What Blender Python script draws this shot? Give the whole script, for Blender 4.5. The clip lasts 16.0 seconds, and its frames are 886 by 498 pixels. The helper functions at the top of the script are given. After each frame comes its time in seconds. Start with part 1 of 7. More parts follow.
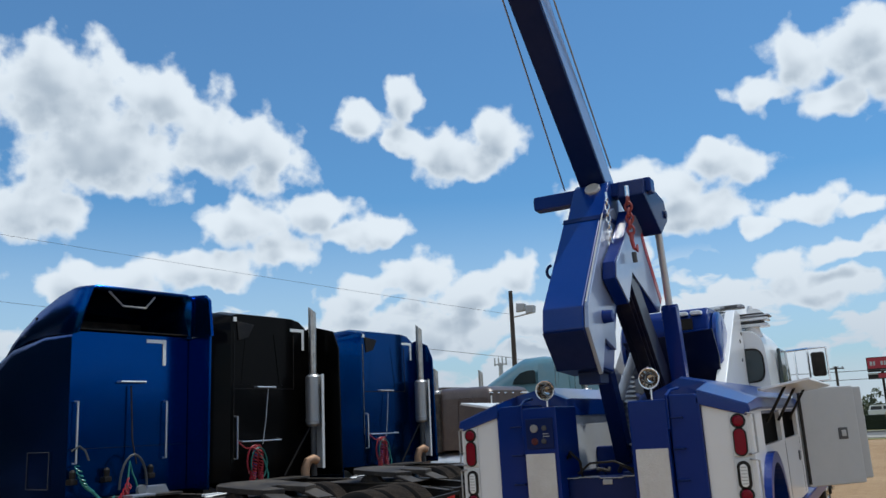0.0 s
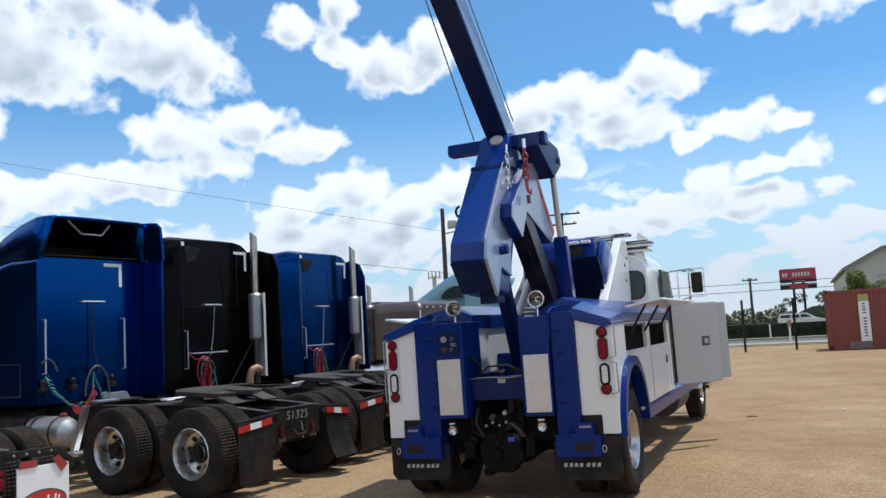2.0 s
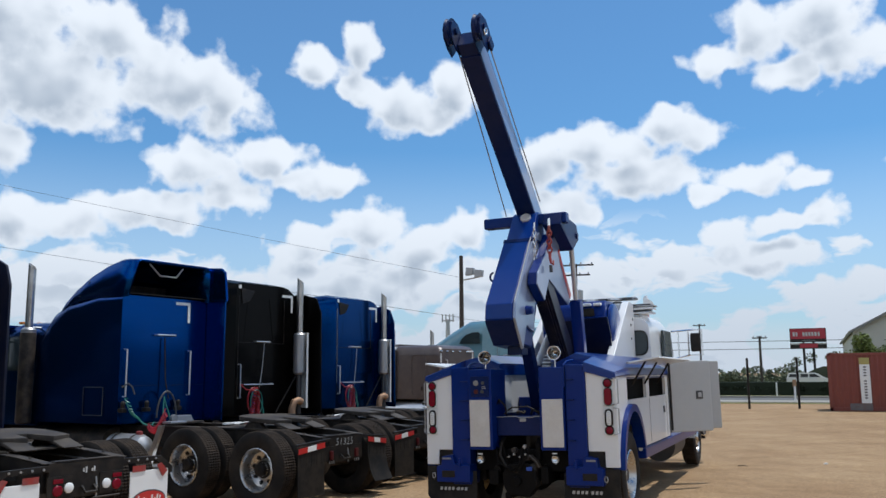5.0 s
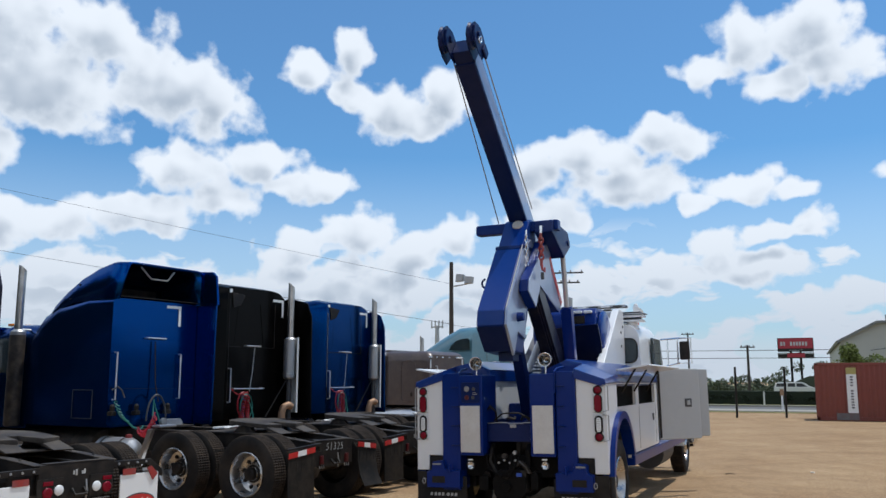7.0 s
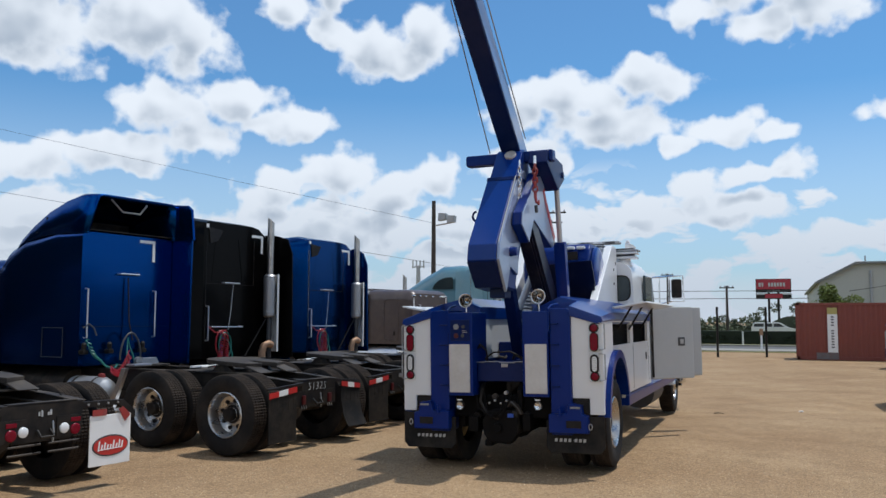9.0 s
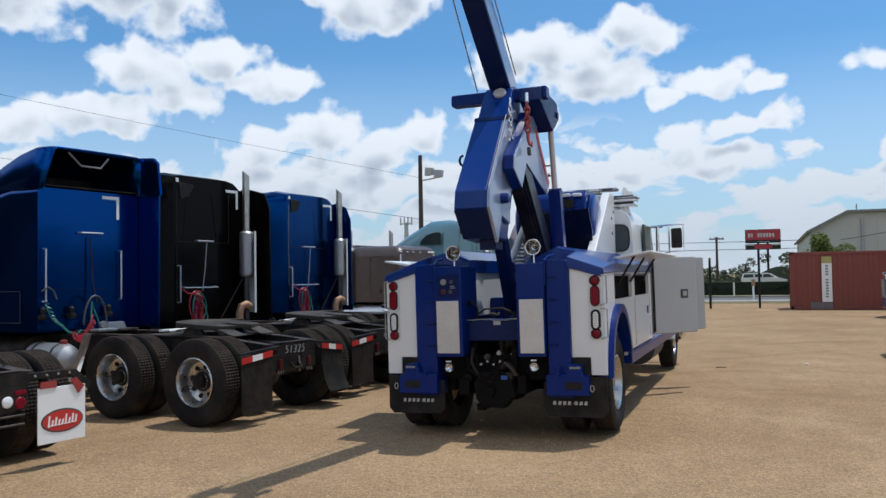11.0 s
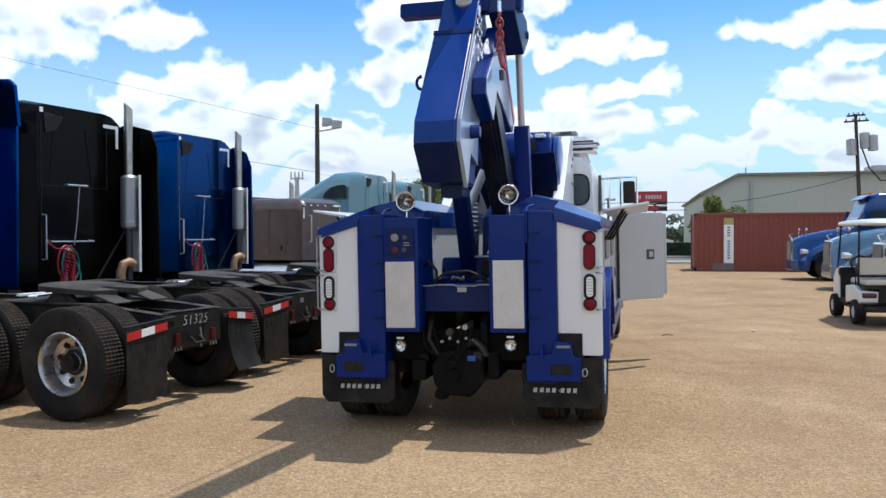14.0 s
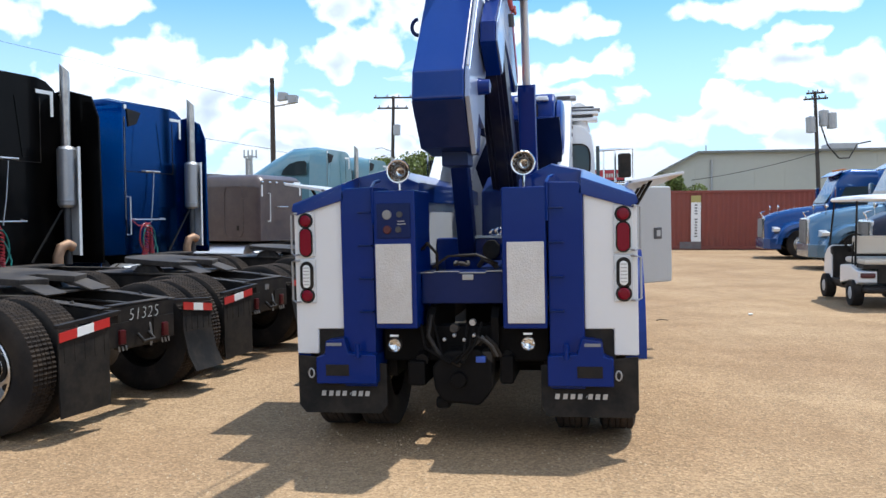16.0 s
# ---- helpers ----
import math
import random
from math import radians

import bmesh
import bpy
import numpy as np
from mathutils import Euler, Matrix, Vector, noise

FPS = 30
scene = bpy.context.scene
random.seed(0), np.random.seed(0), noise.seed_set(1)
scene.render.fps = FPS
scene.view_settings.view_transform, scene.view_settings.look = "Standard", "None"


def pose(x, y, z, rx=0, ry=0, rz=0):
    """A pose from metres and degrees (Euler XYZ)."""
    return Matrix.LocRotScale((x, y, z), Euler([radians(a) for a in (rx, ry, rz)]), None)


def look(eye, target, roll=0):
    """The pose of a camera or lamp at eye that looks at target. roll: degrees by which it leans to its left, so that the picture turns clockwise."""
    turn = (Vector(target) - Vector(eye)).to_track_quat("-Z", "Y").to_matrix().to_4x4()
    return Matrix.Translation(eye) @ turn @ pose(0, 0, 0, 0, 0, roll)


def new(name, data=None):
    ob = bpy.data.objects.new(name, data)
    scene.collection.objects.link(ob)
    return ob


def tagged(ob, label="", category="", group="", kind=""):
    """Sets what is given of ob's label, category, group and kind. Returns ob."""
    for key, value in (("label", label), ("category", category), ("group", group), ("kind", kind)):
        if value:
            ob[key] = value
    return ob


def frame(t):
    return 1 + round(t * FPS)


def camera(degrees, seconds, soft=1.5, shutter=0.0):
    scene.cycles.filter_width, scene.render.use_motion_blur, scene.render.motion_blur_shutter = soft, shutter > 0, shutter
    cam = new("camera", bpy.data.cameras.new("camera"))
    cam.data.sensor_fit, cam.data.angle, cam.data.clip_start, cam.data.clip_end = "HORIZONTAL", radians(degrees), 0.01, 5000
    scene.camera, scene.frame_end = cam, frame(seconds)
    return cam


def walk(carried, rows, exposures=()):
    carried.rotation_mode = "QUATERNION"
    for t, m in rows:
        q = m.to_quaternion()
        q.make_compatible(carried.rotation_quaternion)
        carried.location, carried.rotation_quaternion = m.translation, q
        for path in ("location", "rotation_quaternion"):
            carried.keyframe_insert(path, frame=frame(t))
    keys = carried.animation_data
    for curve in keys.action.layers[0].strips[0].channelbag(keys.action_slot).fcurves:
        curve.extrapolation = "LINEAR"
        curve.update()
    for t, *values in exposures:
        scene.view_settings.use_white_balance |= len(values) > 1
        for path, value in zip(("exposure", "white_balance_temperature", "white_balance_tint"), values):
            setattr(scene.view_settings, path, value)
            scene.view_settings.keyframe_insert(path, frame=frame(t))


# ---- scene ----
cam = camera(55.0, 16.0)
PATH = [
    (0, (2.158, -6.868, 1.73), (1.275, -5.119, 2.132), -2.6),
    (0.5, (2.332, -7.207, 1.748), (1.493, -5.43, 2.119), -2.2),
    (1, (2.616, -7.49, 1.726), (1.781, -5.68, 1.893), -1.4),
    (1.5, (2.769, -7.843, 1.725), (1.948, -6.033, 1.948), -1.2),
    (2, (2.938, -8.169, 1.74), (2.169, -6.332, 1.933), -3.1),
    (2.5, (3.082, -8.52, 1.765), (2.223, -6.727, 1.98), -0.8),
    (3, (3.129, -8.916, 1.769), (2.294, -7.117, 2.026), -1.7),
    (3.5, (3.24, -9.257, 1.783), (2.382, -7.484, 2.131), -1.5),
    (4, (3.374, -9.617, 1.785), (2.529, -7.829, 2.082), -2.2),
    (4.2, (3.392, -9.715, 1.771), (2.571, -7.916, 2.064), -1.5),
    (6.3, (3.372, -10.173, 1.764), (2.605, -8.349, 2.056), 0.5),
    (6.5, (3.361, -10.153, 1.762), (2.61, -8.324, 2.06), 0.6),
    (7, (3.381, -10.056, 1.758), (2.614, -8.234, 2.064), 0.1),
    (7.5, (3.309, -9.935, 1.745), (2.522, -8.116, 2.011), -0.4),
    (8, (3.305, -9.753, 1.742), (2.493, -7.938, 1.96), -0.4),
    (8.5, (3.337, -9.607, 1.733), (2.5, -7.799, 1.914), -1.2),
    (8.7, (3.208, -9.589, 1.731), (2.454, -7.745, 1.906), 0.3),
    (10.8, (2.799, -8.78, 1.712), (2.107, -6.906, 1.803), -0.3),
    (11, (2.763, -8.679, 1.707), (2.055, -6.81, 1.774), -0.9),
    (11.5, (2.601, -8.411, 1.69), (1.901, -6.538, 1.704), 0.2),
    (12, (2.386, -8.133, 1.721), (1.77, -6.231, 1.759), 0.2),
    (12.5, (2.215, -7.828, 1.691), (1.607, -5.922, 1.714), 0.3),
    (13, (2.02, -7.5, 1.696), (1.374, -5.607, 1.702), -0.8),
    (13.5, (1.744, -7.243, 1.677), (1.234, -5.308, 1.677), 0.3),
    (14, (1.552, -7.013, 1.681), (1.095, -5.066, 1.647), -0.2),
    (14.5, (1.434, -6.689, 1.684), (0.988, -4.739, 1.659), -0.9),
    (15, (1.274, -6.419, 1.671), (0.843, -4.466, 1.617), 0.3),
    (15.5, (1.056, -6.159, 1.687), (0.773, -4.179, 1.664), 0.1),
    (16, (0.947, -5.895, 1.662), (0.594, -3.928, 1.579), -0.4),
]
EXPO = [(0.0, -0.48, 5970, 6), (0.9, -0.46, 5970, 6), (1.3, -0.18, 6000, 8), (3.0, -0.14, 6040, 8), (3.6, -0.31, 6000, 10), (4.0, -0.36, 6000, 9), (7.0, -0.37, 6000, 9), (8.5, -0.41, 6000, 9), (11.0, -0.37, 6000, 9), (11.5, -0.20, 6000, 9), (12.5, -0.11, 5960, 9), (14.0, 0.03, 5910, 9), (14.5, 0.11, 5900, 9), (15.5, 0.31, 5890, 9), (16.0, 0.32, 5890, 9)]
walk(cam, [(t, look(eye, target, roll)) for t, eye, target, roll in PATH], EXPO)

# ---- world and sun ----
SUN = Vector((0.235, 0.25, 1.0)).normalized()
world = bpy.data.worlds.new("sky")
scene.world = world
world.use_nodes = True
wt = world.node_tree
wt.nodes.clear()


def wmath(op, a, b=None, c=None):
    n = wt.nodes.new("ShaderNodeMath")
    n.operation = op
    for i, v in enumerate((a, b, c)):
        if v is None:
            continue
        if isinstance(v, (int, float)):
            n.inputs[i].default_value = v
        else:
            wt.links.new(v, n.inputs[i])
    return n.outputs[0]


def wsmooth(v, lo, hi):
    n = wt.nodes.new("ShaderNodeMapRange")
    n.interpolation_type = "SMOOTHSTEP"
    wt.links.new(v, n.inputs[0])
    n.inputs[1].default_value, n.inputs[2].default_value = lo, hi
    return n.outputs[0]


def wnoise(vec, scale, detail, rough):
    n = wt.nodes.new("ShaderNodeTexNoise")
    wt.links.new(vec, n.inputs["Vector"])
    n.inputs["Scale"].default_value, n.inputs["Detail"].default_value, n.inputs["Roughness"].default_value = scale, detail, rough
    return n


sky = wt.nodes.new("ShaderNodeTexSky")
sky.sky_type, sky.sun_disc = "NISHITA", False
sky.sun_elevation = math.asin(SUN.z)
sky.sun_rotation = math.atan2(SUN.x, SUN.y)
sky.air_density, sky.dust_density, sky.ozone_density = 1.0, 0.6, 1.6
coord = wt.nodes.new("ShaderNodeTexCoord")
sep = wt.nodes.new("ShaderNodeSeparateXYZ")
wt.links.new(coord.outputs["Generated"], sep.inputs[0])
azimuth = wmath("MULTIPLY", wmath("ARCTAN2", sep.outputs[0], sep.outputs[1]), 57.2958)
elevation = wmath("MULTIPLY", wmath("ARCSINE", sep.outputs[2]), 57.2958)
comb = wt.nodes.new("ShaderNodeCombineXYZ")
wt.links.new(azimuth, comb.inputs[0])
wt.links.new(elevation, comb.inputs[1])
flat = comb.outputs[0]
PUFFS = []


def puffs(*each):
    """Cumulus puffs: azimuth, elevation and the two half-widths, in degrees."""
    PUFFS.extend(each)


puffs((-52, 21.2, 5, 3.2), (-45.5, 21, 3.5, 2.0), (-49, 17.5, 5, 2.6), (-42, 18.6, 4.5, 2.2), (-38.5, 17.6, 2.3, 1.8), (-53, 13.8, 2.6, 1.8), (-62, 18, 6, 4))
puffs((-32.2, 20.2, 1.9, 1.1), (-28.9, 22, 1.3, 1.2), (-30.3, 19.5, 1.4, 0.9), (-28.2, 18.9, 1.5, 1.0), (-26, 18, 2.2, 1.7), (-24.6, 17.0, 1.8, 0.9), (-22.9, 18.8, 1.8, 1.9))
puffs((-40, 13.5, 2.5, 1.3), (-36, 14.2, 2.5, 1.4), (-32, 13, 2.8, 1.0), (-37.5, 11.8, 2.6, 1.4), (-43, 10.6, 4, 1.2), (-49, 9.6, 4, 1.2))
puffs((-33, 8.6, 2.2, 1.4), (-28.4, 9.8, 2.5, 1.8), (-25.3, 8.4, 3, 1.5), (-22, 9.6, 1.7, 1.4), (-30, 6.0, 9, 1.9), (-45, 6.4, 8, 1.5), (-20, 6.0, 5, 1.4))
puffs((-16.5, 14.2, 2, 1.3), (-14, 15, 2, 1.2), (-11, 14.6, 2, 1.2), (-7.5, 15.6, 2.4, 1.3), (-10, 12.9, 3.6, 1.5), (-14.5, 11.3, 2.5, 1.4), (-17.5, 10.6, 2, 1.2))
puffs((-6, 11.7, 1.5, 0.6), (-2.6, 12.3, 2, 0.9), (0, 11.7, 1.2, 0.5))
puffs((-8, 7.8, 1.6, 0.9), (-5, 8.8, 2, 1.1), (-1.8, 9.4, 1.8, 0.9), (0.9, 9.8, 1.3, 0.8), (-3, 7.2, 4, 1.2), (-12, 6.4, 3, 1.2))
puffs((-5.2, 19.6, 1.6, 1), (-2, 21.4, 2.2, 1.6), (1.5, 21.2, 2.5, 2), (3, 19, 2.5, 1.4), (-0.6, 18.4, 2, 1.1))
puffs((11, 12.8, 5, 0.9), (12.7, 10.8, 1.7, 0.5), (7.5, 7.5, 1, 0.7), (9.3, 9.5, 1.5, 1), (12, 8.9, 2.2, 1.2), (16, 8.4, 2, 1.3), (4, 5.2, 4, 1.0), (12, 5.9, 6, 1.1), (22, 9, 4, 2))


def wshift(vec, by, scale=None):
    n = wt.nodes.new("ShaderNodeVectorMath")
    n.operation = "MULTIPLY_ADD"
    wt.links.new(vec, n.inputs[0])
    n.inputs[1].default_value = scale or (1, 1, 1)
    if isinstance(by, tuple):
        n.inputs[2].default_value = by
    else:
        wt.links.new(by, n.inputs[2])
    return n.outputs[0]


def cloud_body(vec, frayed=True):
    """How deep a direction lies inside the clouds: below 0 it is clear sky."""
    warp = wnoise(vec, 0.30, 3.0, 0.5)
    bent = wshift(wshift(warp.outputs["Color"], (-1.7, -1.1, 0.0), (3.4, 2.2, 0.0)), vec)
    field = None
    for az, el, ra, re in PUFFS:
        ra, re = ra * 1.22, re * 1.20
        d = wt.nodes.new("ShaderNodeVectorMath")
        d.operation = "LENGTH"
        wt.links.new(wshift(bent, (-az / ra, -el / re, 0), (1 / ra, 1 / re, 0)), d.inputs[0])
        field = d.outputs["Value"] if field is None else wmath("SMOOTH_MIN", field, d.outputs["Value"], 0.25)
    fray = wnoise(vec, 0.50, 5.0 if frayed else 1.0, 0.46)
    body = wmath("ADD", wmath("SUBTRACT", 1.0, field), wmath("MULTIPLY_ADD", fray.outputs["Fac"], 1.7 if frayed else 1.1, -0.80 if frayed else -0.5))
    # low banks that thicken towards the horizon
    bank = wnoise(wshift(bent, (0, 0, 0), (0.15, 0.36, 1.0)), 1.0, 5.0, 0.48)
    low = wsmooth(elevation, 12.5, 4.0)
    bank_body = wmath("MULTIPLY_ADD", low, 0.9, wmath("MULTIPLY_ADD", bank.outputs["Fac"], 4.6, -2.85))
    return wmath("MAXIMUM", body, wmath("MINIMUM", bank_body, wmath("MULTIPLY", low, 0.7)))


body = cloud_body(flat)
sunward = cloud_body(wshift(flat, (0.4, 1.35, 0.0)), False)
# round the rest of the sky, out of this stretch, scattered clouds go on
away = wsmooth(wmath("ABSOLUTE", wmath("ADD", azimuth, 20.0)), 48.0, 70.0)
dome = wnoise(coord.outputs["Generated"], 2.6, 7.0, 0.58)
body2 = wmath("MULTIPLY", wmath("MULTIPLY_ADD", dome.outputs["Fac"], 5.0, -2.35), away)
high = wsmooth(elevation, 26.0, 45.0)
body3 = wmath("MULTIPLY", wmath("MULTIPLY_ADD", dome.outputs["Fac"], 5.0, -2.6), high)
body = wmath("MAXIMUM", body, wmath("MAXIMUM", body2, body3))
mask = wsmooth(body, -0.06, 0.40)
above = wsmooth(elevation, -2.5, -0.5)
haze = wmath("MULTIPLY", wmath("SUBTRACT", 1.0, wsmooth(elevation, 0.5, 18.0)), 0.56)
low_haze = wmath("MULTIPLY", wmath("SUBTRACT", 1.0, wsmooth(elevation, 0.8, 6.5)), 0.90)
mask = wmath("MULTIPLY", wmath("MAXIMUM", mask, wmath("MAXIMUM", haze, low_haze)), above)
# greyer undersides: where there is cloud between a spot and the sun
thick = wnoise(flat, 0.16, 3.0, 0.45)
shade = wmath("ADD", wsmooth(sunward, -0.25, 1.25), wmath("MULTIPLY_ADD", thick.outputs["Fac"], 0.8, -0.36))
grey = wmath("MULTIPLY", wsmooth(body, 0.0, 0.9), wsmooth(shade, 0.0, 1.05))
# distant clouds near the horizon are dimmed and greyed by the air
grey = wmath("MAXIMUM", grey, wmath("MULTIPLY", wsmooth(elevation, 12.0, 1.0), 0.62))
cloud = wt.nodes.new("ShaderNodeMix")
cloud.data_type = "RGBA"
wt.links.new(grey, cloud.inputs[0])
cloud.inputs[6].default_value = (1.02, 1.045, 1.07, 1)
cloud.inputs[7].default_value = (0.50, 0.565, 0.645, 1)
skyback = wt.nodes.new("ShaderNodeBackground")
tint = wt.nodes.new("ShaderNodeMix")
tint.data_type, tint.blend_type = "RGBA", "MULTIPLY"
tint.inputs[0].default_value = 1.0
wt.links.new(sky.outputs[0], tint.inputs[6])
tint.inputs[7].default_value = (0.59, 1.09, 1.36, 1)
wt.links.new(tint.outputs[2], skyback.inputs[0])
skyback.inputs[1].default_value = 0.116
cloudback = wt.nodes.new("ShaderNodeBackground")
wt.links.new(cloud.outputs[2], cloudback.inputs[0])
cloudback.inputs[1].default_value = 1.12
mix = wt.nodes.new("ShaderNodeMixShader")
wt.links.new(mask, mix.inputs[0])
wt.links.new(skyback.outputs[0], mix.inputs[1])
wt.links.new(cloudback.outputs[0], mix.inputs[2])
out = wt.nodes.new("ShaderNodeOutputWorld")
wt.links.new(mix.outputs[0], out.inputs[0])

sun = new("sun", bpy.data.lights.new("sun", "SUN"))
sun.data.energy, sun.data.angle, sun.data.color = 4.1, radians(0.53), (1.0, 0.95, 0.87)
sun.matrix_world = look(SUN * 60, (0, 0, 0))

# ---- materials ----


def material(name, colour, rough=0.5, metal=0.0, coat=0.0, vary=0.12, scale=6.0, bump=0.0, bump_scale=40.0, dirt=None, dirt_amount=0.0, dirt_scale=3.0, spec=0.5, island=False, pieces=0.0):
    """A surface with two scales of variation, an optional dust layer with a shape of its own, and fine relief."""
    m = bpy.data.materials.new(name)
    m.use_nodes = True
    t = m.node_tree
    b = t.nodes["Principled BSDF"]
    b.inputs["Roughness"].default_value, b.inputs["Metallic"].default_value = rough, metal
    b.inputs["Coat Weight"].default_value, b.inputs["Coat Roughness"].default_value = coat, 0.06
    b.inputs["Specular IOR Level"].default_value = spec
    co = t.nodes.new("ShaderNodeTexCoord")
    broad = t.nodes.new("ShaderNodeTexNoise")
    broad.inputs["Scale"].default_value, broad.inputs["Detail"].default_value = scale * 0.25, 3.0
    fine = t.nodes.new("ShaderNodeTexNoise")
    fine.inputs["Scale"].default_value, fine.inputs["Detail"].default_value, fine.inputs["Roughness"].default_value = scale * 4.0, 6.0, 0.7
    for n in (broad, fine):
        t.links.new(co.outputs["Object"], n.inputs["Vector"])
    both = t.nodes.new("ShaderNodeMath")
    both.operation = "ADD"
    t.links.new(broad.outputs["Fac"], both.inputs[0])
    t.links.new(fine.outputs["Fac"], both.inputs[1])
    ramp = t.nodes.new("ShaderNodeMapRange")
    t.links.new(both.outputs[0], ramp.inputs[0])
    ramp.inputs[1].default_value, ramp.inputs[2].default_value = 0.6, 1.4
    ramp.inputs[3].default_value, ramp.inputs[4].default_value = 1 - vary, 1 + vary
    tone = t.nodes.new("ShaderNodeMix")
    tone.data_type, tone.blend_type = "RGBA", "MULTIPLY"
    tone.inputs[0].default_value = 1.0
    tone.inputs[6].default_value = (*colour, 1)
    t.links.new(ramp.outputs[0], tone.inputs[7])
    last = tone.outputs[2]
    if pieces:
        info = t.nodes.new("ShaderNodeObjectInfo" if not island else "ShaderNodeNewGeometry")
        r = t.nodes.new("ShaderNodeMapRange")
        t.links.new(info.outputs["Random" if not island else "Random Per Island"], r.inputs[0])
        r.inputs[3].default_value, r.inputs[4].default_value = 1 - pieces, 1 + pieces
        pm = t.nodes.new("ShaderNodeMix")
        pm.data_type, pm.blend_type = "RGBA", "MULTIPLY"
        pm.inputs[0].default_value = 1.0
        t.links.new(last, pm.inputs[6])
        t.links.new(r.outputs[0], pm.inputs[7])
        last = pm.outputs[2]
    if dirt:
        dn = t.nodes.new("ShaderNodeTexNoise")
        dn.inputs["Scale"].default_value, dn.inputs["Detail"].default_value, dn.inputs["Roughness"].default_value = dirt_scale, 7.0, 0.65
        t.links.new(co.outputs["Object"], dn.inputs["Vector"])
        dr = t.nodes.new("ShaderNodeMapRange")
        t.links.new(dn.outputs["Fac"], dr.inputs[0])
        dr.inputs[1].default_value, dr.inputs[2].default_value = 0.42, 0.72
        dr.inputs[4].default_value = dirt_amount
        dm = t.nodes.new("ShaderNodeMix")
        dm.data_type = "RGBA"
        t.links.new(dr.outputs[0], dm.inputs[0])
        t.links.new(last, dm.inputs[6])
        dm.inputs[7].default_value = (*dirt, 1)
        last = dm.outputs[2]
        rm = t.nodes.new("ShaderNodeMapRange")
        t.links.new(dr.outputs[0], rm.inputs[0])
        rm.inputs[3].default_value, rm.inputs[4].default_value = rough, min(1.0, rough + 0.35)
        t.links.new(rm.outputs[0], b.inputs["Roughness"])
    t.links.new(last, b.inputs["Base Color"])
    if bump:
        bn = t.nodes.new("ShaderNodeTexNoise")
        bn.inputs["Scale"].default_value, bn.inputs["Detail"].default_value = bump_scale, 5.0
        t.links.new(co.outputs["Object"], bn.inputs["Vector"])
        bp = t.nodes.new("ShaderNodeBump")
        bp.inputs["Strength"].default_value, bp.inputs["Distance"].default_value = bump, 0.01
        t.links.new(bn.outputs["Fac"], bp.inputs["Height"])
        t.links.new(bp.outputs[0], b.inputs["Normal"])
    return m


DUST = (0.36, 0.28, 0.19)
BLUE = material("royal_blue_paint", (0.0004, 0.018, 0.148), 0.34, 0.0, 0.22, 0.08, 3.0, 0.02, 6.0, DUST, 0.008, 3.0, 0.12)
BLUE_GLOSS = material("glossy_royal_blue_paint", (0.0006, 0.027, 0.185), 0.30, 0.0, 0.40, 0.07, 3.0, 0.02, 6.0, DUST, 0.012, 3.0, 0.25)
# Darker copy of BLUE; on the housing's underside it stands for shade.
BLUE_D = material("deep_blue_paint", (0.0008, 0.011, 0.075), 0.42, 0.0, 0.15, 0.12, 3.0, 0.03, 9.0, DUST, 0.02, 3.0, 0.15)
WHITE = material("white_body_paint", (0.73, 0.73, 0.725), 0.3, 0, 0.4, 0.03, 3.0, 0.02, 9.0, DUST, 0.06)
# Grey of the inner door skin, darkened further for its shaded side.
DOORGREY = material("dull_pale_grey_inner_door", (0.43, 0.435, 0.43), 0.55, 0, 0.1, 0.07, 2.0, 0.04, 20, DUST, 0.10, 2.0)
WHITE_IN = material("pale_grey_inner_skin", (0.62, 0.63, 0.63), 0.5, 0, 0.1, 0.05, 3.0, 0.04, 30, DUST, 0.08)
SILVER = material("silver_painted_plate", (0.29, 0.345, 0.48), 0.34, 0.35, 0.6, 0.10, 2.5, 0.03, 12.0, DUST, 0.06)
PLATE = material("brushed_tread_plate", (0.62, 0.60, 0.57), 0.55, 0.35, 0, 0.08, 9.0, 0.5, 75.0, DUST, 0.25)
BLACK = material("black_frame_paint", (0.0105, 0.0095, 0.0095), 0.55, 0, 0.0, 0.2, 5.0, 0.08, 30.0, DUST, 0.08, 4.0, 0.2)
DARK = material("greasy_dark_steel", (0.020, 0.017, 0.016), 0.55, 0.2, 0, 0.3, 8.0, 0.2, 30.0, DUST, 0.25, 5.0)
BROWN = material("dark_oily_channel", (0.007, 0.008, 0.022), 0.35, 0.2, 0.1, 0.3, 8.0, 0.1, 20.0, DUST, 0.10, 5.0)
RUBBER = material("tyre_rubber", (0.0125, 0.0115, 0.0115), 0.8, 0, 0, 0.2, 8.0, 0.15, 90.0, DUST, 0.07, 3.0, 0.2)
TREAD = material("dusty_tyre_tread", (0.022, 0.017, 0.014), 0.9, 0, 0, 0.35, 10.0, 0.3, 70.0, (0.13, 0.092, 0.06), 0.34, 5.0, 0.2)
FLAP = material("black_rubber_flap", (0.0105, 0.010, 0.010), 0.65, 0, 0, 0.25, 6.0, 0.12, 20.0, DUST, 0.08, 3.0, 0.2)
CHROME = material("polished_chrome", (0.78, 0.78, 0.79), 0.12, 1.0, 0, 0.04, 8.0, 0.0, 20, DUST, 0.08, 6.0)
ALUM = material("polished_aluminium", (0.74, 0.74, 0.75), 0.38, 1.0, 0, 0.06, 10.0, 0.02, 60, DUST, 0.06, 3.0)
STEEL = material("dull_galvanised_steel", (0.40, 0.40, 0.40), 0.45, 0.8, 0, 0.1, 9.0, 0.05, 50, DUST, 0.15, 6.0)
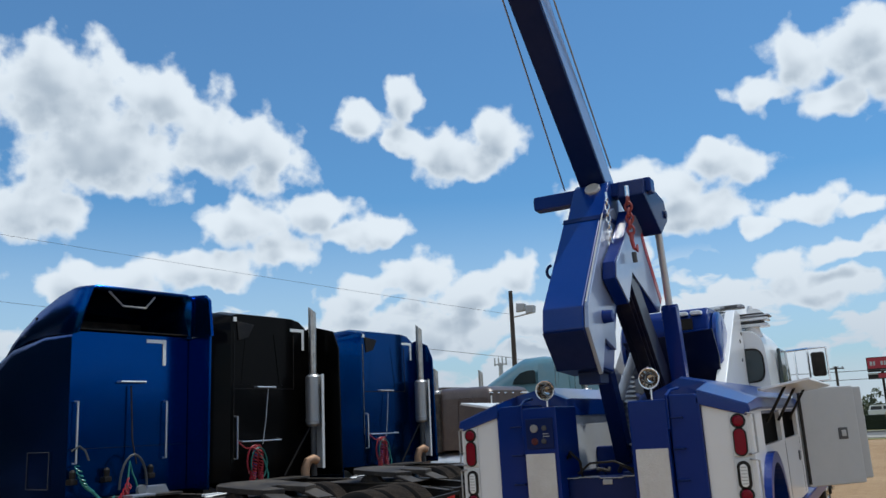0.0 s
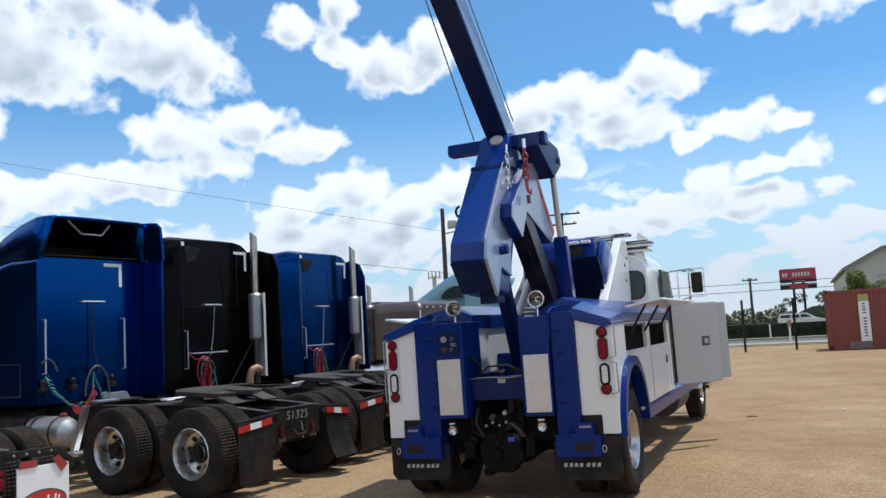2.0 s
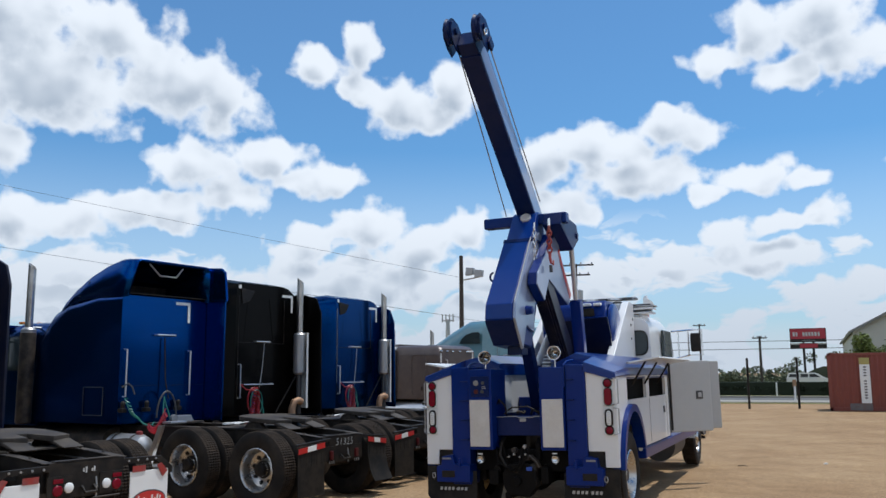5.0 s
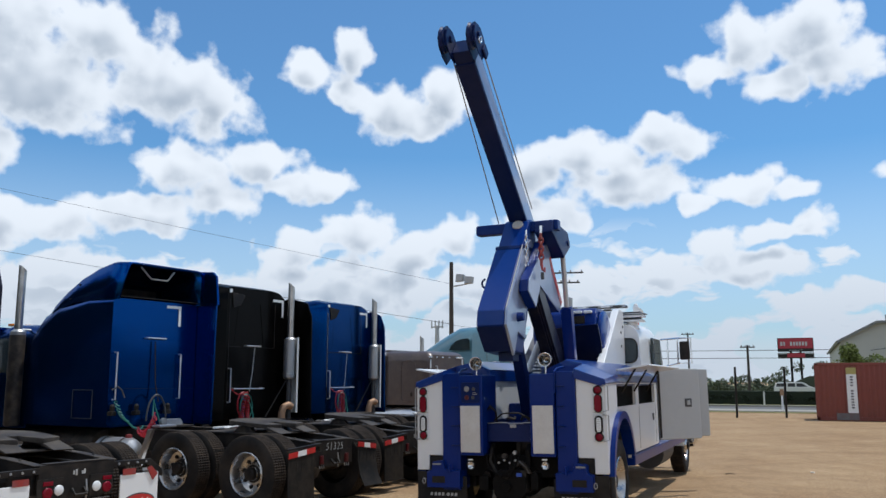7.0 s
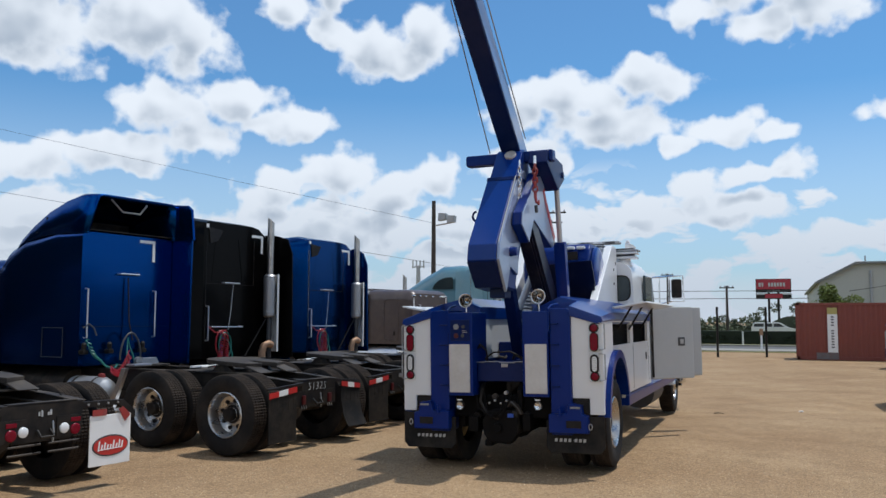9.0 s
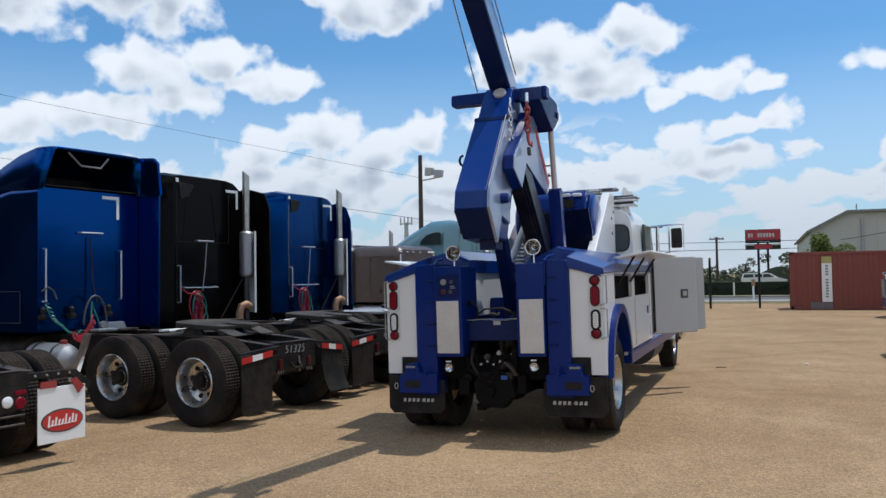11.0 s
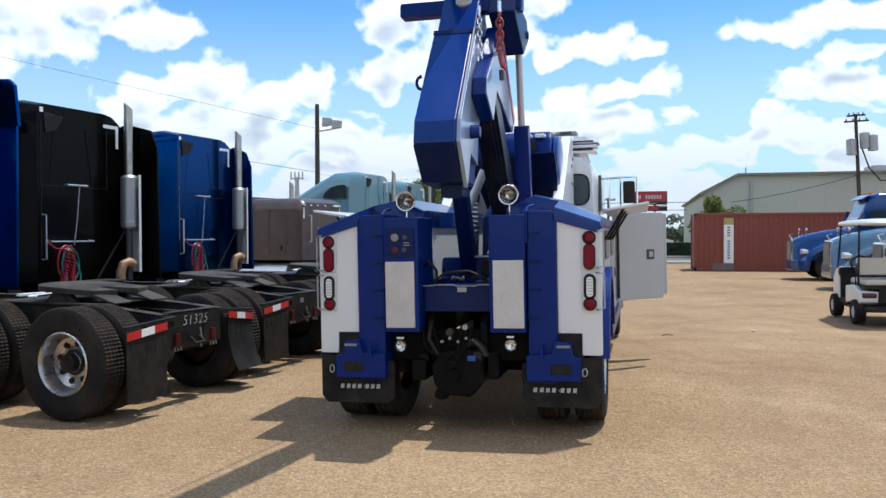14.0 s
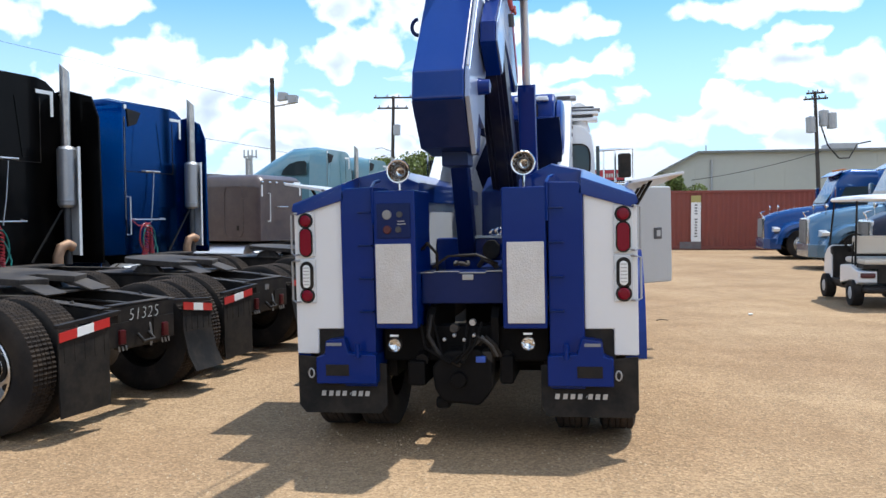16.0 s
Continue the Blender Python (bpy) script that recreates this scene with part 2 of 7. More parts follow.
RUST = material("rusty_exhaust_elbow", (0.33, 0.20, 0.12), 0.6, 0.4, 0, 0.25, 10.0, 0.1, 40)
RED = material("red_lens_plastic", (0.17, 0.0005, 0.012), 0.25, 0, 0.05, 0.06, 30.0, 0.0, 40.0, None, 0.0, 3.0, 0.25)
REDPAINT = material("red_paint", (0.52, 0.03, 0.025), 0.4, 0, 0.3, 0.1, 8.0)
HOOKRED = material("scuffed_dark_red_paint", (0.30, 0.028, 0.022), 0.5, 0, 0.1, 0.25, 14.0, 0.1, 40.0, (0.12, 0.11, 0.11), 0.5, 12.0)
LENS = bpy.data.materials.new("lamp_glass")
LENS.use_nodes = True
lb_ = LENS.node_tree.nodes["Principled BSDF"]
lb_.inputs["Base Color"].default_value = (0.95, 0.96, 0.95, 1)
lb_.inputs["Roughness"].default_value, lb_.inputs["Transmission Weight"].default_value, lb_.inputs["IOR"].default_value = 0.04, 1.0, 1.12
DIMRED = material("dull_dark_red_lens", (0.065, 0.003, 0.006), 0.3, 0, 0.15, 0.1, 30.0)
CLEAR = material("clear_lens_plastic", (0.78, 0.79, 0.78), 0.14, 0, 0.5, 0.06, 40.0, 0.2, 60)
TAPE = material("white_reflective_tape", (0.82, 0.82, 0.80), 0.35, 0, 0, 0.04, 20.0)
CHALK = material("white_chalk_marking", (0.46, 0.46, 0.45), 0.9, 0, 0, 0.35, 60.0)
DUSTY = material("dust_coated_steel", (0.036, 0.030, 0.026), 0.6, 0.1, 0, 0.3, 6.0, 0.1, 30.0, (0.15, 0.122, 0.092), 0.6, 3.0, 0.3)
RODSTEEL = material("ground_steel_rod", (0.52, 0.53, 0.55), 0.30, 0.5, 0.3, 0.05, 9.0)
RIMALU = material("dusty_aluminium_wheel", (0.52, 0.51, 0.50), 0.26, 1.0, 0, 0.12, 14.0, 0.02, 60, (0.10, 0.085, 0.07), 0.3, 9.0)
YELLOWHUB = material("tan_inner_wheel_paint", (0.55, 0.42, 0.20), 0.5, 0.2, 0, 0.1, 8.0)
DECAL = material("silver_decal", (0.50, 0.49, 0.47), 0.45, 0.2, 0, 0.12, 40.0)
HOSE_R = material("red_air_hose", (0.30, 0.012, 0.018), 0.4, 0, 0.2, 0.1, 20.0)
HOSE_B = material("blue_air_hose", (0.02, 0.07, 0.35), 0.4, 0, 0.2, 0.1, 20.0)
HOSE_G = material("green_electric_cable", (0.02, 0.16, 0.13), 0.4, 0, 0.2, 0.1, 20.0)
GLASS = bpy.data.materials.new("tinted_glass")
GLASS.use_nodes = True
gb = GLASS.node_tree.nodes["Principled BSDF"]
gb.inputs["Base Color"].default_value = (0.05, 0.07, 0.075, 1)
gb.inputs["Roughness"].default_value, gb.inputs["Transmission Weight"].default_value, gb.inputs["IOR"].default_value = 0.04, 0.35, 1.45
SEAT = material("beige_vinyl_seat", (0.55, 0.50, 0.42), 0.55, 0, 0, 0.06, 9.0, 0.1, 60)
TRUCKBLUE = material("metallic_blue_truck_paint", (0.0010, 0.046, 0.21), 0.20, 0.92, 0.06, 0.06, 3.0, 0.006, 3.0, DUST, 0.004, 3.0, 0.1)
TRUCKBLACK = material("black_truck_paint", (0.0016, 0.0014, 0.0014), 0.36, 0.0, 0.09, 0.1, 3.0, 0.012, 4.0, DUST, 0.004, 3.0, 0.05)
TRUCKBLUE2 = material("bright_blue_truck_paint", (0.0008, 0.038, 0.155), 0.20, 0.94, 0.06, 0.06, 3.0, 0.006, 3.0, DUST, 0.008, 3.0, 0.1)
TRUCKGREY = material("brownish_grey_truck_paint", (0.086, 0.063, 0.058), 0.36, 0.2, 0.15, 0.08, 3.0, 0.02, 8.0, DUST, 0.10)
TRUCKTEAL = material("pale_teal_truck_paint", (0.115, 0.25, 0.30), 0.32, 0.2, 0.8, 0.08, 3.0, 0.02, 8.0, DUST, 0.10)
TRUCKSKY = material("light_blue_metallic_paint", (0.085, 0.17, 0.26), 0.24, 0.5, 0.8, 0.08, 3.0, 0.02, 8.0, DUST, 0.08)
TRUCKNAVY = material("dark_navy_truck_paint", (0.002, 0.005, 0.022), 0.3, 0.0, 0.12, 0.08, 3.0, 0.02, 8.0, DUST, 0.04, 3.0, 0.3)
TRUCKAZURE = material("azure_truck_paint", (0.001, 0.042, 0.18), 0.22, 0.3, 0.5, 0.08, 3.0, 0.02, 8.0, DUST, 0.02, 3.0, 0.4)
AMBER = material("amber_lens_plastic", (0.75, 0.24, 0.03), 0.25, 0, 0.3, 0.06, 30.0)
# Near-black base puts the deep shade beneath the deck into the colour.
SHADE_BLACK = material("shaded_black_underside", (0.0045, 0.004, 0.004), 0.65, 0, 0.0, 0.3, 6.0, 0.1, 30.0, DUST, 0.012, 5.0, 0.1)
GAUGE = material("dull_gauge_face", (0.24, 0.235, 0.23), 0.5, 0, 0, 0.15, 20.0)
PIPE = material("heat_stained_exhaust_pipe", (0.50, 0.475, 0.44), 0.30, 1.0, 0, 0.14, 3.0, 0.02, 40, (0.16, 0.12, 0.09), 0.45, 4.0)
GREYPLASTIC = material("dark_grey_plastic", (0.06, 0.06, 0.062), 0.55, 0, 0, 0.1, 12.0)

# ---- mesh helpers ----


def abox(bm, lo, hi, bev=0.0, seg=2):
    """Adds a box between two corners, with its edges rounded by bev."""
    vs = [bm.verts.new((x, y, z)) for x in (lo[0], hi[0]) for y in (lo[1], hi[1]) for z in (lo[2], hi[2])]
    fs = [bm.faces.new([vs[i] for i in q]) for q in ((0, 1, 3, 2), (4, 6, 7, 5), (0, 4, 5, 1), (2, 3, 7, 6), (0, 2, 6, 4), (1, 5, 7, 3))]
    if bev:
        edges = list({e for f in fs for e in f.edges})
        bmesh.ops.bevel(bm, geom=edges, offset=bev, segments=seg, profile=0.5, affect="EDGES")
    return bm


def aprism(bm, pts, axis, a, b, bev=0.0, seg=2):
    """Adds a polygon drawn across an axis and pushed along it from a to b. axis x: pts are (y, z); y: (x, z); z: (x, y)."""
    def at(p, w):
        return {"x": (w, p[0], p[1]), "y": (p[0], w, p[1]), "z": (p[0], p[1], w)}[axis]
    lo = [bm.verts.new(at(p, a)) for p in pts]
    hi = [bm.verts.new(at(p, b)) for p in pts]
    n = len(pts)
    fs = [bm.faces.new(lo[::-1]), bm.faces.new(hi)] + [bm.faces.new((lo[i], lo[(i + 1) % n], hi[(i + 1) % n], hi[i])) for i in range(n)]
    bmesh.ops.recalc_face_normals(bm, faces=fs)
    if bev:
        bmesh.ops.bevel(bm, geom=list({e for f in fs for e in f.edges}), offset=bev, segments=seg, profile=0.5, affect="EDGES")
    return bm


def alathe(bm, prof, c, axis="z", n=24, cog=None):
    """Turns a profile of (radius, height) round an axis through c. cog: rows whose radius is cut at every other step."""
    rows = []
    for k, (r, h) in enumerate(prof):
        row = []
        if r < 1e-6:
            u = {"x": (h, 0, 0), "y": (0, h, 0), "z": (0, 0, h)}[axis]
            v = bm.verts.new(Vector(c) + Vector(u))
            row = [v] * n
        else:
            for i in range(n):
                a = 2 * math.pi * i / n
                rr = r - (cog[k] if cog and i % 2 else 0.0)
                p, q = rr * math.cos(a), rr * math.sin(a)
                u = {"x": (h, p, q), "y": (p, h, q), "z": (p, q, h)}[axis]
                row.append(bm.verts.new(Vector(c) + Vector(u)))
        rows.append(row)
    fs = []
    for r0, r1 in zip(rows, rows[1:]):
        for i in range(n):
            q = [r0[i], r0[(i + 1) % n], r1[(i + 1) % n], r1[i]]
            q = list(dict.fromkeys(q))
            if len(q) > 2:
                fs.append(bm.faces.new(q))
    bmesh.ops.recalc_face_normals(bm, faces=fs)
    return bm


def atube(bm, pts, r, n=8, r_end=None, caps=True):
    """A round bar along a line of points; it may taper to r_end."""
    pts = [Vector(p) for p in pts]
    rings, side = [], None
    for k, p in enumerate(pts):
        d = (pts[min(k + 1, len(pts) - 1)] - pts[max(k - 1, 0)]).normalized()
        if side is None:
            side = d.orthogonal().normalized()
        side = (side - d * side.dot(d)).normalized()
        up = d.cross(side)
        rad = r if r_end is None else r + (r_end - r) * k / (len(pts) - 1)
        rings.append([bm.verts.new(p + rad * (math.cos(2 * math.pi * i / n) * side + math.sin(2 * math.pi * i / n) * up)) for i in range(n)])
    fs = []
    for a, b in zip(rings, rings[1:]):
        fs += [bm.faces.new((a[i], a[(i + 1) % n], b[(i + 1) % n], b[i])) for i in range(n)]
    if caps:
        fs += [bm.faces.new(rings[0][::-1]), bm.faces.new(rings[-1])]
    bmesh.ops.recalc_face_normals(bm, faces=fs)
    return bm


def aloft(bm, rings, caps=True):
    """A skin over rings of points of equal count."""
    rows = [[bm.verts.new(p) for p in ring] for ring in rings]
    n = len(rows[0])
    fs = []
    for a, b in zip(rows, rows[1:]):
        fs += [bm.faces.new((a[i], a[(i + 1) % n], b[(i + 1) % n], b[i])) for i in range(n)]
    if caps:
        fs += [bm.faces.new(rows[0][::-1]), bm.faces.new(rows[-1])]
    bmesh.ops.recalc_face_normals(bm, faces=fs)
    return bm


def round_rect(w, z0, z1, r, y, top=None, n=4):
    """A ring in the plane y: a rectangle of half-width w from z0 to z1 with rounded upper corners; top narrows the roof."""
    t = w if top is None else top
    pts = [(-w, z0), (w, z0), (t + (w - t) * 0.03, z1 - r - 0.03 * (z1 - r - z0))]
    for k in range(n + 1):
        a = math.pi / 2 * k / n
        pts.append((t - r + r * math.cos(a), z1 - r + r * math.sin(a)))
    for k in range(n + 1):
        a = math.pi / 2 + math.pi / 2 * k / n
        pts.append((-t + r + r * math.cos(a), z1 - r + r * math.sin(a)))
    pts.append((-t - (w - t) * 0.03, z1 - r - 0.03 * (z1 - r - z0)))
    return [Vector((x, y, z)) for x, z in pts]


def link(name, bm, mat, parent, label="", smooth=None):
    me = bpy.data.meshes.new(name)
    bm.to_mesh(me)
    bm.free()
    me.materials.append(mat)
    if smooth is not None:
        me.shade_smooth()
        me.set_sharp_from_angle(angle=radians(smooth))
    ob = new(name, me)
    if smooth is not None and 18 <= len(me.polygons) <= 600:
        even = ob.modifiers.new("even_normals", "WEIGHTED_NORMAL")
        even.keep_sharp, even.weight = True, 60
    ob.parent = parent
    if label:
        ob["label"] = label
    return ob


def part(name, bm, mat, parent, label="", smooth=35):
    return link(name, bm, mat, parent, label, smooth)


def again(name, mesh, parent, m):
    """One more piece on a mesh that is there already."""
    ob = new(name, mesh)
    ob.parent = parent
    ob.matrix_basis = m
    return ob


def thing(name, label, category, m=None, group="", kind=""):
    ob = new(name)
    ob.empty_display_size = 0.2
    tagged(ob, label, category, group, kind)
    if m is not None:
        ob.matrix_world = m
    return ob


def B():
    return bmesh.new()


# wheel meshes, built once and shared


def tyre_mesh():
    bm = B()
    w = 0.135
    prof = [(0.29, -0.10), (0.33, -0.125), (0.42, -w), (0.475, -w + 0.008), (0.505, -w + 0.025)]
    cog = [0, 0, 0, 0, 0.0]
    lanes = [(-0.108, -0.072), (-0.06, -0.024), (-0.014, 0.014), (0.024, 0.06), (0.072, 0.108)]
    for a, b in lanes:
        prof += [(0.503, a - 0.004), (0.515, a), (0.515, b), (0.503, b + 0.004)]
        cog += [0.0, 0.011, 0.011, 0.0]
    prof += [(0.505, w - 0.025), (0.475, w - 0.008), (0.42, w), (0.33, 0.125), (0.29, 0.10)]
    cog += [0.0, 0, 0, 0, 0]
    alathe(bm, prof, (0, 0, 0), "x", 180, cog)
    me = bpy.data.meshes.new("tyre")
    bm.to_mesh(me)
    bm.free()
    me.materials.append(RUBBER)
    me.materials.append(TREAD)
    for p in me.polygons:
        r = math.hypot(p.center.y, p.center.z)
        p.material_index = 1 if r > 0.494 else 0
    me.shade_smooth()
    me.set_sharp_from_angle(angle=radians(28))
    return me


def rim_mesh(mat, deep):
    """A disc wheel with hand holes' dark ovals left as pits, dished in when deep."""
    bm = B()
    s = -1 if deep else 1
    prof = [(0.295, 0.115), (0.283, 0.122), (0.27, 0.105), (0.262, 0.05)]
    prof += [(0.235, 0.115 - 0.13 if deep else 0.075), (0.16, 0.115 - 0.16 if deep else 0.112), (0.125, 0.115 - 0.155 if deep else 0.115), (0.085, 0.115 - 0.12 if deep else 0.15), (0.07, 0.115 - 0.06 if deep else 0.17), (0.0, 0.115 - 0.05 if deep else 0.172)]
    alathe(bm, prof, (0, 0, 0), "x", 40)
    me = bpy.data.meshes.new("rim")
    bm.to_mesh(me)
    bm.free()
    me.materials.append(mat)
    me.shade_smooth()
    me.set_sharp_from_angle(angle=radians(30))
    return me


def hole_mesh(deep):
    """One dark hand hole of a disc wheel: a shallow round plug sunk into the disc."""
    h = 0.115 - 0.150 if deep else 0.104
    bm = alathe(B(), [(0.0, h + 0.012), (0.027, h + 0.012), (0.031, h - 0.015)], (0, 0.178, 0), "x", 10)
    me = bpy.data.meshes.new("hand_hole")
    bm.to_mesh(me)
    bm.free()
    me.materials.append(BLACK)
    return me


TYRE = tyre_mesh()
RIM_OUT = rim_mesh(RIMALU, True)
RIM_FRONT = rim_mesh(RIMALU, False)
# Black here stands for the shade inside the dual wheels.
RIM_SHADED = rim_mesh(BLACK, True)
RIM_TAN = rim_mesh(YELLOWHUB, True)
HOLES_OUT, HOLES_FRONT = hole_mesh(True), hole_mesh(False)
HUBM = bpy.data.meshes.new("hub")
hb = alathe(B(), [(0.0, -0.12), (0.10, -0.12), (0.12, -0.02), (0.0, -0.02)], (0, 0, 0), "x", 16)
hb.to_mesh(HUBM)
hb.free()
HUBM.materials.append(BLACK)
CAPM = bpy.data.meshes.new("hub_cap")
hb = alathe(B(), [(0.0, 0.075), (0.07, 0.072), (0.085, 0.055), (0.09, -0.01), (0.118, -0.02), (0.124, -0.05)], (0, 0, 0), "x", 20)
hb.to_mesh(CAPM)
hb.free()
CAPM.materials.append(BLACK)


def wheel(parent, x, y, side, dual=True, rim=None, r=0.515, front=False):
    """A wheel, or a pair, whose outer tyre is centred at x; side is -1 on the left, 1 on the right."""
    s = r / 0.515
    flip = pose(x, y, r) @ Matrix.Rotation(0 if side > 0 else math.pi, 4, "Z") @ Matrix.Rotation(0.37 * (x + 3 * y), 4, "X") @ Matrix.Diagonal((1, s, s, 1))
    hub = again("wheel", HUBM, parent, flip)
    again("tyre", TYRE, hub, Matrix.Identity(4))
    again("rim", rim or (RIM_FRONT if front else RIM_OUT), hub, Matrix.Identity(4))
    for k in range(8):
        again("hand_hole", HOLES_FRONT if front else HOLES_OUT, hub, Matrix.Rotation(2 * math.pi * (k + 0.5) / 8, 4, "X"))
    again("hub_cap", CAPM, hub, Matrix.Identity(4) if not front else pose(0.115, 0, 0))
    if dual:
        again("inner_tyre", TYRE, hub, pose(-0.33, 0, 0))
        again("inner_rim", RIM_TAN if rim is RIM_TAN else RIM_SHADED, hub, pose(-0.33, 0, 0))
    return hub

# ---- ground, road and the far side ----


def ground_material():
    m = bpy.data.materials.new("tan_gravel_lot")
    m.use_nodes = True
    t = m.node_tree
    b = t.nodes["Principled BSDF"]
    b.inputs["Roughness"].default_value = 0.95
    b.inputs["Specular IOR Level"].default_value = 0.2
    co = t.nodes.new("ShaderNodeTexCoord")

    def tex(scale, detail, rough=0.6):
        n = t.nodes.new("ShaderNodeTexNoise")
        n.inputs["Scale"].default_value, n.inputs["Detail"].default_value, n.inputs["Roughness"].default_value = scale, detail, rough
        t.links.new(co.outputs["Object"], n.inputs["Vector"])
        return n.outputs["Fac"]

    def ramp(v, a, b2, c0, c1):
        r = t.nodes.new("ShaderNodeValToRGB")
        r.color_ramp.elements[0].position, r.color_ramp.elements[1].position = a, b2
        r.color_ramp.elements[0].color, r.color_ramp.elements[1].color = (*c0, 1), (*c1, 1)
        t.links.new(v, r.inputs[0])
        return r.outputs[0]

    def blend(kind, f, a, b2):
        n = t.nodes.new("ShaderNodeMix")
        n.data_type, n.blend_type = "RGBA", kind
        if isinstance(f, float):
            n.inputs[0].default_value = f
        else:
            t.links.new(f, n.inputs[0])
        t.links.new(a, n.inputs[6])
        t.links.new(b2, n.inputs[7])
        return n.outputs[2]

    base = ramp(tex(0.35, 6), 0.35, 0.65, (0.294, 0.192, 0.106), (0.378, 0.264, 0.153))
    grain = ramp(tex(55.0, 4, 0.7), 0.3, 0.7, (0.62, 0.59, 0.56), (1.30, 1.30, 1.30))
    c = blend("MULTIPLY", 1.0, base, grain)
    vor = t.nodes.new("ShaderNodeTexVoronoi")
    vor.inputs["Scale"].default_value = 42.0
    t.links.new(co.outputs["Object"], vor.inputs["Vector"])
    stones = ramp(vor.outputs["Color"], 0.1, 0.9, (0.62, 0.60, 0.57), (1.32, 1.30, 1.25))
    c = blend("MULTIPLY", 0.6, c, stones)
    patches = ramp(tex(1.3, 7, 0.7), 0.38, 0.72, (1.10, 1.10, 1.10), (0.84, 0.82, 0.80))
    c = blend("MULTIPLY", 1.0, c, patches)
    t.links.new(c, b.inputs["Base Color"])
    add = t.nodes.new("ShaderNodeMath")
    add.operation = "ADD"
    t.links.new(vor.outputs["Distance"], add.inputs[0])
    t.links.new(tex(25.0, 6, 0.7), add.inputs[1])
    bp = t.nodes.new("ShaderNodeBump")
    bp.inputs["Strength"].default_value, bp.inputs["Distance"].default_value = 0.5, 0.02
    t.links.new(add.outputs[0], bp.inputs["Height"])
    t.links.new(bp.outputs[0], b.inputs["Normal"])
    return m


GRAVEL = ground_material()
ASPHALT = material("worn_asphalt", (0.108, 0.104, 0.099), 0.9, 0, 0, 0.15, 1.0, 0.2, 30)
CONCRETE = material("pale_concrete_kerb", (0.27, 0.25, 0.215), 0.85, 0, 0, 0.1, 2.0, 0.2, 30)
GRASS = material("dry_grass_verge", (0.20, 0.19, 0.07), 0.9, 0, 0, 0.3, 1.5, 0.5, 8)
STONE = material("loose_gravel_stones", (0.42, 0.31, 0.19), 0.9, 0, 0, 0.1, 9.0, 0, 30, None, 0, 3, 0.3, True, 0.32)


def lot_height(x, y):
    """The lot is level where the vehicles stand, with shallow ruts and humps."""
    return 0.012 * (noise.noise(Vector((x * 0.35, y * 0.35, 0.3))) - 0.2) + 0.006 * noise.noise(Vector((x * 1.6, y * 1.6, 2.0))) - 0.012


def ground():
    bm = B()
    near = [i * 0.3 for i in range(-50, 51)]
    far = [-2500, -900, -350, -140, -70, -40, -25]
    xs = far + near + [-v for v in reversed(far)]
    ys = far + [i * 0.3 - 1 for i in range(-46, 58)] + [22, 30, 45, 80, 160, 350, 900, 2500]
    rows = []
    for y in ys:
        rows.append([bm.verts.new((x, y, lot_height(x, y) if abs(x) < 15.1 and -15 < y < 17 else -0.012)) for x in xs])
    for a, b in zip(rows, rows[1:]):
        for i in range(len(xs) - 1):
            bm.faces.new((a[i], a[i + 1], b[i + 1], b[i]))
    return tagged(link("ground", bm, GRAVEL, None, "", 60), "tan gravel lot with fine loose stones and tyre tracks", "ground", kind="structure")


ground()


def strip(name, y0, y1, z, mat, label):
    bm = abox(B(), (-400, y0, -0.3), (400, y1, z))
    return tagged(link(name, bm, mat, None), label, "ground", kind="structure")


strip("verge", 42.2, 43.2, 0.02, GRASS, "strip of dry yellow grass beside the road")
strip("pavement", 43.2, 46.8, 0.06, CONCRETE, "pale concrete pavement along the road")
strip("road", 46.8, 53.0, 0.03, ASPHALT, "grey worn asphalt road past the lot")
strip("kerb_far", 53.0, 53.5, 0.14, CONCRETE, "pale concrete kerb across the road")
strip("verge_far", 53.5, 400.0, 0.06, GRASS, "dry grass verge across the road")


def gravel_stones():
    """Loose stones over the stretch of the lot that the camera crosses."""
    rnd = np.random.RandomState(4)
    n = 26000
    verts, faces = [], []
    for k in range(n):
        d = 2.0 + 9.0 * rnd.rand() ** 1.5
        a = rnd.uniform(-0.95, 0.75)
        x, y = 2.3 - d * math.sin(a), -8.2 + d * math.cos(a)
        s = 0.004 + 0.009 * rnd.rand() ** 2
        z = lot_height(x, y)
        ca, sa = math.cos(k), math.sin(k)
        i = len(verts)
        for px, py, pz in ((1, 0.1, 0), (-0.2, 0.9, 0), (-1, -0.2, 0), (0.2, -0.8, 0), (0.3, 0.2, 0.75), (-0.3, -0.1, 0.7)):
            verts.append((x + s * (px * ca - py * sa), y + s * (px * sa + py * ca), z + s * pz - 0.001))
        faces += [(i, i + 1, i + 4), (i + 1, i + 5, i + 4), (i + 1, i + 2, i + 5), (i + 2, i + 3, i + 5), (i + 3, i + 4, i + 5), (i + 3, i, i + 4)]
    me = bpy.data.meshes.new("gravel")
    me.from_pydata(verts, [], faces)
    me.materials.append(STONE)
    return tagged(new("gravel", me), "loose tan gravel stones on the lot", "gravel", kind="stuff")


gravel_stones()

# ---- the wrecker ----
WR = thing("wrecker_truck", "blue and white heavy tow truck with raised boom on gravel", "tow truck", pose(0.035, 0.02, 0.0, 0, -0.95, 0))


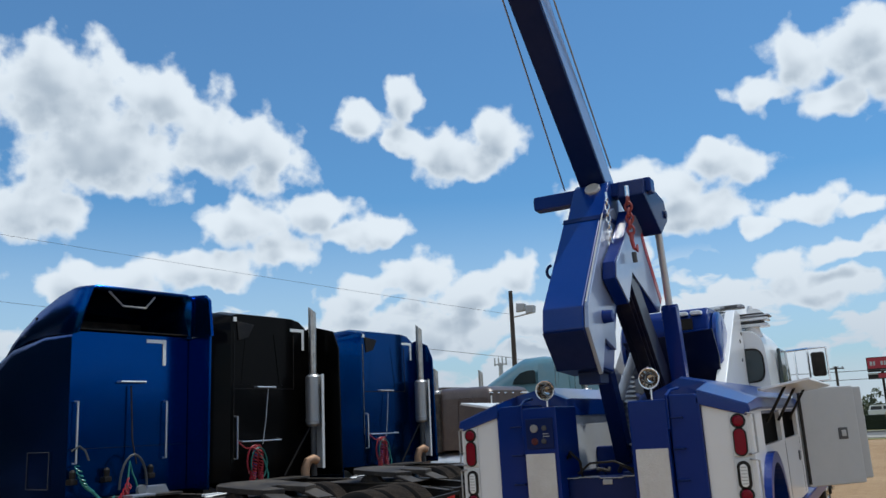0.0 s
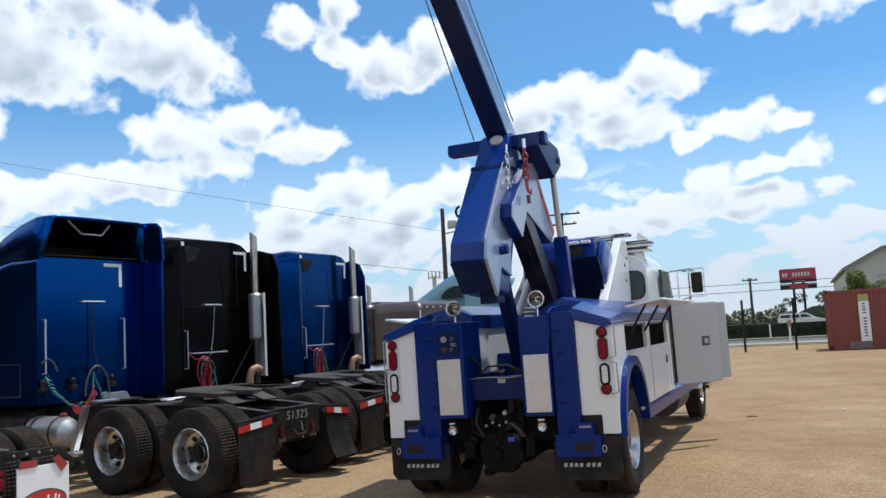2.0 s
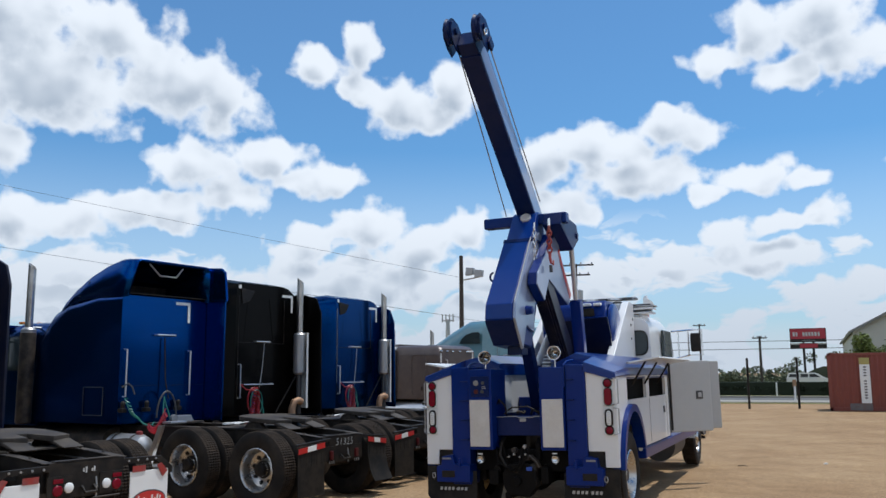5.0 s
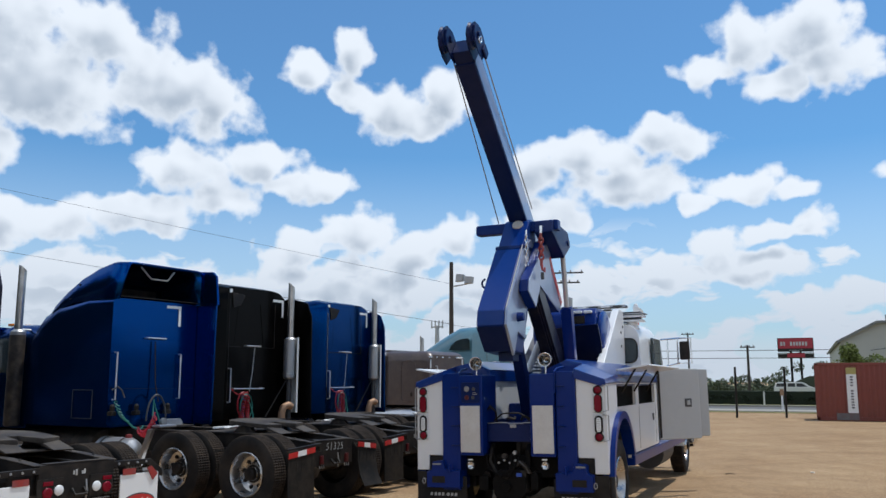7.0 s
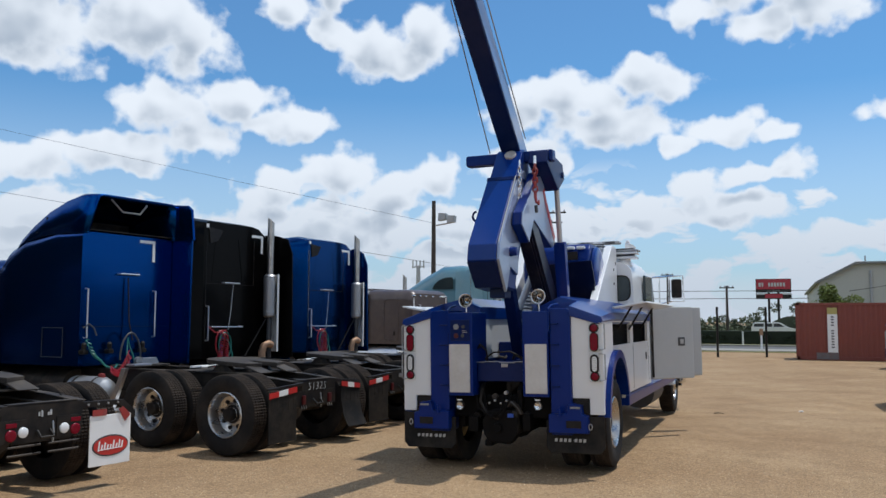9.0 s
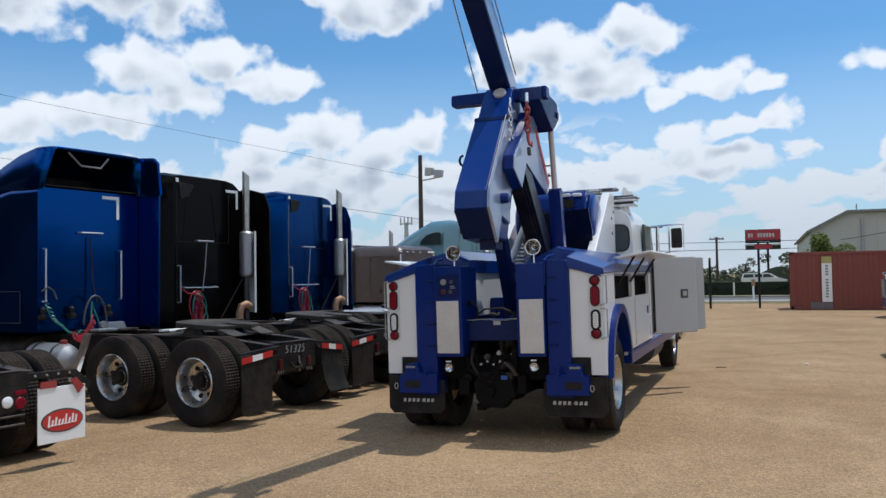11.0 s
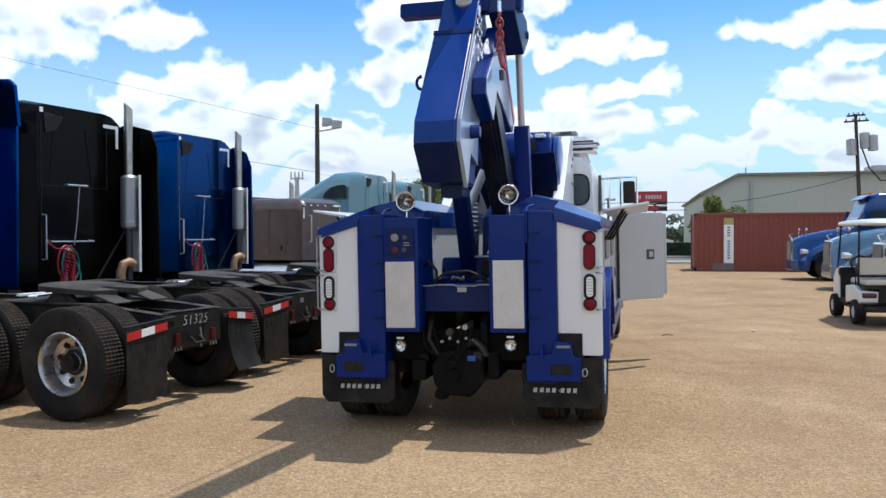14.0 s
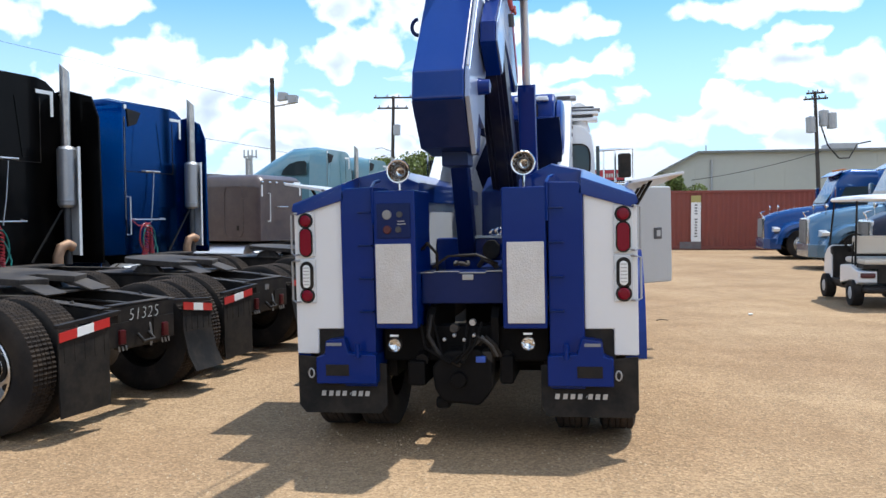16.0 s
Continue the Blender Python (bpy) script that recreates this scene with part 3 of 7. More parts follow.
def corner_panel(s):
    bm = B()
    pts = [(0.855, 0.85), (1.05, 0.85), (1.05, 0.67), (1.215, 0.67), (1.215, 1.69), (0.855, 1.79)]
    aprism(bm, [(s * x, z) for x, z in pts], "y", -0.03, 0.03, 0.012)
    part("recess_plate", abox(B(), (min(s * 0.83, s * 1.06), -0.012, 0.60), (max(s * 0.83, s * 1.06), 0.02, 0.87), 0.004), BLACK, WR, "black plate behind the bumper step")
    return part("corner_panel", bm, WHITE, WR, "glossy white painted corner panel")


def tail_cluster(s):
    """A framed pair of lamp blocks: a round and a long red lens above, a long clear and a round red lens below."""
    fr = B()
    x0, x1 = (1.055, 1.185) if s > 0 else (-1.185, -1.055)
    for z0, z1 in ((1.375, 1.70), (1.04, 1.36)):
        abox(fr, (x0, -0.048, z0), (x1, -0.03, z1), 0.008)
    frame_ = part("lamp_frame", fr, WHITE_IN, WR, "white lamp bezel with black gaskets")
    gk = B()
    c = s * 1.12
    for z in (1.635, 1.095):
        alathe(gk, [(0.0, -0.056), (0.052, -0.056), (0.056, -0.048)], (c, 0, z), "y", 24)
    for z in (1.48, 1.235):
        aprism(gk, [(c + 0.05 * math.cos(a) , z + (0.055 if math.sin(a) > 0 else -0.055) + 0.052 * math.sin(a)) for a in [2 * math.pi * k / 24 + 0.01 for k in range(24)]], "y", -0.056, -0.048)
    part("lamp_gasket", gk, BLACK, frame_, "black rubber lamp gasket")
    for z0, z1 in ((1.39, 1.69), (1.05, 1.35)):
        gd = atube(B(), [(s * 1.165, -0.035, z1), (s * 1.195, -0.075, z1), (s * 1.235, -0.03, z1 - 0.01), (s * 1.235, -0.03, z0 + 0.01), (s * 1.195, -0.075, z0), (s * 1.165, -0.035, z0)], 0.008, 6)
        part("lamp_guard", gd, STEEL, frame_, "grey bent-rod lamp guard")
    for z, mat in ((1.635, RED), (1.095, RED)):
        part("round_lamp", alathe(B(), [(0.0, -0.068), (0.03, -0.066), (0.041, -0.056)], (c, 0, z), "y", 24), mat, frame_, "round red tail lamp")
    for z, mat, lab in ((1.48, RED, "long red stop lamp"), (1.235, CLEAR, "long clear reversing lamp")):
        k = 0.041 if mat is RED else 0.028
        bm = aprism(B(), [(c + k * math.cos(a), z + (0.055 if math.sin(a) > 0 else -0.055) + k * math.sin(a)) for a in [2 * math.pi * q / 24 + 0.01 for q in range(24)]], "y", -0.067, -0.055, 0.004)
        lamp = part("oval_lamp", bm, mat, frame_, lab)
        if mat is CLEAR:
            for q in range(6):
                part("lens_rib", abox(B(), (c - 0.022, -0.070, z - 0.062 + 0.024 * q), (c + 0.022, -0.066, z - 0.056 + 0.024 * q)), STEEL, lamp)


def tower(s):
    """The blue column beside the deck with its tread-plate panel, and the channel with step rungs next to it."""
    bm = B()
    abox(bm, (min(s * 0.30, s * 0.605), -0.10, 0.86), (max(s * 0.30, s * 0.605), 0.42, 1.835), 0.015)
    col = part("tower_column", bm, BLUE, WR, "royal blue steel column")
    bm = abox(B(), (min(s * 0.335, s * 0.59), -0.118, 0.90), (max(s * 0.335, s * 0.59), -0.10, 1.46), 0.006)
    part("tread_plate", bm, PLATE, col, "pale textured aluminium plate")
    bm = B()
    pts = [(0.615, 0.44), (0.855, 0.44), (0.855, 1.83), (0.82, 1.86), (0.615, 1.865)]
    aprism(bm, [(s * x, z) for x, z in pts], "y", -0.06, 0.42, 0.012)
    ch = part("step_channel", bm, BLUE, WR, "blue upright channel with rungs")
    for k in range(4):
        z = 0.98 + 0.235 * k
        x = s * (0.62 + 0.05)
        bm = atube(B(), [(x - 0.045, -0.06, z), (x - 0.045, -0.10, z), (x + 0.045, -0.10, z), (x + 0.045, -0.06, z)], 0.007, 6)
        part("rung", bm, BLUE_D, ch)
    bm = atube(B(), [(s * 0.61, -0.09, 1.60), (s * 0.61, -0.09, 1.86), (s * 0.62, 0.02, 1.90), (s * 0.64, 0.25, 1.92)], 0.012, 6)
    part("edge_rail", bm, BLUE, ch)
    return col


def bumper(s):
    bm = B()
    pts = [(0.60, 0.47), (1.045, 0.47), (1.045, 0.66), (0.98, 0.68), (0.97, 0.78), (0.83, 0.80), (0.80, 0.69), (0.60, 0.68)]
    aprism(bm, [(s * x, z) for x, z in pts], "y", -0.13, 0.10, 0.012)
    b = part("step_bumper", bm, BLUE, WR, "blue step bumper with a slot")
    part("slot", abox(B(), (min(s * 0.80, s * 0.97), -0.137, 0.53), (max(s * 0.80, s * 0.97), -0.125, 0.61), 0.004), BLACK, b, "dark slot in the bumper")
    part("lamp_strip", abox(B(), (min(s * 0.85, s * 0.96), -0.139, 0.745), (max(s * 0.85, s * 0.96), -0.125, 0.765)), GAUGE, b, "small dull number lamp")
    part("pin", atube(B(), [(s * 0.73, -0.15, 0.66), (s * 0.73, -0.15, 0.76)], 0.018, 8), BLUE, b, "blue locking pin")
    ring = [(s * 1.075 + 0.019 * math.cos(a), -0.14, 0.55 + 0.032 * math.sin(a)) for a in [2 * math.pi * k / 14 for k in range(15)]]
    part("shackle_ring", atube(B(), ring, 0.006, 6), STEEL, b, "steel shackle ring")
    # mud flap under the bumper with a silver maker's mark drawn as plain bars
    bm = B()
    aprism(bm, [(s * 0.55, 0.60), (s * 1.21, 0.66), (s * 1.21, 0.30), (s * 1.16, 0.24), (s * 0.60, 0.24), (s * 0.55, 0.30)], "y", -0.035, -0.015, 0.004)
    fl = part("mud_flap", bm, FLAP, WR, "black rubber mud flap with silver lettering bars")
    xs = [0.66, 0.715, 0.765, 0.815, 0.86, 0.885, 0.935, 0.985]
    for k, x in enumerate(xs):
        w = 0.012 if k == 4 else 0.036
        h = 0.012 if k == 4 else 0.036
        bm = aprism(B(), [((x if s > 0 else x - 1.68) + dx, 0.385 + dz) for dx, dz in ((-w / 2 + 0.006, h / 2), (-w / 2, -h / 2), (w / 2 - 0.006, -h / 2), (w / 2, h / 2))], "y", -0.041, -0.035)
        part("letter_bar", bm, DECAL, fl)


def body_side(s):
    """One side of the body: white skin with open lockers above, a wheel arch and the blue roof."""
    def X(a, b):
        return (min(s * a, s * b), max(s * a, s * b))
    x0, x1 = X(1.17, 1.21)
    skin = B()
    arch = [(0.70 + 0.70 * math.cos(a), 0.55 + 0.76 * math.sin(a)) for a in [math.pi * k / 12 for k in range(13)]]
    pts = [(3.72, 0.79), (3.72, 1.42), (0.03, 1.42), (0.03, 0.66)] + [p for p in reversed(arch) if p[1] > 0.66] + [(1.41, 0.79)]
    aprism(skin, pts, "x", x0, x1)
    for y0, y1 in ((0.03, 0.62), (1.89, 2.12), (3.48, 3.72)):
        abox(skin, (x0, y0, 1.42), (x1, y1, 1.72))
    abox(skin, (x0, 0.03, 1.70), (x1, 3.72, 1.76))
    side = part("body_skin", skin, WHITE, WR, "white body side with open lockers")
    xo = s * 1.212
    for y in (2.10, 3.50):
        part("door_seam", abox(B(), (min(s * 1.205, xo), y - 0.006, 0.82), (max(s * 1.205, xo), y + 0.006, 1.40)), GREYPLASTIC, side)
    part("door_latch", abox(B(), (min(s * 1.205, s * 1.222), 3.22, 1.16), (max(s * 1.205, s * 1.222), 3.32, 1.26), 0.005), GREYPLASTIC, side, "small dark latch")
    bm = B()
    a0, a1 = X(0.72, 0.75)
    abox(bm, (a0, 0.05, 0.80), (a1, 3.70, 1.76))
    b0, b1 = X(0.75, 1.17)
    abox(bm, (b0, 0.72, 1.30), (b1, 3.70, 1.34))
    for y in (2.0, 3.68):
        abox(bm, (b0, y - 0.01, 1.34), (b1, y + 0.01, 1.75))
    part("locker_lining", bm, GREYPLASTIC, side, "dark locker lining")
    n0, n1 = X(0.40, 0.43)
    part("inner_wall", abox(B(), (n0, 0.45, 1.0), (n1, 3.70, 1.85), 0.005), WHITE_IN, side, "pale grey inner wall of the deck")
    roof = [(0.38, 1.86), (0.62, 1.925), (0.86, 1.885), (1.208, 1.76), (1.222, 1.712), (1.185, 1.675), (0.86, 1.77), (0.62, 1.805), (0.38, 1.76)]
    lift = (0.05, 0.10, 0.085, 0.05, 0.02, 0.0, 0.0, 0.0, 0.0)
    rings = []
    for y, k, inset, clip in ((-0.06, -0.012, 0.012, 0.845), (-0.052, 0.0, 0.0, 0.845), (0.40, 0.8, 0.0, 0.845), (0.425, 0.82, 0.0, 0.0), (0.55, 1.0, 0.0, 0.0), (3.74, 1.0, 0.0, 0.0)):
        ring = []
        for n, ((x, z), u) in enumerate(zip(roof, lift)):
            if x < clip:
                x, z, u = clip - 0.002 * n, 1.889 if n < 4 else 1.772, 0.085 if n < 4 else 0.0
            ring.append(Vector((s * (x - (inset if x > 1 else 0)), y, z + k * u - (inset if n < 4 else -inset))))
        rings.append(ring)
    bm = aloft(B(), rings)
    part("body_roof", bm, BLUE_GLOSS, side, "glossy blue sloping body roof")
    # wheel arch flare
    fl = B()
    outer = [(0.72 + 0.71 * math.cos(a), 0.55 + 0.82 * math.sin(a)) for a in [math.pi * (k - 1) / 28 for k in range(31)]]
    inner = [(0.72 + 0.63 * math.cos(a), 0.55 + 0.73 * math.sin(a)) for a in [math.pi * (k - 1) / 28 for k in range(31)]]
    f0, f1 = X(1.13, 1.27 if s > 0 else 1.225)
    for k in range(1, 29):
        low = min(inner[k][1], inner[k + 1][1])
        if low < (0.72 if inner[k][0] > 0.72 else 0.62):
            continue
        aprism(fl, [outer[k], outer[k + 1], inner[k + 1], inner[k]], "x", f0, f1)
    bmesh.ops.remove_doubles(fl, verts=fl.verts, dist=0.0005)
    part("fender_flare", fl, BLUE, side, "blue wheel arch flare")
    r0, r1 = X(1.02, 1.25)
    part("running_board", abox(B(), (r0, 1.45, 0.64), (r1, 6.55, 0.78), 0.02), BLUE, side, "blue running board with a worn top")
    l0, l1 = X(0.9, 1.16)
    part("locker_front", abox(B(), (l0, 3.72, 0.79), (l1, 3.76, 1.76)), WHITE, side)
    # raised locker lid
    tip = 1.60 if s > 0 else 1.52
    lid = [(1.19, 1.885), (tip, 1.945), (tip + 0.005, 1.925), (1.19, 1.86)]
    for y0, y1 in ((0.75, 3.55),) if s > 0 else ((0.62, 1.74), (2.42, 3.55)):
        ld = part("locker_lid", aprism(B(), [(s * x, z) for x, z in lid], "y", y0, y1, 0.004), WHITE, side, "white locker lid propped open")
        for y in (y0 + 0.25, (y0 + y1) / 2 - 0.3, y1 - 0.7) if s > 0 else (y0 + 0.2, y1 - 0.25):
            part("lid_stay", atube(B(), [(s * 1.20, y, 1.60), (s * 1.38, y + 0.05, 1.90)], 0.014, 6), BLACK, ld, "black gas stay")
        part("hinge_roll", atube(B(), [(s * 1.20, y0, 1.875), (s * 1.20, y1, 1.875)], 0.014, 8), WHITE_IN, ld)


for s in (-1, 1):
    corner_panel(s)
    tail_cluster(s)
    tower(s)
    bumper(s)
    body_side(s)
    wheel(WR, s * 1.075, 0.70, s, True, RIM_TAN if s < 0 else RIM_OUT, 0.52)
    wheel(WR, s * 1.02, 7.35, s, False, None, 0.52, True)

# control panel with gauges in the left column
bm = abox(B(), (-0.575, -0.112, 1.50), (-0.335, -0.098, 1.745), 0.006)
cp = part("control_panel", bm, BLUE_D, WR, "dark control panel with gauges")
for x, z, r, mat in ((-0.50, 1.665, 0.034, GAUGE), (-0.41, 1.665, 0.022, GREYPLASTIC), (-0.50, 1.56, 0.030, DIMRED), (-0.42, 1.56, 0.022, GREYPLASTIC)):
    part("gauge", alathe(B(), [(0.0, -0.124), (r * 0.8, -0.124), (r, -0.118), (r, -0.110)], (x, 0, z), "y", 20), mat, cp, "round gauge")
part("panel_bar", abox(B(), (-0.425, -0.118, 1.615), (-0.375, -0.110, 1.622)), STEEL, cp)
part("panel_bar", abox(B(), (-0.425, -0.118, 1.595), (-0.365, -0.110, 1.602)), STEEL, cp)

# work lamps on stalks and below the columns
for x, y, z in ((-0.47, 0.17, 1.98), (0.44, 0.16, 2.01)):
    rim = [(x + 0.081 * math.cos(a), y - 0.028, z + 0.081 * math.sin(a)) for a in [2 * math.pi * k / 28 for k in range(29)]]
    bm = alathe(B(), [(0.0, 0.075), (0.035, 0.07), (0.062, 0.03), (0.082, -0.02), (0.085, -0.03), (0.076, -0.03)], (x, y, z), "y", 28)
    lp = part("work_lamp", bm, CHROME, WR, "chrome work lamp on a short stalk")
    part("lens", alathe(B(), [(0.0, -0.040), (0.05, -0.036), (0.078, -0.028), (0.078, -0.024), (0.0, -0.034)], (x, y, z), "y", 28), LENS, lp, "clear lamp lens")
    part("reflector", alathe(B(), [(0.0, 0.045), (0.03, 0.04), (0.055, 0.015), (0.076, -0.022)], (x, y, z), "y", 14), CHROME, lp, "bright faceted reflector bowl", 5)
    part("inner_ring", alathe(B(), [(0.034, 0.020), (0.040, 0.010), (0.046, 0.012)], (x, y, z), "y", 24), GAUGE, lp)
    part("bulb", alathe(B(), [(0.0, -0.005), (0.012, 0.0), (0.015, 0.02), (0.013, 0.04)], (x, y, z), "y", 14), RUST, lp, "dull brown bulb shield")
    part("chrome_rim", atube(B(), rim, 0.008, 6, None, False), CHROME, lp)
    part("stalk", atube(B(), [(x, y, z - 0.08), (x, y, z - 0.19)], 0.014, 8), CHROME, lp)
    part("foot", alathe(B(), [(0.035, -0.20), (0.035, -0.19), (0.02, -0.17)], (x, y, z), "z", 16), CHROME, lp)
for x, z in ((-0.47, 0.745), (0.47, 0.76)):
    lp = part("reversing_lamp", alathe(B(), [(0.0, 0.04), (0.045, 0.03), (0.052, -0.03), (0.045, -0.03)], (x, -0.08, z), "y", 24), BLACK, WR, "round lamp under the column")
    part("lens", alathe(B(), [(0.0, -0.04), (0.03, -0.036), (0.046, -0.028)], (x, -0.08, z), "y", 24), LENS, lp, "clear round lens")
    part("reflector", alathe(B(), [(0.0, 0.0), (0.02, -0.004), (0.036, -0.016), (0.046, -0.026)], (x, -0.08, z), "y", 8), CHROME, lp, "bright faceted reflector", 5)
    part("lamp_plate", abox(B(), (x - 0.03, -0.11, z + 0.062), (x + 0.03, -0.10, z + 0.075)), TAPE, lp)

# deck, crossmembers and the folded underlift below
bm = B()
abox(bm, (-0.30, 0.05, 1.02), (0.30, 0.30, 1.25), 0.015)
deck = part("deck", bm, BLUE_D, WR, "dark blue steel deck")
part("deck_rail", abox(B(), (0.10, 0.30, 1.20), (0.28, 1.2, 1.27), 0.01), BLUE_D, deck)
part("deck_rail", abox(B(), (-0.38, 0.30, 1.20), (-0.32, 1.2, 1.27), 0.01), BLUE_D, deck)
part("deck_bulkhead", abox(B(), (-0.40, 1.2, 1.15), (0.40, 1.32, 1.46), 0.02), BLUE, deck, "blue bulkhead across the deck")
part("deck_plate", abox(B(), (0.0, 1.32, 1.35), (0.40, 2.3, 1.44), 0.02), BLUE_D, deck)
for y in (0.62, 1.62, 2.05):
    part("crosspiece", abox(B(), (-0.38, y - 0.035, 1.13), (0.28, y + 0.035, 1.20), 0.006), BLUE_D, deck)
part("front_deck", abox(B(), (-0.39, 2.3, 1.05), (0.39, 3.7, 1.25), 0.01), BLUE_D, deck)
ed = B()
for x0, x1, z in ((-0.30, -0.20, 1.250), (-0.20, -0.02, 1.256), (-0.02, 0.17, 1.246), (0.17, 0.30, 1.256)):
    abox(ed, (x0, 0.036, z - 0.007), (x1, 0.050, z))
part("deck_edge", ed, STEEL, deck, "worn bright edge strip")
part("tow_eye", aprism(B(), [(0.08 + 0.075 * math.cos(a), 1.36 + 0.085 * math.sin(a)) for a in [2 * math.pi * k / 8 + 0.39 for k in range(8)]], "y", 1.10, 1.20, 0.01), BLACK, deck, "black tow eye block")
part("maker_plate", abox(B(), (0.0, 0.04, 1.19), (0.08, 0.052, 1.23), 0.004), STEEL, deck, "small metal plate")
ul = part("rear_crossbeam", abox(B(), (-0.60, 0.10, 0.60), (0.60, 0.25, 0.86), 0.02), SHADE_BLACK, WR, "black rear crossbeam over the folded underlift")
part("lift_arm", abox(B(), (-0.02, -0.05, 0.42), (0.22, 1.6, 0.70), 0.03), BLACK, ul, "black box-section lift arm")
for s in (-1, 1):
    part("pivot_ear", aprism(B(), [(0.0, 0.72), (0.0, 0.93), (0.1, 1.0), (0.9, 1.0), (0.9, 0.72)], "x", s * 0.23 - 0.03, s * 0.23 + 0.03, 0.01), SHADE_BLACK, ul, "black pivot ear")
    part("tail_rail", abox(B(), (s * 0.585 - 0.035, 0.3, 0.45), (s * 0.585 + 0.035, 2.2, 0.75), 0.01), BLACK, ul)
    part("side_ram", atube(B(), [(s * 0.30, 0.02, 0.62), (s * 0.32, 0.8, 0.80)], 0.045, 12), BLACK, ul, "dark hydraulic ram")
part("drive_axle", alathe(atube(B(), [(-0.9, 0.70, 0.52), (0.9, 0.70, 0.52)], 0.09, 12), [(0.0, -0.2), (0.19, -0.15), (0.22, 0.0), (0.19, 0.15), (0.0, 0.2)], (0, 0.70, 0.52), "y", 18), SHADE_BLACK, WR, "black rear drive axle")
# Dark block added to close off the bright ground beyond the deck.
part("underdeck_backing", abox(B(), (-0.34, 2.35, 0.34), (0.34, 2.75, 1.20), 0.03), SHADE_BLACK, WR, "black backing block standing for crossmember and gearbox")
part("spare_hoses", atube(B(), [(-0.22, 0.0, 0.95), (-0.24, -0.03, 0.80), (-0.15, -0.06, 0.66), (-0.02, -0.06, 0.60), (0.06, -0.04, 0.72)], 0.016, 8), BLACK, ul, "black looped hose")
part("lift_head", aprism(B(), [(-0.14, 0.33), (0.12, 0.31), (0.21, 0.42), (0.22, 0.62), (0.12, 0.72), (-0.12, 0.70), (-0.22, 0.58), (-0.20, 0.42)], "y", -0.06, 0.12, 0.03), SHADE_BLACK, ul, "black knuckle of the lift arm")
part("lift_pin", alathe(B(), [(0.0, -0.10), (0.05, -0.10), (0.06, -0.06), (0.06, 0.14)], (-0.02, 0, 0.50), "y", 16), SHADE_BLACK, ul)
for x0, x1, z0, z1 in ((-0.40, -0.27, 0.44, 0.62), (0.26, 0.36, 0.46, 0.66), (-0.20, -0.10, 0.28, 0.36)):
    part("folded_fork", abox(B(), (x0, -0.02, z0), (x1, 0.45, z1), 0.02), SHADE_BLACK, ul, "black folded lift fork")
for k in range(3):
    part("hose", atube(B(), [(-0.30 + 0.05 * k, 0.0, 0.88), (-0.26 + 0.06 * k, -0.05, 0.72 - 0.03 * k), (-0.08 + 0.05 * k, -0.09, 0.62), (0.02 + 0.04 * k, -0.08, 0.70 + 0.03 * k), (0.04 + 0.05 * k, -0.02, 0.90)], 0.011, 6), SHADE_BLACK, ul, "sagging black hose")
for k in range(3):
    bm = atube(B(), [(0.06 + 0.03 * k, -0.02, 0.74), (0.12 + 0.03 * k, -0.07, 0.80), (0.20 + 0.02 * k, -0.06, 0.74), (0.23 + 0.02 * k, -0.02, 0.66)], 0.013, 8)
    part("hose", bm, GREYPLASTIC if k == 1 else BLACK, ul, "curved hydraulic hose")
part("connector", abox(B(), (0.10, -0.075, 0.62), (0.17, -0.05, 0.665), 0.006), HOSE_B, ul, "small blue connector")
part("valve", alathe(B(), [(0.0, -0.07), (0.03, -0.07), (0.035, -0.02)], (-0.05, 0, 0.86), "y", 14), DARK, ul)
part("valve", alathe(B(), [(0.0, -0.06), (0.022, -0.06), (0.026, -0.02)], (0.08, 0, 0.9), "y", 14), STEEL, ul)
for k in range(4):
    x = -0.12 + 0.07 * k
    part("bolt", alathe(B(), [(0.0, -0.075), (0.012, -0.07), (0.014, -0.04)], (x, 0, 0.78 + 0.03 * (k % 2)), "y", 8), STEEL, ul)
bm = B()
abox(bm, (-0.42, 1.0, 0.72), (-0.34, 8.3, 1.0), 0.01)
abox(bm, (0.34, 1.0, 0.72), (0.42, 8.3, 1.0), 0.01)
part("chassis_rail", bm, BLACK, WR, "black chassis rails")
# tow chains and hooks on the deck
bm = B()
atube(bm, [(-0.02 + 0.05 * math.cos(a), 0.16 + 0.04 * math.sin(a), 1.30 + 0.01 * math.sin(3 * a)) for a in [k * 0.5 for k in range(20)]], 0.014, 6)
atube(bm, [(0.10, 0.2, 1.28), (0.14, 0.15, 1.33), (0.2, 0.12, 1.31), (0.24, 0.15, 1.27)], 0.018, 8)
part("chain_heap", bm, DARK, deck, "heap of chain and hooks")
part("mast_foot_rail", abox(B(), (-0.06, 1.16, 1.455), (0.30, 1.20, 1.475), 0.005), WHITE_IN, deck, "pale worn rail at the mast foot")
bm = B()
for k in range(5):
    atube(bm, [(0.10 + 0.045 * k + 0.03 * math.cos(a), 1.16, 1.50 + 0.012 * (k % 2) + 0.022 * math.sin(a)) for a in [2 * math.pi * q / 10 for q in range(11)]], 0.009, 6, None, False)
part("bright_chain", bm, CHROME, deck, "bright steel chain")
bm = atube(B(), [(-0.22, 0.1, 1.28), (-0.1, 0.06, 1.36), (0.1, 0.06, 1.37), (0.25, 0.1, 1.30)], 0.01, 6)
part("tie_rod", bm, BLACK, deck)
for k in range(2):
    bm = atube(B(), [(-0.31, 0.1 + 0.1 * k, 1.40), (-0.24, 0.0, 1.46), (-0.18, 0.05, 1.38), (-0.2, 0.15, 1.2)], 0.011, 6)
    part("deck_hose", bm, BLACK, deck, "black hydraulic hose")

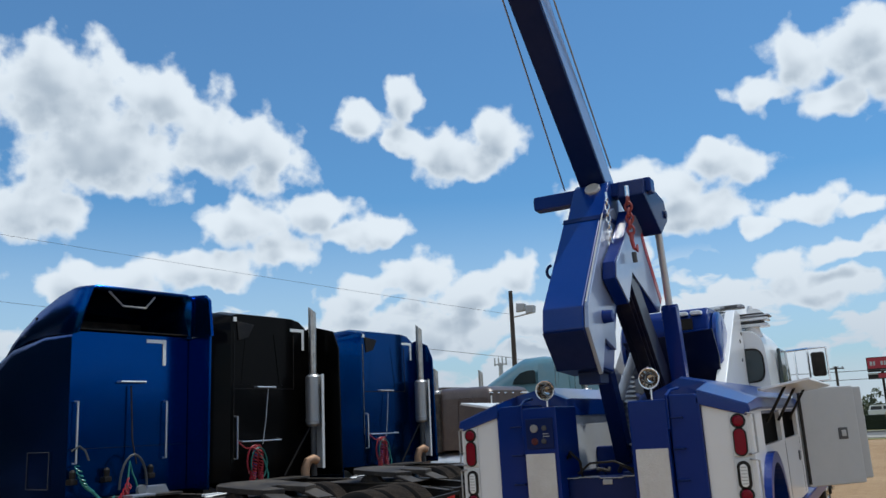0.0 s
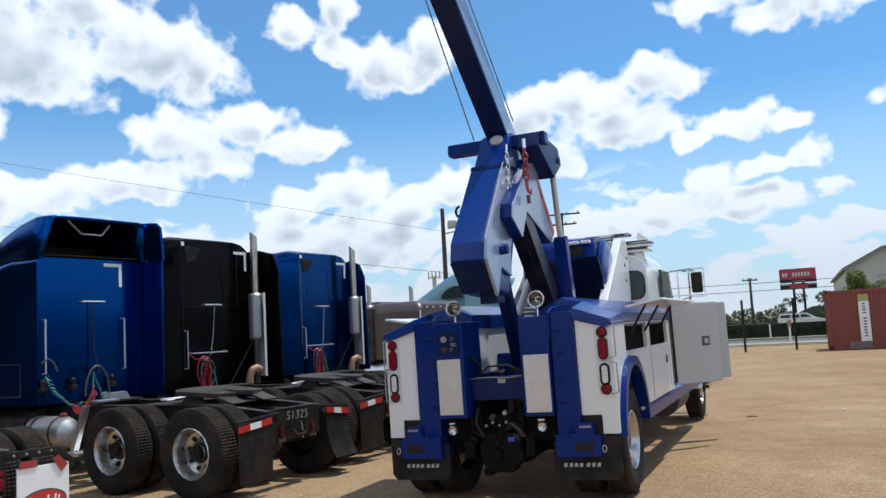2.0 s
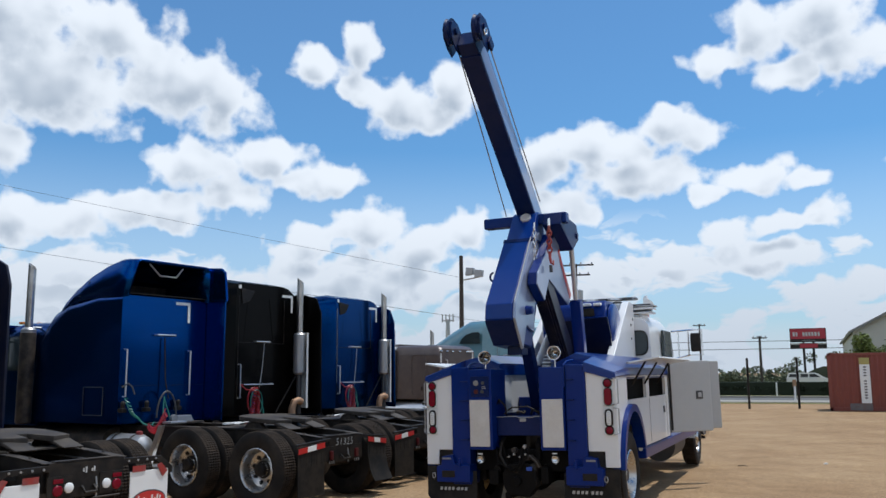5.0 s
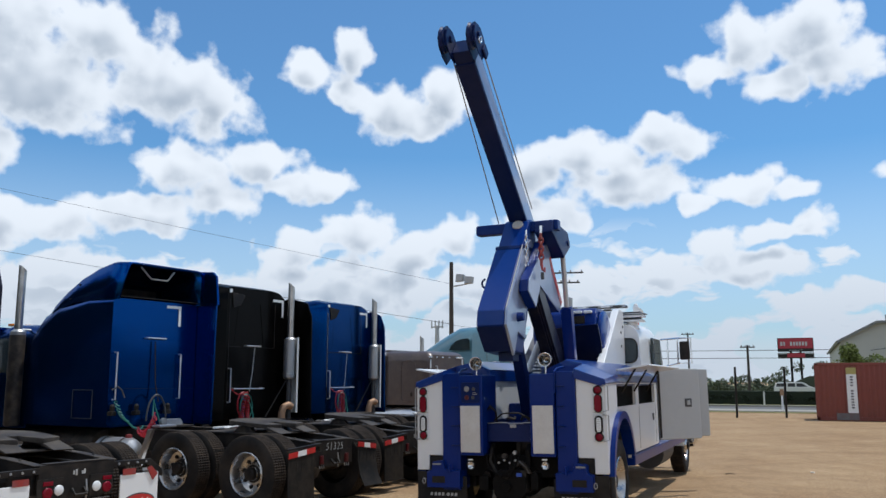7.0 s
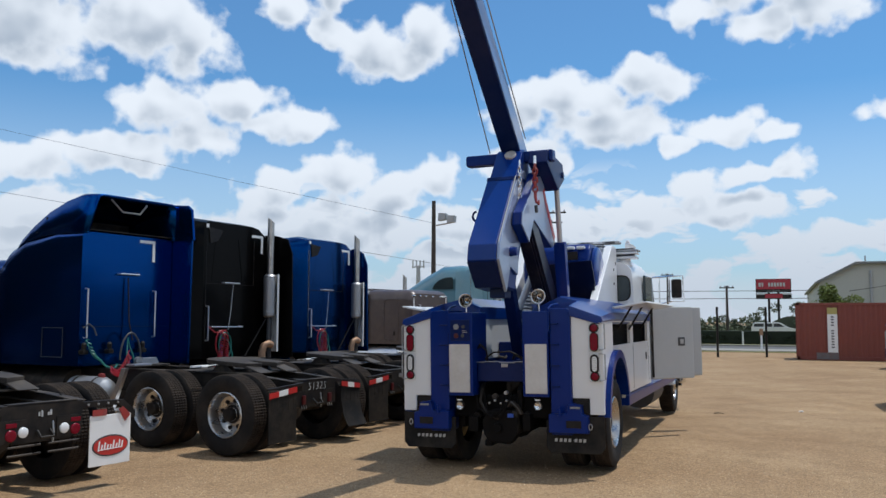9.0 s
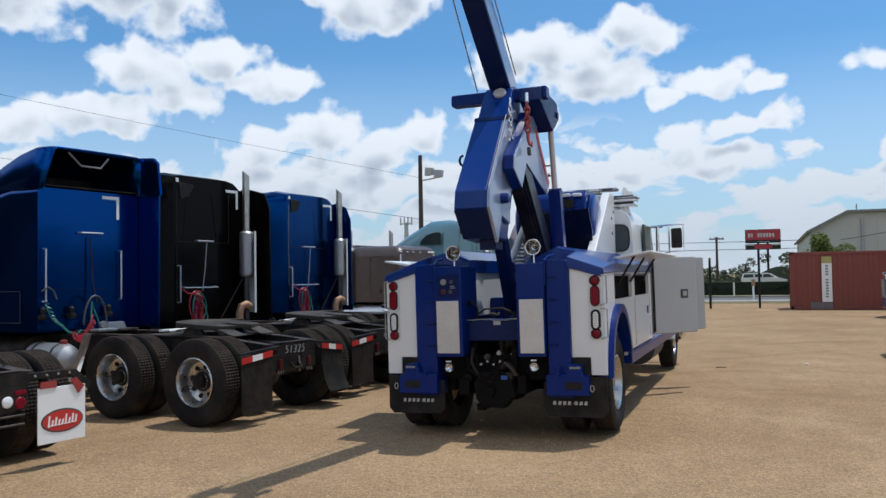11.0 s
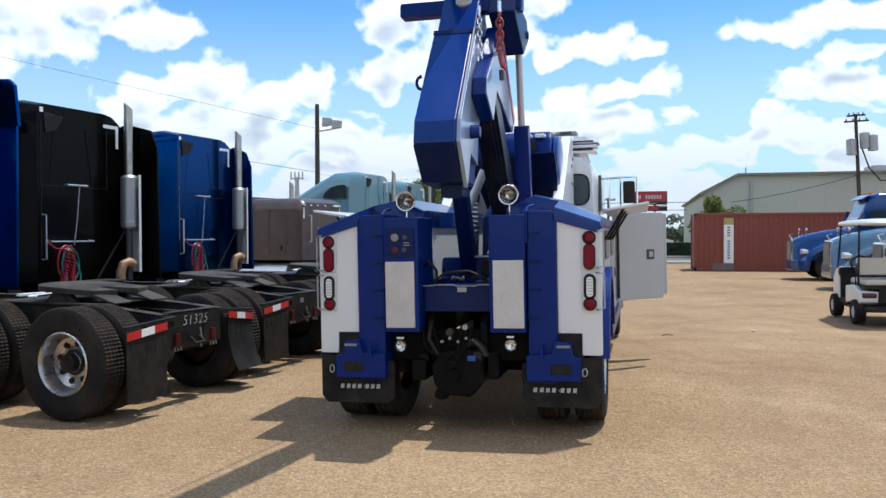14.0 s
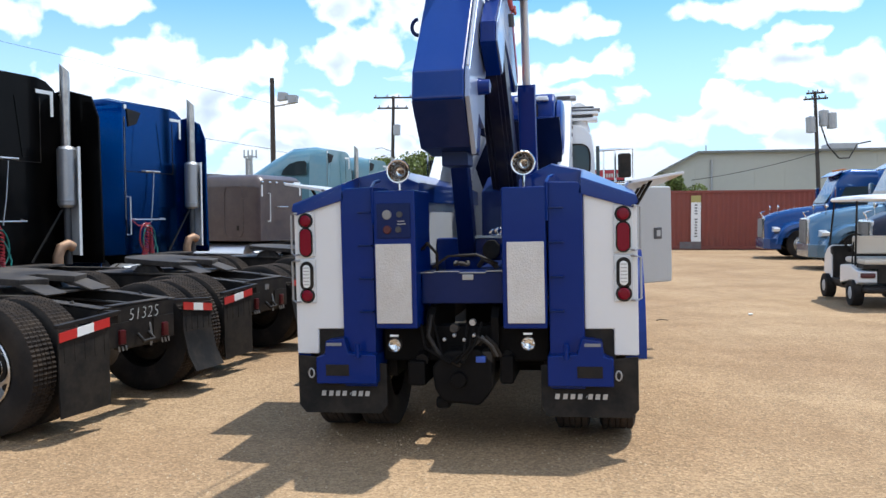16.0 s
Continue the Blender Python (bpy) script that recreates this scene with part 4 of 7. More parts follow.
# boom pivot housing: rear box with a pale right cheek
rear = [(0.36, 3.48), (-0.40, 2.60), (-0.44, 2.42), (-0.16, 2.13), (0.30, 2.10), (0.90, 3.30), (0.80, 3.62)]
bm = aprism(B(), rear, "x", -0.235, 0.112, 0.012)
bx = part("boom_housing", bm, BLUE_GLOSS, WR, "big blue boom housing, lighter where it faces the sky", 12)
cheek = [(0.37, 3.48), (-0.385, 2.60), (-0.425, 2.42), (-0.16, 2.06), (0.01, 2.36), (0.31, 2.28), (0.35, 2.58), (0.47, 2.72), (0.55, 3.15), (0.85, 3.5), (0.70, 3.62)]
part("side_cheek", aprism(B(), cheek, "x", 0.115, 0.15, 0.006), SILVER, bx, "silver painted side cheek")
# Dark sheet puts the shade under the housing into the colour.
part("underside_shade", aprism(B(), [(-0.437, 2.405), (-0.165, 2.122), (0.28, 2.092), (0.28, 2.085), (-0.17, 2.114), (-0.444, 2.40)], "x", -0.233, 0.11), BLUE_D, bx, "dark blue sheet holding the housing's underside shade")
part("weld_line", atube(B(), [(0.136, 0.34, 3.50), (0.136, -0.40, 2.625)], 0.007, 6), DECAL, bx, "bright chipped edge")
part("pivot_bolt", alathe(B(), [(0.0, 0.10), (0.05, 0.09), (0.06, 0.0)], (0.14, 0.01, 2.54), "x", 18), BLUE, bx, "round blue pivot boss")
part("pivot_bolt", alathe(B(), [(0.0, 0.07), (0.05, 0.06), (0.06, 0.0)], (0.14, 0.36, 3.10), "x", 18), BLUE, bx)
ring = [(-0.27 + 0.045 * math.cos(a), 0.02, 2.98 + 0.055 * math.sin(a)) for a in [math.pi * 0.5 + math.pi * k / 10 for k in range(11)]]
part("tie_ring", atube(B(), ring, 0.014, 8), BLUE_D, bx, "steel tie ring")
cap = [(0.385, 3.487), (0.70, 3.87), (0.78, 3.91), (0.98, 3.91), (0.98, 3.42)]
part("seam_band", aprism(B(), [(0.33, 3.455), (0.37, 3.502), (0.90, 3.502), (0.90, 3.455)], "x", -0.24, 0.155, 0.004), BLUE_D, bx, "dark band across the housing seam")
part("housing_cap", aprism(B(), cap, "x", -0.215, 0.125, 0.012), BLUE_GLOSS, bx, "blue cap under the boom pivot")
bm = abox(B(), (-0.13, 0.05, 2.0), (0.06, 0.30, 2.14), 0.01)
part("housing_foot", bm, BLUE_D, bx)
pf = alathe(B(), [(0.0, -0.03), (0.066, -0.03), (0.074, -0.02), (0.074, 0.02)], (0, 0, 0), "y", 24)
pf.transform(pose(-0.02, 0.655, 3.815, -40, 0, 0))
part("pivot_face", pf, PLATE, bx, "worn round pivot pin face")

# cross tube through the pivot
bm = abox(B(), (-0.66, 0.76, 3.74), (0.50, 0.92, 3.88), 0.02)
tb = part("cross_tube", bm, BLUE, WR, "blue square cross tube")
part("tube_end", abox(B(), (-0.668, 0.785, 3.765), (-0.655, 0.895, 3.855), 0.01), BLACK, tb)
gus = [(0.66, 3.70), (0.74, 3.87), (1.50, 3.82), (1.60, 3.62), (1.25, 3.42)]
part("cylinder_gusset", aprism(B(), gus, "x", 0.20, 0.45, 0.02), BLUE_D, tb, "dark blue gusset over the lift cylinder")
part("gusset_pin", alathe(B(), [(0.0, 0.02), (0.04, 0.018), (0.045, 0.0)], (0.45, 1.46, 3.66), "x", 16), BLUE_D, tb)

# front mast: two leaning legs with pale cheek and red stripe, dark ram between
arm = [(0.47, 3.28), (0.09, 3.01), (0.05, 2.86), (0.37, 2.67), (0.60, 2.97), (1.50, 2.70), (1.66, 2.86), (1.24, 3.30), (1.05, 3.66), (0.80, 3.60)]
bm = aprism(B(), arm, "x", 0.16, 0.27, 0.008)
ma = part("mast_arm", bm, BLUE, WR, "blue mast arm")
part("mast_cheek", aprism(B(), [(0.46, 3.27), (0.10, 3.0), (0.06, 2.865), (0.37, 2.68), (0.595, 2.98), (1.50, 2.70), (1.65, 2.86), (1.23, 3.30), (1.05, 3.62), (0.82, 3.54)], "x", 0.272, 0.285, 0.003), SILVER, ma, "silver cheek plate with a red edge stripe")
part("red_stripe", aprism(B(), [(1.12, 3.44), (1.23, 3.29), (1.64, 2.86), (1.58, 2.79), (1.16, 3.24), (1.05, 3.40)], "x", 0.286, 0.290), REDPAINT, ma, "red edge stripe")
bm = B()
for k, w in enumerate((0.112, 0.075, 0.045)):
    pts = [(0.52, 2.92), (0.72, 3.02), (2.35, 1.55), (2.05, 1.42)]
    aprism(bm, [(y - 0.025 * k, z) for y, z in pts], "x", 0.158 - w, 0.158 + w, 0.006)
part("mast_ram", bm, BROWN, WR, "dark oily telescoping ram channel")
bm = aprism(B(), [(1.55, 1.86), (2.0, 2.0), (2.6, 2.05), (2.6, 1.30), (1.5, 1.30)], "x", -0.05, 0.42, 0.02)
part("mast_base", bm, BLUE_D, WR, "dark blue mast base")
bm = aprism(B(), [(0.55, 2.60), (0.72, 2.60), (1.35, 1.30), (1.15, 1.30)], "x", -0.20, -0.06, 0.012)
part("prop_leg", bm, BLUE_D, WR, "dark blue prop leg")
part("strut", atube(B(), [(-0.23, 1.6, 1.90), (-0.03, 1.6, 2.34)], 0.045, 14), WHITE, WR, "short white strut beside the mast")
# lift cylinder
post = abox(B(), (-0.075, -0.075, 0.0), (0.075, 0.075, 1.03), 0.012)
post.transform(look((0.36, 1.80, 1.75), (0.36, 1.62, 2.76)) @ Matrix.Rotation(math.pi, 4, "X"))
cy = part("cylinder_barrel", post, BLUE, WR, "blue box-section post round the lift cylinder")
part("cylinder_rod", atube(B(), [(0.36, 1.62, 2.76), (0.36, 1.46, 3.68)], 0.036, 16), RODSTEEL, cy, "bright chromed cylinder rod")
part("cylinder_gland", atube(B(), [(0.36, 1.628, 2.72), (0.36, 1.618, 2.78)], 0.08, 20), BLUE, cy)

# boom
b0, b1 = Vector((-0.035, 1.10, 3.96)), Vector((0.035, -1.20, 5.62))
d = (b1 - b0).normalized()
side = Vector((1, 0, 0)) - d * d.x
side.normalize()
up = side.cross(d)
frame_m = Matrix((side, d, up)).transposed().to_4x4()
frame_m.translation = b0
L = (b1 - b0).length
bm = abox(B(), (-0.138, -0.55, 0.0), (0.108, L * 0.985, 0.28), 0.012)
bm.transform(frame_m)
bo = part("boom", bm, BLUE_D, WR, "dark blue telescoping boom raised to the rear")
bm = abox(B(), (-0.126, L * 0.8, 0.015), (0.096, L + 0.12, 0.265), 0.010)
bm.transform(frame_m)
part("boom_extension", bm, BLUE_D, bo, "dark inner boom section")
# Pale strips put the light on the boom's right side into the colour.
bm = abox(B(), (0.109, -0.5, 0.03), (0.112, L * 0.985, 0.25))
bm.transform(frame_m)
part("boom_lit_side", bm, SILVER, bo, "pale strip for the boom's lit side")
bm = abox(B(), (0.097, L * 0.97, 0.04), (0.100, L + 0.1, 0.24))
bm.transform(frame_m)
part("extension_lit_side", bm, SILVER, bo)
# sheave head
hook = [(-0.06, 0.06), (0.10, 0.02), (0.24, 0.02), (0.33, 0.07), (0.37, 0.16), (0.34, 0.25), (0.26, 0.31), (0.12, 0.32), (-0.02, 0.28)]
crown = [(0.10, 0.02), (0.24, 0.02), (0.33, 0.07), (0.37, 0.16), (0.34, 0.25), (0.26, 0.31), (0.25, 0.295), (0.325, 0.24), (0.352, 0.16), (0.318, 0.085), (0.235, 0.037), (0.10, 0.037)]
for x in (-0.225, 0.115):
    bm = aprism(B(), hook, "x", x - 0.012, x, 0.004)
    aprism(bm, hook, "x", x + 0.085, x + 0.097, 0.004)
    aprism(bm, crown, "x", x, x + 0.085)
    bm.transform(frame_m @ Matrix.Translation((0, L, 0)))
    hd = part("sheave_guard", bm, BLUE_D, bo, "dark blue sheave guard at the boom tip")
    bm = alathe(B(), [(0.0, 0.0), (0.04, 0.0), (0.05, 0.012), (0.13, 0.006), (0.155, 0.0), (0.14, 0.03), (0.155, 0.06), (0.13, 0.054), (0.05, 0.048), (0.04, 0.06), (0.0, 0.06)], (x + 0.01, 0.24, 0.16), "x", 28)
    bm.transform(frame_m @ Matrix.Translation((0, L, 0)))
    part("sheave", bm, BLUE_D, hd, "grooved cable sheave")
    bm = alathe(B(), [(0.0, -0.03), (0.035, -0.03), (0.04, -0.02), (0.04, 0.12), (0.0, 0.125)], (x, 0.24, 0.16), "x", 14)
    bm.transform(frame_m @ Matrix.Translation((0, L, 0)))
    part("sheave_pin", bm, BLUE_D, hd)
    if x > 0:
        for y, z in ((0.20, 0.20), (0.02, 0.16)):
            ring = [(0.232, y + 0.035 * math.cos(a), z + 0.045 * math.sin(a)) for a in [2 * math.pi * k / 14 for k in range(15)]]
            bm = atube(B(), ring, 0.010, 6)
            bm.transform(frame_m @ Matrix.Translation((0, L, 0)))
            part("tackle_ring", bm, CHROME, hd, "bright tackle ring on the sheave guard")
        bm = abox(B(), (0.212, -0.06, 0.10), (0.245, 0.08, 0.22), 0.012)
        bm.transform(frame_m @ Matrix.Translation((0, L, 0)))
        part("cable_clamp", bm, BLUE_D, hd)
tipc = frame_m @ Matrix.Translation((0, L, 0))
for x, back in ((-0.215, (-0.34, 0.80, 3.90)), (0.165, (0.08, 1.0, 4.10))):
    p = tipc @ Vector((x, 0.10, 0.05))
    part("winch_cable", atube(B(), [p, back], 0.008, 6), STEEL, bo, "thin steel winch cable")

# hanging shackle, chain and red hook on the mast
ch = part("hanging_chain", atube(B(), [(0.17, 0.40, 3.70), (0.17, 0.40, 3.64)], 0.012, 8), CHROME, WR, "bright chain hanging at the mast")
for k in range(9):
    z = 3.62 - 0.055 * k
    ring = [(0.17 + (0.018 * math.cos(a) if k % 2 else 0), 0.40 + (0 if k % 2 else 0.018 * math.cos(a)), z + 0.034 * math.sin(a)) for a in [2 * math.pi * q / 10 for q in range(11)]]
    part("chain_link", atube(B(), ring, 0.008, 5, None, False), CHROME, ch)
part("shackle", atube(B(), [(0.20, 0.36, 3.16), (0.215, 0.33, 3.02), (0.225, 0.36, 2.90), (0.22, 0.40, 3.02), (0.21, 0.39, 3.16)], 0.018, 8), CHROME, ch, "bright steel shackle")
bm = atube(B(), [(0.33, 0.52, 3.32), (0.335, 0.50, 3.24), (0.35, 0.49, 3.17), (0.37, 0.52, 3.15), (0.365, 0.55, 3.21)], 0.022, 8, 0.010)
hk = part("red_hook", bm, HOOKRED, WR, "red cast hook on a red chain beside the mast")
for k in range(6):
    z = 3.62 - 0.055 * k
    ring = [(0.33 + (0.030 * math.cos(a) if k % 2 else 0.006 * math.sin(a)), 0.52 + (0 if k % 2 else 0.030 * math.cos(a)), z + 0.042 * math.sin(a)) for a in [2 * math.pi * q / 12 for q in range(13)]]
    part("chain_link", atube(B(), ring, 0.012, 6, None, False), HOOKRED, hk)
part("hook_eye", atube(B(), [(0.33, 0.52, 3.76), (0.33, 0.52, 3.66)], 0.02, 8), CHROME, hk)
part("hook_latch", atube(B(), [(0.34, 0.50, 3.14), (0.345, 0.50, 3.05)], 0.022, 8), GREYPLASTIC, hk)

# winch housing behind the mast, headache frame and cab
wb = [(2.52, 2.44), (2.50, 2.60), (2.56, 2.76), (2.66, 2.84), (3.15, 2.85), (3.34, 2.74), (3.40, 2.52), (3.38, 2.44)]
bm = aprism(B(), wb, "x", -0.37, 0.56, 0.03)
wn = part("winch_housing", bm, BLUE, WR, "blue winch housing with rounded shoulders")
drum = [(0.0, 0.0), (0.30, 0.0), (0.335, 0.02), (0.335, 0.06), (0.29, 0.085), (0.0, 0.09)]
part("winch_drum_end", alathe(B(), drum, (0.555, 2.92, 2.47), "x", 28), BLUE_GLOSS, wn, "round blue drum end")
part("winch_drum_end", alathe(B(), [(r, -h) for r, h in drum], (-0.365, 2.92, 2.47), "x", 28), BLUE_GLOSS, wn, "round blue drum end")
guard = [(-0.37, 2.52), (0.61, 2.58), (0.63, 2.30), (0.60, 1.95), (0.50, 1.50), (-0.02, 1.50), (-0.16, 1.82), (-0.31, 2.36)]
# Leaned and painted navy to hold the shade of a down-facing plate.
gp = aprism(B(), guard, "y", 2.40, 2.435, 0.006)
for v in gp.verts:
    v.co.y += 0.45 * (2.58 - v.co.z)
part("guard_plate", gp, TRUCKNAVY, WR, "dark blue tapering guard plate behind the mast")
part("housing_slot", abox(B(), (0.24, 2.485, 2.60), (0.40, 2.51, 2.72), 0.006), BLACK, wn, "dark opening in the housing")
part("housing_lip", abox(B(), (0.14, 2.47, 2.572), (0.56, 2.50, 2.592), 0.006), BLUE_GLOSS, wn)
for x, w in ((0.26, 0.09), (0.44, 0.06)):
    part("housing_lamp", abox(B(), (x - w, 2.50, 2.755), (x + w, 2.60, 2.80), 0.015), TAPE, wn, "bright reflective lamp on the housing")
for s in (-1, 1):
    x0, x1 = min(s * 0.575, s * 0.69), max(s * 0.575, s * 0.69)
    plate = [(2.28, 1.94), (4.02, 1.94), (4.02, 2.88), (3.72, 2.90), (3.62, 2.87)]
    rk = part("rack_side", aprism(B(), plate, "x", x0, x1, 0.014), WHITE, WR, "white sloping side plate of the headache rack")
    for y, z in ((3.72, 2.52), (3.72, 2.30), (3.88, 2.62)):
        part("rack_bolt", alathe(B(), [(0.0, 0.012 * s), (0.02, 0.010 * s), (0.024, 0.0)], (s * 0.691, y, z), "x", 12), GREYPLASTIC, rk, "dark bolt head")
hf = B()
abox(hf, (-0.585, 3.72, 2.77), (0.585, 3.86, 2.87), 0.02)
abox(hf, (-0.585, 3.72, 2.36), (0.585, 3.84, 2.44), 0.015)
for x in (-0.36, 0.0, 0.36):
    abox(hf, (x - 0.035, 3.74, 2.43), (x + 0.035, 3.83, 2.78), 0.012)
for x, d in ((0.585, -1), (-0.585, 1), (0.395, 1), (-0.395, -1)):
    aprism(hf, [(x, 2.775), (x, 2.66), (x + d * 0.015, 2.715), (x + d * 0.05, 2.755), (x + d * 0.10, 2.775)], "y", 3.745, 3.825)
part("headache_frame", hf, WHITE, WR, "white cross frame of the headache rack")
bw = B()
alathe(bw, [(0.062 + (0.014 if k % 2 else 0), 0.025 * k) for k in range(32)], (-0.30, 2.25, 1.40), "z", 14)
part("corrugated_pipe", bw, STEEL, WR, "corrugated metal pipe")

cab = B()
rings = [round_rect(0.97, 1.0, 2.66, 0.22, 4.05, 0.92), round_rect(0.99, 1.0, 2.74, 0.25, 4.6, 0.93), round_rect(0.99, 1.0, 2.72, 0.25, 5.7, 0.92), round_rect(0.97, 1.0, 2.45, 0.25, 6.15, 0.90), round_rect(0.90, 1.0, 1.85, 0.12, 6.5, 0.88)]
aloft(cab, rings)
cb = part("cab", cab, WHITE, WR, "white rounded cab")
bm = aloft(B(), [round_rect(0.80, 0.9, 1.84, 0.15, 6.45, 0.72), round_rect(0.66, 0.8, 1.74, 0.18, 7.6, 0.58), round_rect(0.56, 0.7, 1.62, 0.18, 8.5, 0.50)])
part("hood", bm, WHITE, cb, "long white hood")
for s in (-1, 1):
    arch = [(7.35 + 0.66 * math.cos(a), 0.55 + 0.68 * math.sin(a)) for a in [math.pi * k / 10 for k in range(11)]]
    out_ = [(7.35 + 0.74 * math.cos(a), 0.55 + 0.76 * math.sin(a)) for a in [math.pi * k / 10 for k in range(11)]]
    bm = B()
    for k in range(10):
        aprism(bm, [out_[k], out_[k + 1], arch[k + 1], arch[k]], "x", min(s * 0.62, s * 1.19), max(s * 0.62, s * 1.19))
    bmesh.ops.remove_doubles(bm, verts=bm.verts, dist=0.0005)
    part("front_fender", bm, WHITE, cb)
    rw = aprism(B(), [(s * 0.50 + 0.16 * math.copysign(abs(math.cos(a)) ** 0.6, math.cos(a)) + s * 0.22, 2.24 + 0.19 * math.copysign(abs(math.sin(a)) ** 0.6, math.sin(a))) for a in [2 * math.pi * k / 24 for k in range(24)]], "y", 4.035, 4.06)
    part("rear_window", rw, GLASS, cb, "dark rounded rear window")
    rg = B()
    loop = [(s * 0.72 + 0.165 * math.copysign(abs(math.cos(a)) ** 0.6, math.cos(a)), 4.04, 2.24 + 0.195 * math.copysign(abs(math.sin(a)) ** 0.6, math.sin(a))) for a in [2 * math.pi * k / 24 for k in range(25)]]
    part("window_gasket", atube(rg, loop, 0.012, 6, None, False), BLACK, cb)
    dw = aprism(B(), [(4.95, 1.98), (5.75, 1.95), (5.95, 2.05), (5.75, 2.48), (4.95, 2.48)], "x", min(s * 0.955, s * 1.0), max(s * 0.955, s * 1.0), 0.01)
    part("door_window", dw, GLASS, cb, "dark door window")
    mr = B()
    part("mirror_head", abox(mr, (s * 1.35 - 0.09, 6.30, 2.13), (s * 1.35 + 0.09, 6.40, 2.47), 0.03), BLACK, cb, "tall black mirror in a chrome bracket")
    mb = B()
    fr = [(s * 1.22, 6.36, 2.53), (s * 1.47, 6.36, 2.53), (s * 1.47, 6.36, 2.07), (s * 1.22, 6.36, 2.07)]
    atube(mb, [(s * 0.96, 6.1, 2.50), *fr, (s * 1.22, 6.36, 2.53)], 0.016, 8)
    atube(mb, [(s * 0.98, 6.1, 2.0), (s * 1.25, 6.36, 2.07)], 0.012, 8)
    atube(mb, [(s * 1.06, 6.22, 2.51), (s * 1.06, 6.22, 2.02)], 0.012, 8)
    part("mirror_bracket", mb, CHROME, cb, "chrome tube mirror bracket")
bm = aprism(B(), [(-0.80, 1.95), (0.80, 1.95), (0.74, 2.42), (-0.74, 2.42)], "y", 6.14, 6.32, 0.01)
part("windscreen", bm, GLASS, cb, "dark windscreen")
lb = B()
abox(lb, (-0.74, 4.00, 2.95), (0.74, 4.22, 2.995), 0.018)
bar = part("light_bar", lb, STEEL, WR, "slim grey light bar over the rack")
for x in (-0.42, 0.42):
    part("bar_leg", abox(B(), (x - 0.05, 4.04, 2.66), (x + 0.05, 4.16, 2.955), 0.01), WHITE, bar)
part("bar_base", abox(B(), (-0.62, 4.03, 2.90), (0.62, 4.18, 2.925), 0.008), GREYPLASTIC, bar, "dark base rail under the bar")
for k in range(7):
    x = -0.60 + 0.20 * k
    part("lamp_module", abox(B(), (x - 0.075, 3.985, 2.955), (x + 0.075, 4.02, 2.988), 0.006), CLEAR if k % 2 else GREYPLASTIC, bar, "small lamp module")
bc = part("beacon_stand", alathe(B(), [(0.0, 2.60), (0.12, 2.60), (0.10, 2.66), (0.085, 2.70), (0.085, 2.84), (0.0, 2.84)], (0.78, 4.30, 0), "z", 20), WHITE, WR, "white pedestal with stacked flat beacons")
for z0, z1, w, d, mat in ((2.715, 2.755, 0.20, 0.13, WHITE), (2.76, 2.785, 0.15, 0.11, GREYPLASTIC), (2.79, 2.83, 0.21, 0.14, CLEAR), (2.835, 2.86, 0.23, 0.15, STEEL), (2.865, 2.885, 0.16, 0.12, GREYPLASTIC)):
    part("beacon_layer", abox(B(), (0.78 - w, 4.30 - d, z0), (0.78 + w, 4.30 + d, z1), 0.012), mat, bc, "flat rounded beacon layer")
fb = part("rear_beacon", atube(B(), [(0.62, 5.6, 2.70), (0.62, 5.6, 2.98)], 0.045, 14), REDPAINT, WR, "red beacon with a white cap")
part("beacon_cap", alathe(B(), [(0.05, 2.98), (0.05, 3.08), (0.03, 3.14), (0.0, 3.15)], (0.62, 5.6, 0), "z", 16), WHITE, fb, "white cap")
dish = alathe(B(), [(0.0, -0.02), (0.10, -0.012), (0.17, 0.02), (0.175, 0.024), (0.165, 0.03), (0.09, 0.0), (0.0, -0.006)], (0, 0, 0), "z", 24)
dish.transform(pose(0.76, 5.0, 2.94, -50, 25, 0) @ Matrix.Scale(0.55, 4))
ds = part("small_dish", dish, WHITE, WR, "small tilted white dish on the cab roof")
part("dish_stalk", atube(B(), [(0.73, 5.0, 2.62), (0.76, 5.0, 2.93)], 0.015, 8), STEEL, ds)
part("horn_stack", atube(B(), [(0.35, 4.8, 2.72), (0.35, 4.5, 2.80)], 0.04, 12), CHROME, cb, "chrome air horn")
# open locker doors standing out from the side
for y0, y1, w in ((3.78, 4.30, 1.77), (4.62, 5.0, 1.84)):
    h = Vector((1.20, y0, 0))
    o = Vector((w, y1, 0))
    u = (o - h).normalized()
    v = Vector((u.y, -u.x, 0))
    mm = Matrix((u, -v, Vector((0, 0, 1)))).transposed().to_4x4()
    mm.translation = h
    n = (o - h).length
    bm = abox(B(), (0.0, -0.05, 0.83), (n, 0.05, 1.93), 0.02)
    bm.transform(mm)
    dd = part("locker_door", bm, DOORGREY, WR, "pale grey inner face of an open locker door")
    bm = abox(B(), (n * 0.62, -0.062, 1.33), (n * 0.78, -0.048, 1.46), 0.006)
    bm.transform(mm)
    la = part("latch", bm, GREYPLASTIC, dd, "square dark latch")
    bm = abox(B(), (n * 0.66, -0.070, 1.36), (n * 0.74, -0.060, 1.43), 0.004)
    bm.transform(mm)
    part("paddle", bm, STEEL, la)
    bm = abox(B(), (0.0, -0.056, 0.86), (0.03, -0.04, 1.90))
    bm.transform(mm)
    part("hinge_strip", bm, BLACK, dd)
for s in (-1, 1):
    part("fuel_tank", atube(B(), [(s * 0.82, 4.9, 0.55), (s * 0.82, 6.1, 0.55)], 0.27, 20), GREYPLASTIC, WR, "dull dark fuel tank")
part("front_bumper", abox(B(), (-1.18, 8.45, 0.40), (1.18, 8.62, 0.78), 0.03), CHROME, WR, "chrome front bumper")
